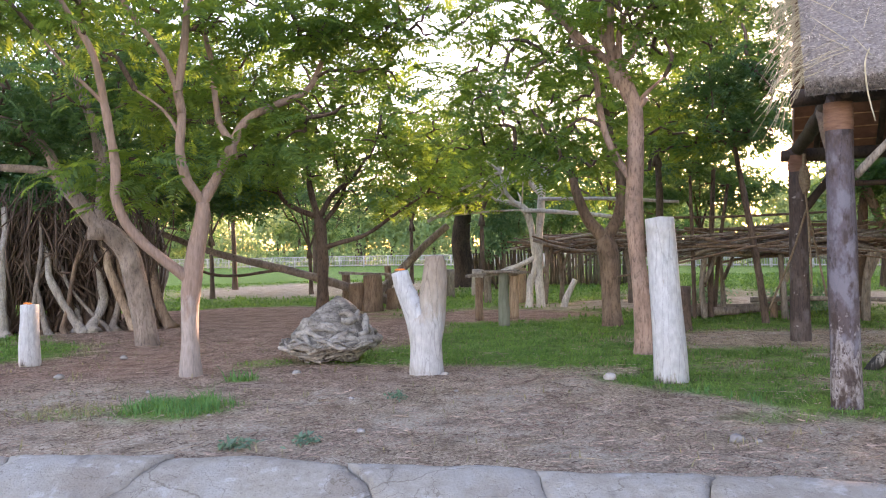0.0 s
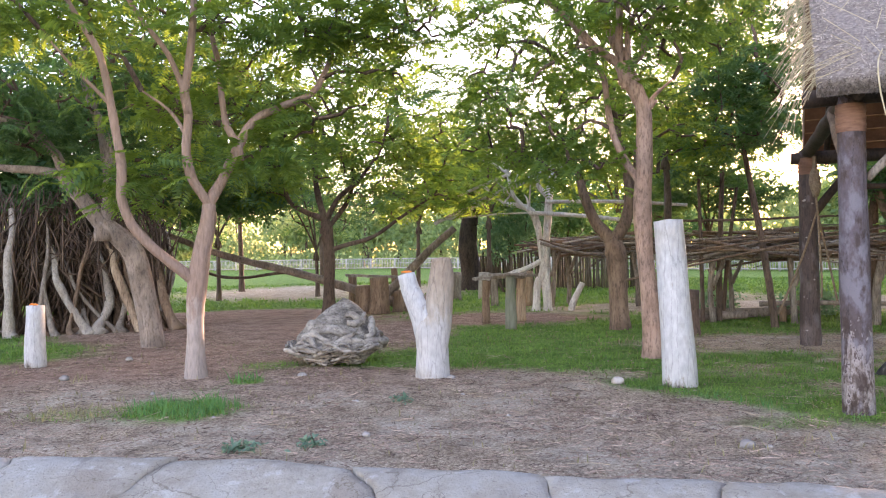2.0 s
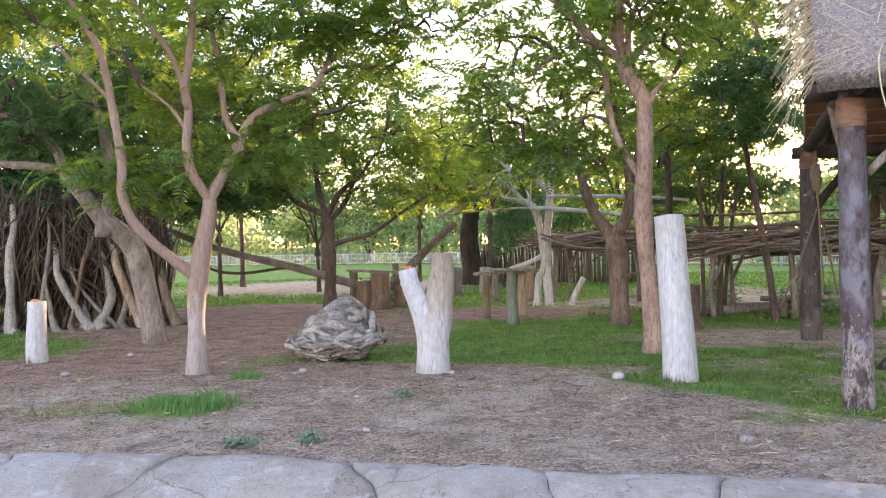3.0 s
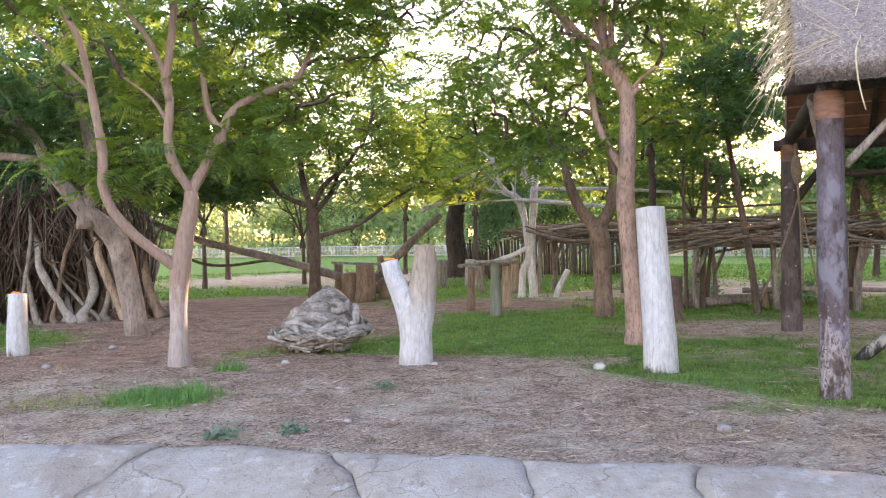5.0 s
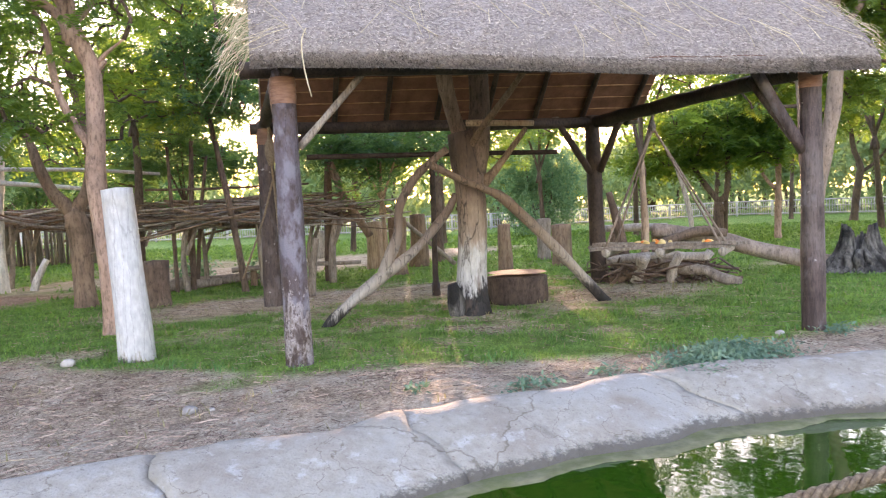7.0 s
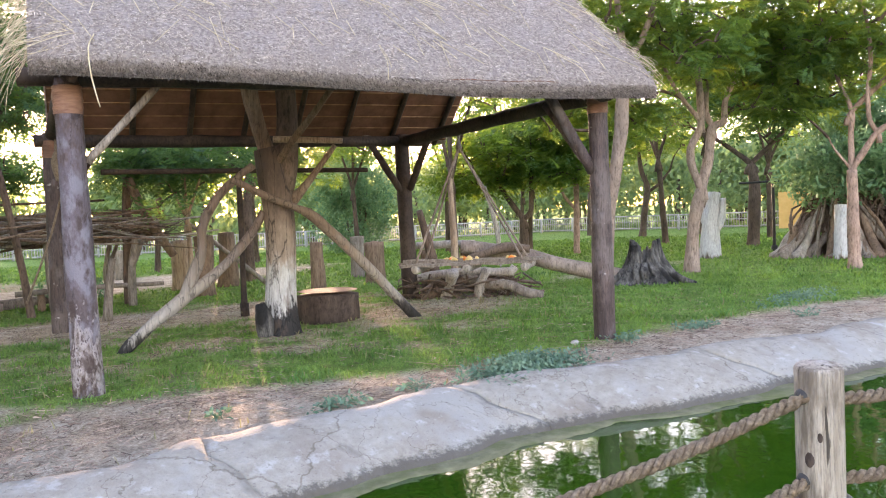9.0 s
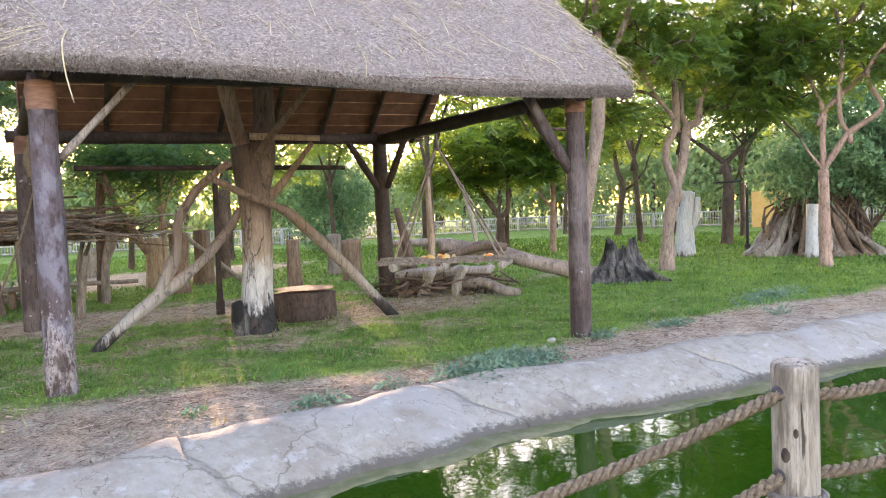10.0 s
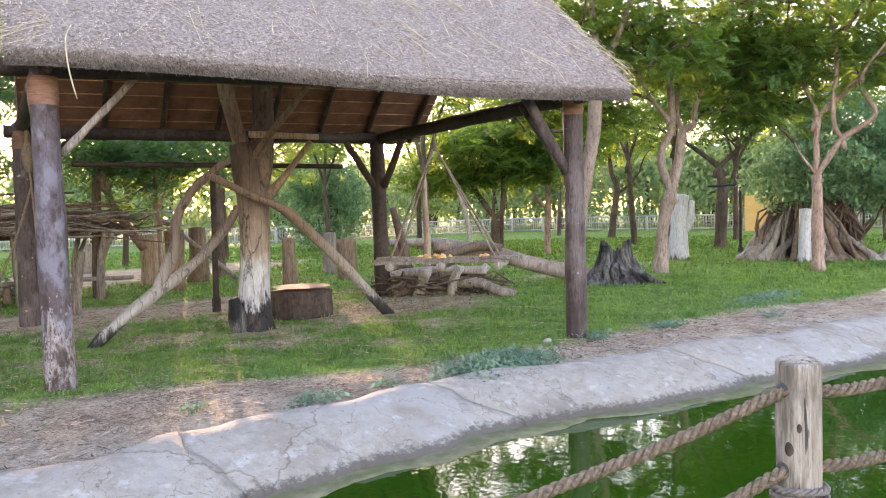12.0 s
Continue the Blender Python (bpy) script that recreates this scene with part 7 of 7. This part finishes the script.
build_swing()
SW = Matrix.Translation((11.75, 9.9, 0)) @ Matrix.Rotation(radians(-58.6), 4, "Z")
_r = np.random.default_rng(89)
for k in range(13):
    s = Shape()
    tube(s, [(-.06, 0, 0, .02), (0, .01, .015, .035), (.07, -.01, 0, .02)], 7, .03, .12, _r)
    ob = part("food_scrap", s, BREAD if k % 4 else CARROT)
    ob.matrix_world = SW @ pose(_r.uniform(-.5, .9), _r.uniform(-.35, .35), .93, 0, 0, _r.uniform(0, 180))
    tagged(ob, "yellowish piece of food on the platform", "food", "food scraps")

for k, (L, m) in enumerate([
        ([(12.4, 11.9, .02, .10), (12.9, 11.6, .3, .12), (13.3, 11.2, .45, .10), (13.7, 10.7, .5, .05)], BROWN_WOOD),
        ([(13.0, 11.9, .5, .09), (13.2, 11.3, .42, .12), (13.3, 10.8, .28, .11), (13.55, 10.4, .25, .10), (13.55, 10.0, .1, .10), (13.7, 9.7, .04, .07)], GREY_WOOD),
        ([(13.2, 11.0, .0, .11), (13.15, 10.9, .3, .10), (13.2, 10.75, .62, .10)], PALE_WOOD),
        ([(12.5, 12.1, .45, .08), (13.1, 11.3, .55, .09), (13.8, 10.5, .5, .08)], PALE_WOOD),
        ([(12.7, 11.5, .0, .12), (12.75, 11.4, .3, .10), (12.65, 11.2, .55, .12)], PALE_WOOD),
        ([(13.6, 12.6, .1, .13), (13.9, 11.8, .22, .15), (14.3, 11.0, .22, .12)], BARK_DARK),
        ([(12.9, 12.4, .05, .08), (13.4, 12.0, .35, .09), (14.0, 11.7, .6, .06)], BROWN_WOOD),
        ([(13.9, 10.9, -.03, .10), (13.85, 10.8, .3, .08), (13.95, 10.6, .6, .09)], PALE_WOOD),
        ([(14.2, 12.2, .7, .07), (14.9, 11.6, .95, .12), (15.3, 11.2, .9, .09)], BARK_DARK)]):
    log_thing("driftwood_piece", L, m, "twisted driftwood piece beneath the hanging platform", "driftwood", "driftwood under the platform", seed=110 + k, rough=.13, step=.08)
s = Shape()
for k in range(120):
    p = np.array([_r.uniform(12.3, 14.2), 0, _r.uniform(.02, .4)])
    p[1] = 11.3 - (p[0] - 13.2) * .75 + _r.normal(0, .28)
    a, L = _r.uniform(0, 6.28), _r.uniform(.15, .5)
    d = np.array([L * math.cos(a), L * math.sin(a), _r.normal(0, .1)])
    rr = _r.uniform(.008, .035)
    tube(s, [(*(p - d), rr), (*(p + _r.normal(0, .05, 3)), rr), (*(p + d), rr * .5)], 5, .2, .1, _r)
ob = part("brushwood", s, BARK_DARK)
tagged(ob, "dark brushwood piled beneath the hanging platform", "brushwood", "", "stuff")
log_thing("big_fallen_log", [(14.5, 12.6, 1.0, .15), (15.4, 11.7, .78, .18), (16.2, 10.7, .42, .18), (17.0, 9.6, .12, .17)], BARK_MID, "large weathered log lying aslant on the lawn", "log", seed=118, sides=20, origin=(17.0, 9.6, 0))
log_thing("bare_sapling", [(13.8, 12.75, -.05, .14), (13.7, 12.8, .8, .12), (13.5, 12.95, 1.9, .07)], BARK_DARK, "dark dead stem standing behind the platform", "dead tree", "bare saplings", seed=119)
log_thing("bare_sapling", [(14.1, 12.55, -.05, .10), (14.15, 12.5, .9, .085), (14.2, 12.6, 2.6, .06)], TAN_WOOD, "bare brown stem standing behind the platform", "dead tree", "bare saplings", seed=120)
log_thing("resting_log", [(14.0, 13.6, 1.05, .09), (14.4, 13.1, 1.06, .095), (14.9, 12.5, 1.05, .09)], PALE_WOOD, "pale peeled log laid on stumps behind the platform", "log", seed=133)
for k, (x, y) in enumerate([(14.15, 13.45), (14.75, 12.7)]):
    log_thing("stump", [(x, y, -.05, .13), (x, y, .5, .12), (x, y, .95, .12)], BROWN_WOOD, "short log carrying a resting log", "stump", seed=134 + k)
log_thing("pale_pole", [(20.5, 16.3, -.05, .08), (20.4, 16.3, 1.2, .08), (20.1, 16.5, 2.6, .06)], PALE_WOOD, "pale bare pole standing on the lawn", "pole", seed=121)


def build_black_stump():
    rng = np.random.default_rng(122)
    e = root("charred_stump", pose(17.02, 9.2, 0, 0, 0, -62), "hollow blackened tree stump with spreading roots", "stump")
    na, nz = 72, 18
    V, F = [], []

    def crest(a):
        """Height of the broken rim: two tall shoulders, a deep notch towards the pond."""
        notch = math.exp(-((a - 1.5 * math.pi) / .42) ** 2)
        back = math.exp(-((a - .5 * math.pi) / .7) ** 2)
        return .95 - .50 * notch - .20 * back + .06 * math.sin(9 * a + 1) + .035 * math.sin(23 * a) + .02 * math.sin(41 * a + 2)
    for t in np.linspace(0, 1, nz):
        for j in range(na):
            a = 2 * math.pi * j / na
            rad = .29 + .42 * (1 - t) ** 2.2
            w = 1 + .14 * math.sin(5 * a + 1) * (1.15 - .6 * t) + .06 * math.sin(13 * a + 3 * t) + .035 * math.sin(29 * a)
            V.append((1.12 * rad * w * math.cos(a), .8 * rad * w * math.sin(a), t * crest(a) - .03 * (1 - t)))
    for shrink, drop in ((.76, .02), (.66, .28)):
        for j in range(na):
            p = V[(nz - 1) * na + j]
            V.append((p[0] * shrink, p[1] * shrink, max(.12, p[2] - drop)))
    for i in range(nz + 1):
        for j in range(na):
            k = (j + 1) % na
            F.append((i * na + j, i * na + k, (i + 1) * na + k, (i + 1) * na + j))
    V.append((0, 0, .1))
    F += [((nz + 1) * na + j, (nz + 1) * na + (j + 1) % na, len(V) - 1) for j in range(na)]
    part("shell", Shape().add(V, F), CHAR_WOOD, e)
    for k, (x, z, lean) in enumerate([(-.16, .62, .03), (-.05, .5, -.02), (.05, .66, .05), (.15, .55, -.04), (.0, .38, .06), (-.22, .44, -.03)]):
        s = Shape()
        tube(s, [(x, -.20, -.02, .05), (x + lean * .5, -.17, z * .5, .035), (x + lean, -.12, z, .012)], 7, .08, .14, rng, flat=.6)
        part("wood_sliver", s, GREY_WOOD if k % 2 else CHAR_WOOD, e, "pale upright splinter inside the hollow" if k % 2 else "")
    for k, (a, L, r0) in enumerate([(3.3, 1.0, .12), (3.75, .8, .10), (4.2, .72, .09), (4.7, .66, .10), (5.15, .75, .09), (5.6, .9, .11), (6.1, 1.12, .12), (.6, .9, .10), (1.6, .8, .1), (2.5, .95, .11)]):
        s = Shape()
        tube(s, [(.28 * math.cos(a), .24 * math.sin(a), .46, r0 * .7), (.44 * math.cos(a), .36 * math.sin(a), .26, r0), (.66 * L * math.cos(a + .08), .56 * L * math.sin(a + .08), .10, r0 * .75), (L * math.cos(a), .85 * L * math.sin(a), -.01, r0 * .35)], 10, .06, .14, rng, flute=.12)
        part("root", s, CHAR_WOOD, e)


build_black_stump()


def build_hanging_rope():
    e = root("hanging_rope", pose(5.85, 13.75, 0), "knotted rope hanging from the pavilion beam", "rope")
    rng = np.random.default_rng(130)
    for k, L in enumerate([[(0, 0, 3.3), (-.02, -.02, 3.0), (-.01, 0, 2.75)], [(-.01, 0, 2.8), (.03, -.02, 2.3), (.06, -.05, 1.3), (.06, -.03, .9)], [(.02, 0, 2.35), (-.15, .2, 1.6), (-.45, .5, .6)], [(.04, 0, 2.3), (.2, .02, 1.6), (.36, .05, .85)]]):
        s = Shape()
        tube(s, [(*p, .03 if k == 0 else .018) for p in L], 6, .1, .05, rng)
        part("strand", s, ROPE, e)
    s = Shape()
    tube(s, [(0, 0, 2.62, .05), (0, 0, 2.78, .085), (0, 0, 3.0, .07), (0, 0, 3.1, .04)], 9, .04, .12, rng)
    part("knot", s, ROPE, e)


build_hanging_rope()


# ---- rope rail by the pond ----
def rope_strands(shape, line, r, rng, pitch=.078):
    """Three twisted strands along a smooth line."""
    s = spline(line, .012)
    d = np.concatenate([[0], np.cumsum(np.linalg.norm(np.diff(s, axis=0), axis=1))])
    tan = np.gradient(s, axis=0)
    tan /= np.linalg.norm(tan, axis=1)[:, None]
    a = np.cross(tan, np.array([0, 0, 1.0]))
    a /= np.linalg.norm(a, axis=1)[:, None]
    b = np.cross(tan, a)
    for k in range(3):
        ph = -2 * np.pi * d / pitch + k * 2 * np.pi / 3
        p = s + .56 * r * (np.cos(ph)[:, None] * a + np.sin(ph)[:, None] * b)
        tube(shape, np.concatenate([p, np.full((len(p), 1), r * .50)], 1), 6, .012, .04, rng)


def build_rope_rail():
    rng = np.random.default_rng(140)
    e = root("rope_rail", pose(2.394, .680, 0), "weathered wooden post with thick twisted ropes by the pond", "rope fence")
    R = .054
    na = 40
    V, F = [], []
    zs = np.concatenate([np.linspace(-.9, 1.0, 20), np.linspace(1.02, 1.398, 30), [1.405]])
    for i, z in enumerate(zs):
        for j in range(na):
            a = 2 * math.pi * j / na
            w = 1 + .02 * math.sin(2 * a + 2 * z) + .012 * math.sin(5 * a + 3 * z)
            crack = -.10 * math.exp(-((a - 4.35 - .12 * math.sin(7 * z)) / .07) ** 2) * (1 if 1.15 < z < 1.4 else .3) - .05 * math.exp(-((a - 3.75 - .05 * math.sin(11 * z)) / .05) ** 2)
            q = R * (w + crack) * (.93 if i == len(zs) - 1 else 1)
            V.append((q * math.cos(a), q * math.sin(a), z + .004 * math.sin(a + 1)))
    for i in range(len(zs) - 1):
        for j in range(na):
            k = (j + 1) % na
            F.append((i * na + j, i * na + k, (i + 1) * na + k, (i + 1) * na + j))
    V.append((0, 0, 1.409))
    F += [((len(zs) - 1) * na + j, (len(zs) - 1) * na + (j + 1) % na, len(V) - 1) for j in range(na)]
    post = part("post", Shape().add(V, F), RAIL_POST, e, "grey cracked wooden post")
    # near-black balls stand in for the shade inside the two rope holes
    for z in (1.335, 1.135):
        c = bmesh.new()
        bmesh.ops.create_uvsphere(c, u_segments=14, v_segments=8, radius=.021)
        me = bpy.data.meshes.new("rope_hole_shade")
        c.to_mesh(me)
        c.free()
        h = part("rope_hole_shade", me, METAL_AND_HOLE_DARK, post)
        h.location = (-.040, .022, z)
    for dx, dy, z, size in ((-.053, .006, 1.19, .016), (-.0515, -.0155, 1.245, .010)):
        c = bmesh.new()
        bmesh.ops.create_uvsphere(c, u_segments=12, v_segments=8, radius=size)
        for v in c.verts:
            v.co = (v.co.x * .25, v.co.y * .75, v.co.z * 1.2)
        me = bpy.data.meshes.new("knot")
        c.to_mesh(me)
        c.free()
        part("knot", me, SAWN_BARK, post, "dark knot in the wood").location = (dx, dy, z)
    r = .0165
    rope = [[(-.03, .015, 1.335), (-.07, .035, 1.325), (-.26, .22, 1.22), (-.51, .46, 1.105), (-.9, .75, .97), (-1.6, .9, .86), (-2.4, .85, .95), (-3.0, .70, 1.2)],
            [(-.03, .015, 1.135), (-.08, .04, 1.12), (-.18, .13, 1.06), (-.5, .42, .9), (-1.1, .75, .72), (-1.8, .85, .66), (-2.5, .8, .8), (-3.0, .70, 1.0)],
            [(.03, -.02, 1.325), (.10, -.08, 1.32), (.25, -.2, 1.335), (.6, -.55, 1.36), (1.4, -1.3, 1.42)],
            [(.03, -.02, 1.13), (.10, -.08, 1.13), (.25, -.2, 1.145), (.6, -.55, 1.17), (1.4, -1.3, 1.24)]]
    for L in rope:
        s = Shape()
        rope_strands(s, L, r, rng)
        part("rope", s, ROPE, e)
    for k in range(5):
        s = Shape()
        rope_strands(s, [((R + .008) * math.cos(a), (R + .008) * math.sin(a), 1.085 - .021 * k + .003 * math.sin(2 * a + k)) for a in np.linspace(0, 2 * math.pi, 17)], .0105, rng, .055)
        part("rope_wrap", s, ROPE_DARK, e, "dark rope wound round the post")
    for (x, y) in ((-3.0, .70), (1.4, -1.3)):
        s = Shape()
        tube(s, [(x, y, -.9, .068), (x, y, .4, .066), (x, y, 1.36, .065)], 16, .2, .02, rng)
        part("end_post", s, RAIL_POST, e)


RAIL_POST = mat("grey_cracked_post", (.24, .195, .15), (.42, .365, .30), 12, .8, .9, (3, 3, .22), (.13, .10, .075), 8, .5, dist=.008, crack=.45)
blotch(RAIL_POST, (.13, .10, .075), 16.0, .50, .60, .8, (1, 1, .22), shift=2.0)
blotch(RAIL_POST, (.03, .024, .018), 30.0, .60, .64, .9, (1.3, 1.3, .10), shift=4.0)
blotch(RAIL_POST, (.47, .43, .375), 14.0, .56, .66, .6, (1, 1, .2), shift=5.0)
build_rope_rail()


# ---- stones, weeds and litter ----
def stone(x, y, r, seed, flat=.6):
    rng = np.random.default_rng(seed)
    c = bmesh.new()
    bmesh.ops.create_icosphere(c, subdivisions=2, radius=r)
    for v in c.verts:
        k = noise.noise(v.co * (1.3 / r) + Vector((seed, 0, 0)))
        v.co *= 1 + .35 * k
        v.co.z *= flat
    me = bpy.data.meshes.new("stone")
    c.to_mesh(me)
    c.free()
    me.shade_smooth()
    ob = part("stone", me, STONE)
    ob.location = (x, y, r * flat * .55)
    tagged(ob, "small pale stone lying on the mulch", "stone", "stones on the ground")


for k, (x, y, r) in enumerate([(-6.15, 11.96, .075), (-2.57, 11.93, .07), (-1.5, 9.8, .045), (-6.02, 14.03, .07), (-1.18, 8.06, .045), (9.28, 6.0, .06), (2.37, 7.41, .075), (2.55, 7.35, .035), (-.35, 11.5, .06), (1.9, 10.9, .10), (-3.0, 9.0, .03), (.3, 8.9, .025), (-4.3, 10.6, .035), (17.5, 3.7, .06), (-.2, 10.2, .03)]):
    stone(x, y, r, 300 + k)


def build_weeds():
    rng = np.random.default_rng(150)
    P = []
    for x, y, rx, ry, n in [(7.6, 5.52, .80, .42, 3000), (8.0, 5.9, .5, .22, 300), (5.25, 5.98, .3, .14, 170), (4.32, 6.62, .10, .08, 60), (15.2, 5.2, 1.3, .4, 900), (11.3, 5.15, .3, .16, 130), (13.1, 4.3, .3, .16, 90), (-2.29, 7.5, .22, .07, 110), (-1.66, 7.65, .12, .09, 70), (9.9, 5.6, .3, .2, 160), (6.2, 5.9, .2, .1, 70), (-.95, 9.75, .16, .1, 60), (11.2, 5.3, .4, .15, 140)]:
        q = rng.normal(0, .5, (n, 2))
        P.append(np.stack([x + q[:, 0] * rx, y + q[:, 1] * ry, rng.uniform(.01, .08, n)], 1))
    P = np.vstack(P)
    V = scatter(LEAFLET, P, rot(len(P), rng, .6), rng.uniform(.035, .09, len(P)))
    ob = part("weeds", Shape().many("weeds", V, [(0, 1, 2, 3)]), HERB)
    tagged(ob, "low bluish-green weeds along the pond bank", "weeds", "", "stuff")


build_weeds()


def blade_field(name, n, xr, yr, dist, seed, material, hmin, hmax, label, pick, width=.006):
    rng = np.random.default_rng(seed)
    x, y = rng.uniform(*xr, n), rng.uniform(*yr, n)
    d = np.hypot(x, y)
    az = np.degrees(np.arctan2(x, y))
    keep = (rng.random(n) < pick(x, y)) & (d < dist[1]) & (d > dist[0]) & (az > -34) & (az < 84)
    x, y, d = x[keep], y[keep], d[keep]
    n = len(x)
    h = rng.uniform(hmin, hmax, n) * (.72 + .5 * np.clip(waves(x, y, 1.9), -1, 1) + .35 * np.clip(waves(x, y, 7.7), -1, 1))
    w = width * (1 + .08 * np.maximum(d - 9, 0)) * rng.uniform(.7, 1.4, n)
    yaw = rng.uniform(0, 2 * np.pi, n)
    ln = rng.uniform(.2, 1.3, n)
    tpl = np.array([(-1, 0, 0), (1, 0, 0), (.75, .35, .55), (-.75, .35, .55), (0, 1, 1)], float)
    V = np.empty((n, 5, 3))
    lx, ly, lz = tpl[:, 0][None] * w[:, None], tpl[:, 1][None] * (h * ln)[:, None], tpl[:, 2][None] * h[:, None]
    V[..., 0] = lx * np.cos(yaw)[:, None] - ly * np.sin(yaw)[:, None] + x[:, None]
    V[..., 1] = lx * np.sin(yaw)[:, None] + ly * np.cos(yaw)[:, None] + y[:, None]
    V[..., 2] = lz + ground_z(x, y)[:, None] - .005
    idx = np.array([(0, 1, 2), (0, 2, 3), (3, 2, 4)])
    ob = part(name, Shape().many(name, V, idx), material)
    return tagged(ob, label, "grass", "", "stuff")


blade_field("grass", 470000, (-13, 24), (3.5, 20), (4, 21), 160, GRASS, .035, .085, "short green turf grass in uneven tufts", lambda x, y: np.clip(cover(x, y)[0] * 1.02, 0, 1) ** 2.2 * np.where(np.hypot(x, y) < 14, 1, .6) * np.clip(.72 + .6 * waves(x, y, 2.7) + .45 * waves(x, y, 6.3), .18, 1))
blade_field("far_grass", 210000, (-24, 44), (-2, 46), (20, 46), 163, GRASS, .07, .14, "short green grass of the far lawn", lambda x, y: np.clip(cover(x, y)[0], 0, 1) ** 2 * .75 * (y > bank_y(x) + .3), .009)
blade_field("long_grass", 34000, (-6, 4), (8, 15), (4, 20), 161, HERB_GRASS, .10, .22, "longer green grass tufts on the mulch", lambda x, y: np.maximum(blob(x, y, -3.5, 9.5, .62, .5), .8 * blob(x, y, -3.3, 11.5, .25, .2)))
blade_field("edge_grass", 60000, (1.5, 20), (4, 10.5), (4, 21), 164, HERB_GRASS, .06, .13, "fresh grass tufts along the lawn edge", lambda x, y: np.clip(1 - np.abs(y - np.interp(x, LAWN_X, LAWN_Y) - .25) / .35, 0, 1) * np.clip(waves(x, y, 3.1) + .1, 0, 1))
blade_field("dry_grass", 60000, (-9, 16), (5.2, 17), (4, 20), 162, GRASS_DRY, .04, .13, "dry yellowish grass blades and straw", lambda x, y: .04 + .5 * blob(x, y, -4.9, 9.3, .9, .5) + .25 * blob(x, y, 2.75, 7.3, .6, .35) + .12 * (cover(x, y)[0] > .1) * (cover(x, y)[0] < .9))


def build_mulch():
    rng = np.random.default_rng(170)
    n = 190000
    x, y = rng.uniform(-10, 16, n), rng.uniform(3.5, 19, n)
    t = cover(x, y)[0]
    dens = .35 + .65 * np.clip(waves(x, y, 1.1) + .4, 0, 1)
    keep = (y > bank_y(x) + .06) & (rng.random(n) < (1 - .9 * t) * (1 - .6 * cover(x, y)[2]) * dens * np.where(np.hypot(x, y) < 13, 1, .5))
    x, y = x[keep], y[keep]
    n = len(x)
    tpl = np.array([(-.5, -.5, 0), (-.5, .5, 0), (-.5, 0, .7), (.5, -.4, 0), (.5, .4, 0), (.5, 0, .6)])
    L, w = rng.lognormal(math.log(.05), .6, n), rng.uniform(.004, .011, n)
    tp = tpl[None] * np.stack([L, w, w], 1)[:, None, :]
    R = rot(n, rng, .12)
    V = np.einsum("nij,nkj->nki", R, tp) + np.stack([x, y, ground_z(x, y) + .004], 1)[:, None, :]
    ob = part("mulch_chips", Shape().many("mulch_chips", V, [(0, 2, 5, 3), (1, 4, 5, 2)]), CHIPS)
    tagged(ob, "scattered brown bark chips and twigs", "mulch", "", "stuff")
    s = Shape()
    for k in range(900):
        px, py = rng.uniform(-9, 14), rng.uniform(5.5, 16)
        if py < bank_y(px) + .1 or (cover(np.array([px]), np.array([py]))[0][0] > .5 and k % 3):
            continue
        a, q = rng.uniform(0, 6.28), rng.uniform(.12, .5)
        if px > 1.5 and py < 8.5:
            q *= 1.4
        b = a + rng.normal(0, .4)
        tube(s, [(px, py, .012, .0032), (px + q * .5 * math.cos(a), py + q * .5 * math.sin(a), .022, .0032), (px + q * .5 * (math.cos(a) + math.cos(b)), py + q * .5 * (math.sin(a) + math.sin(b)), .012, .002)], 3, .15, 0, rng, caps=False)
    ob = part("fallen_twigs", s, TWIG)
    tagged(ob, "thin dry twigs and straws lying about", "twigs", "", "stuff")


build_mulch()
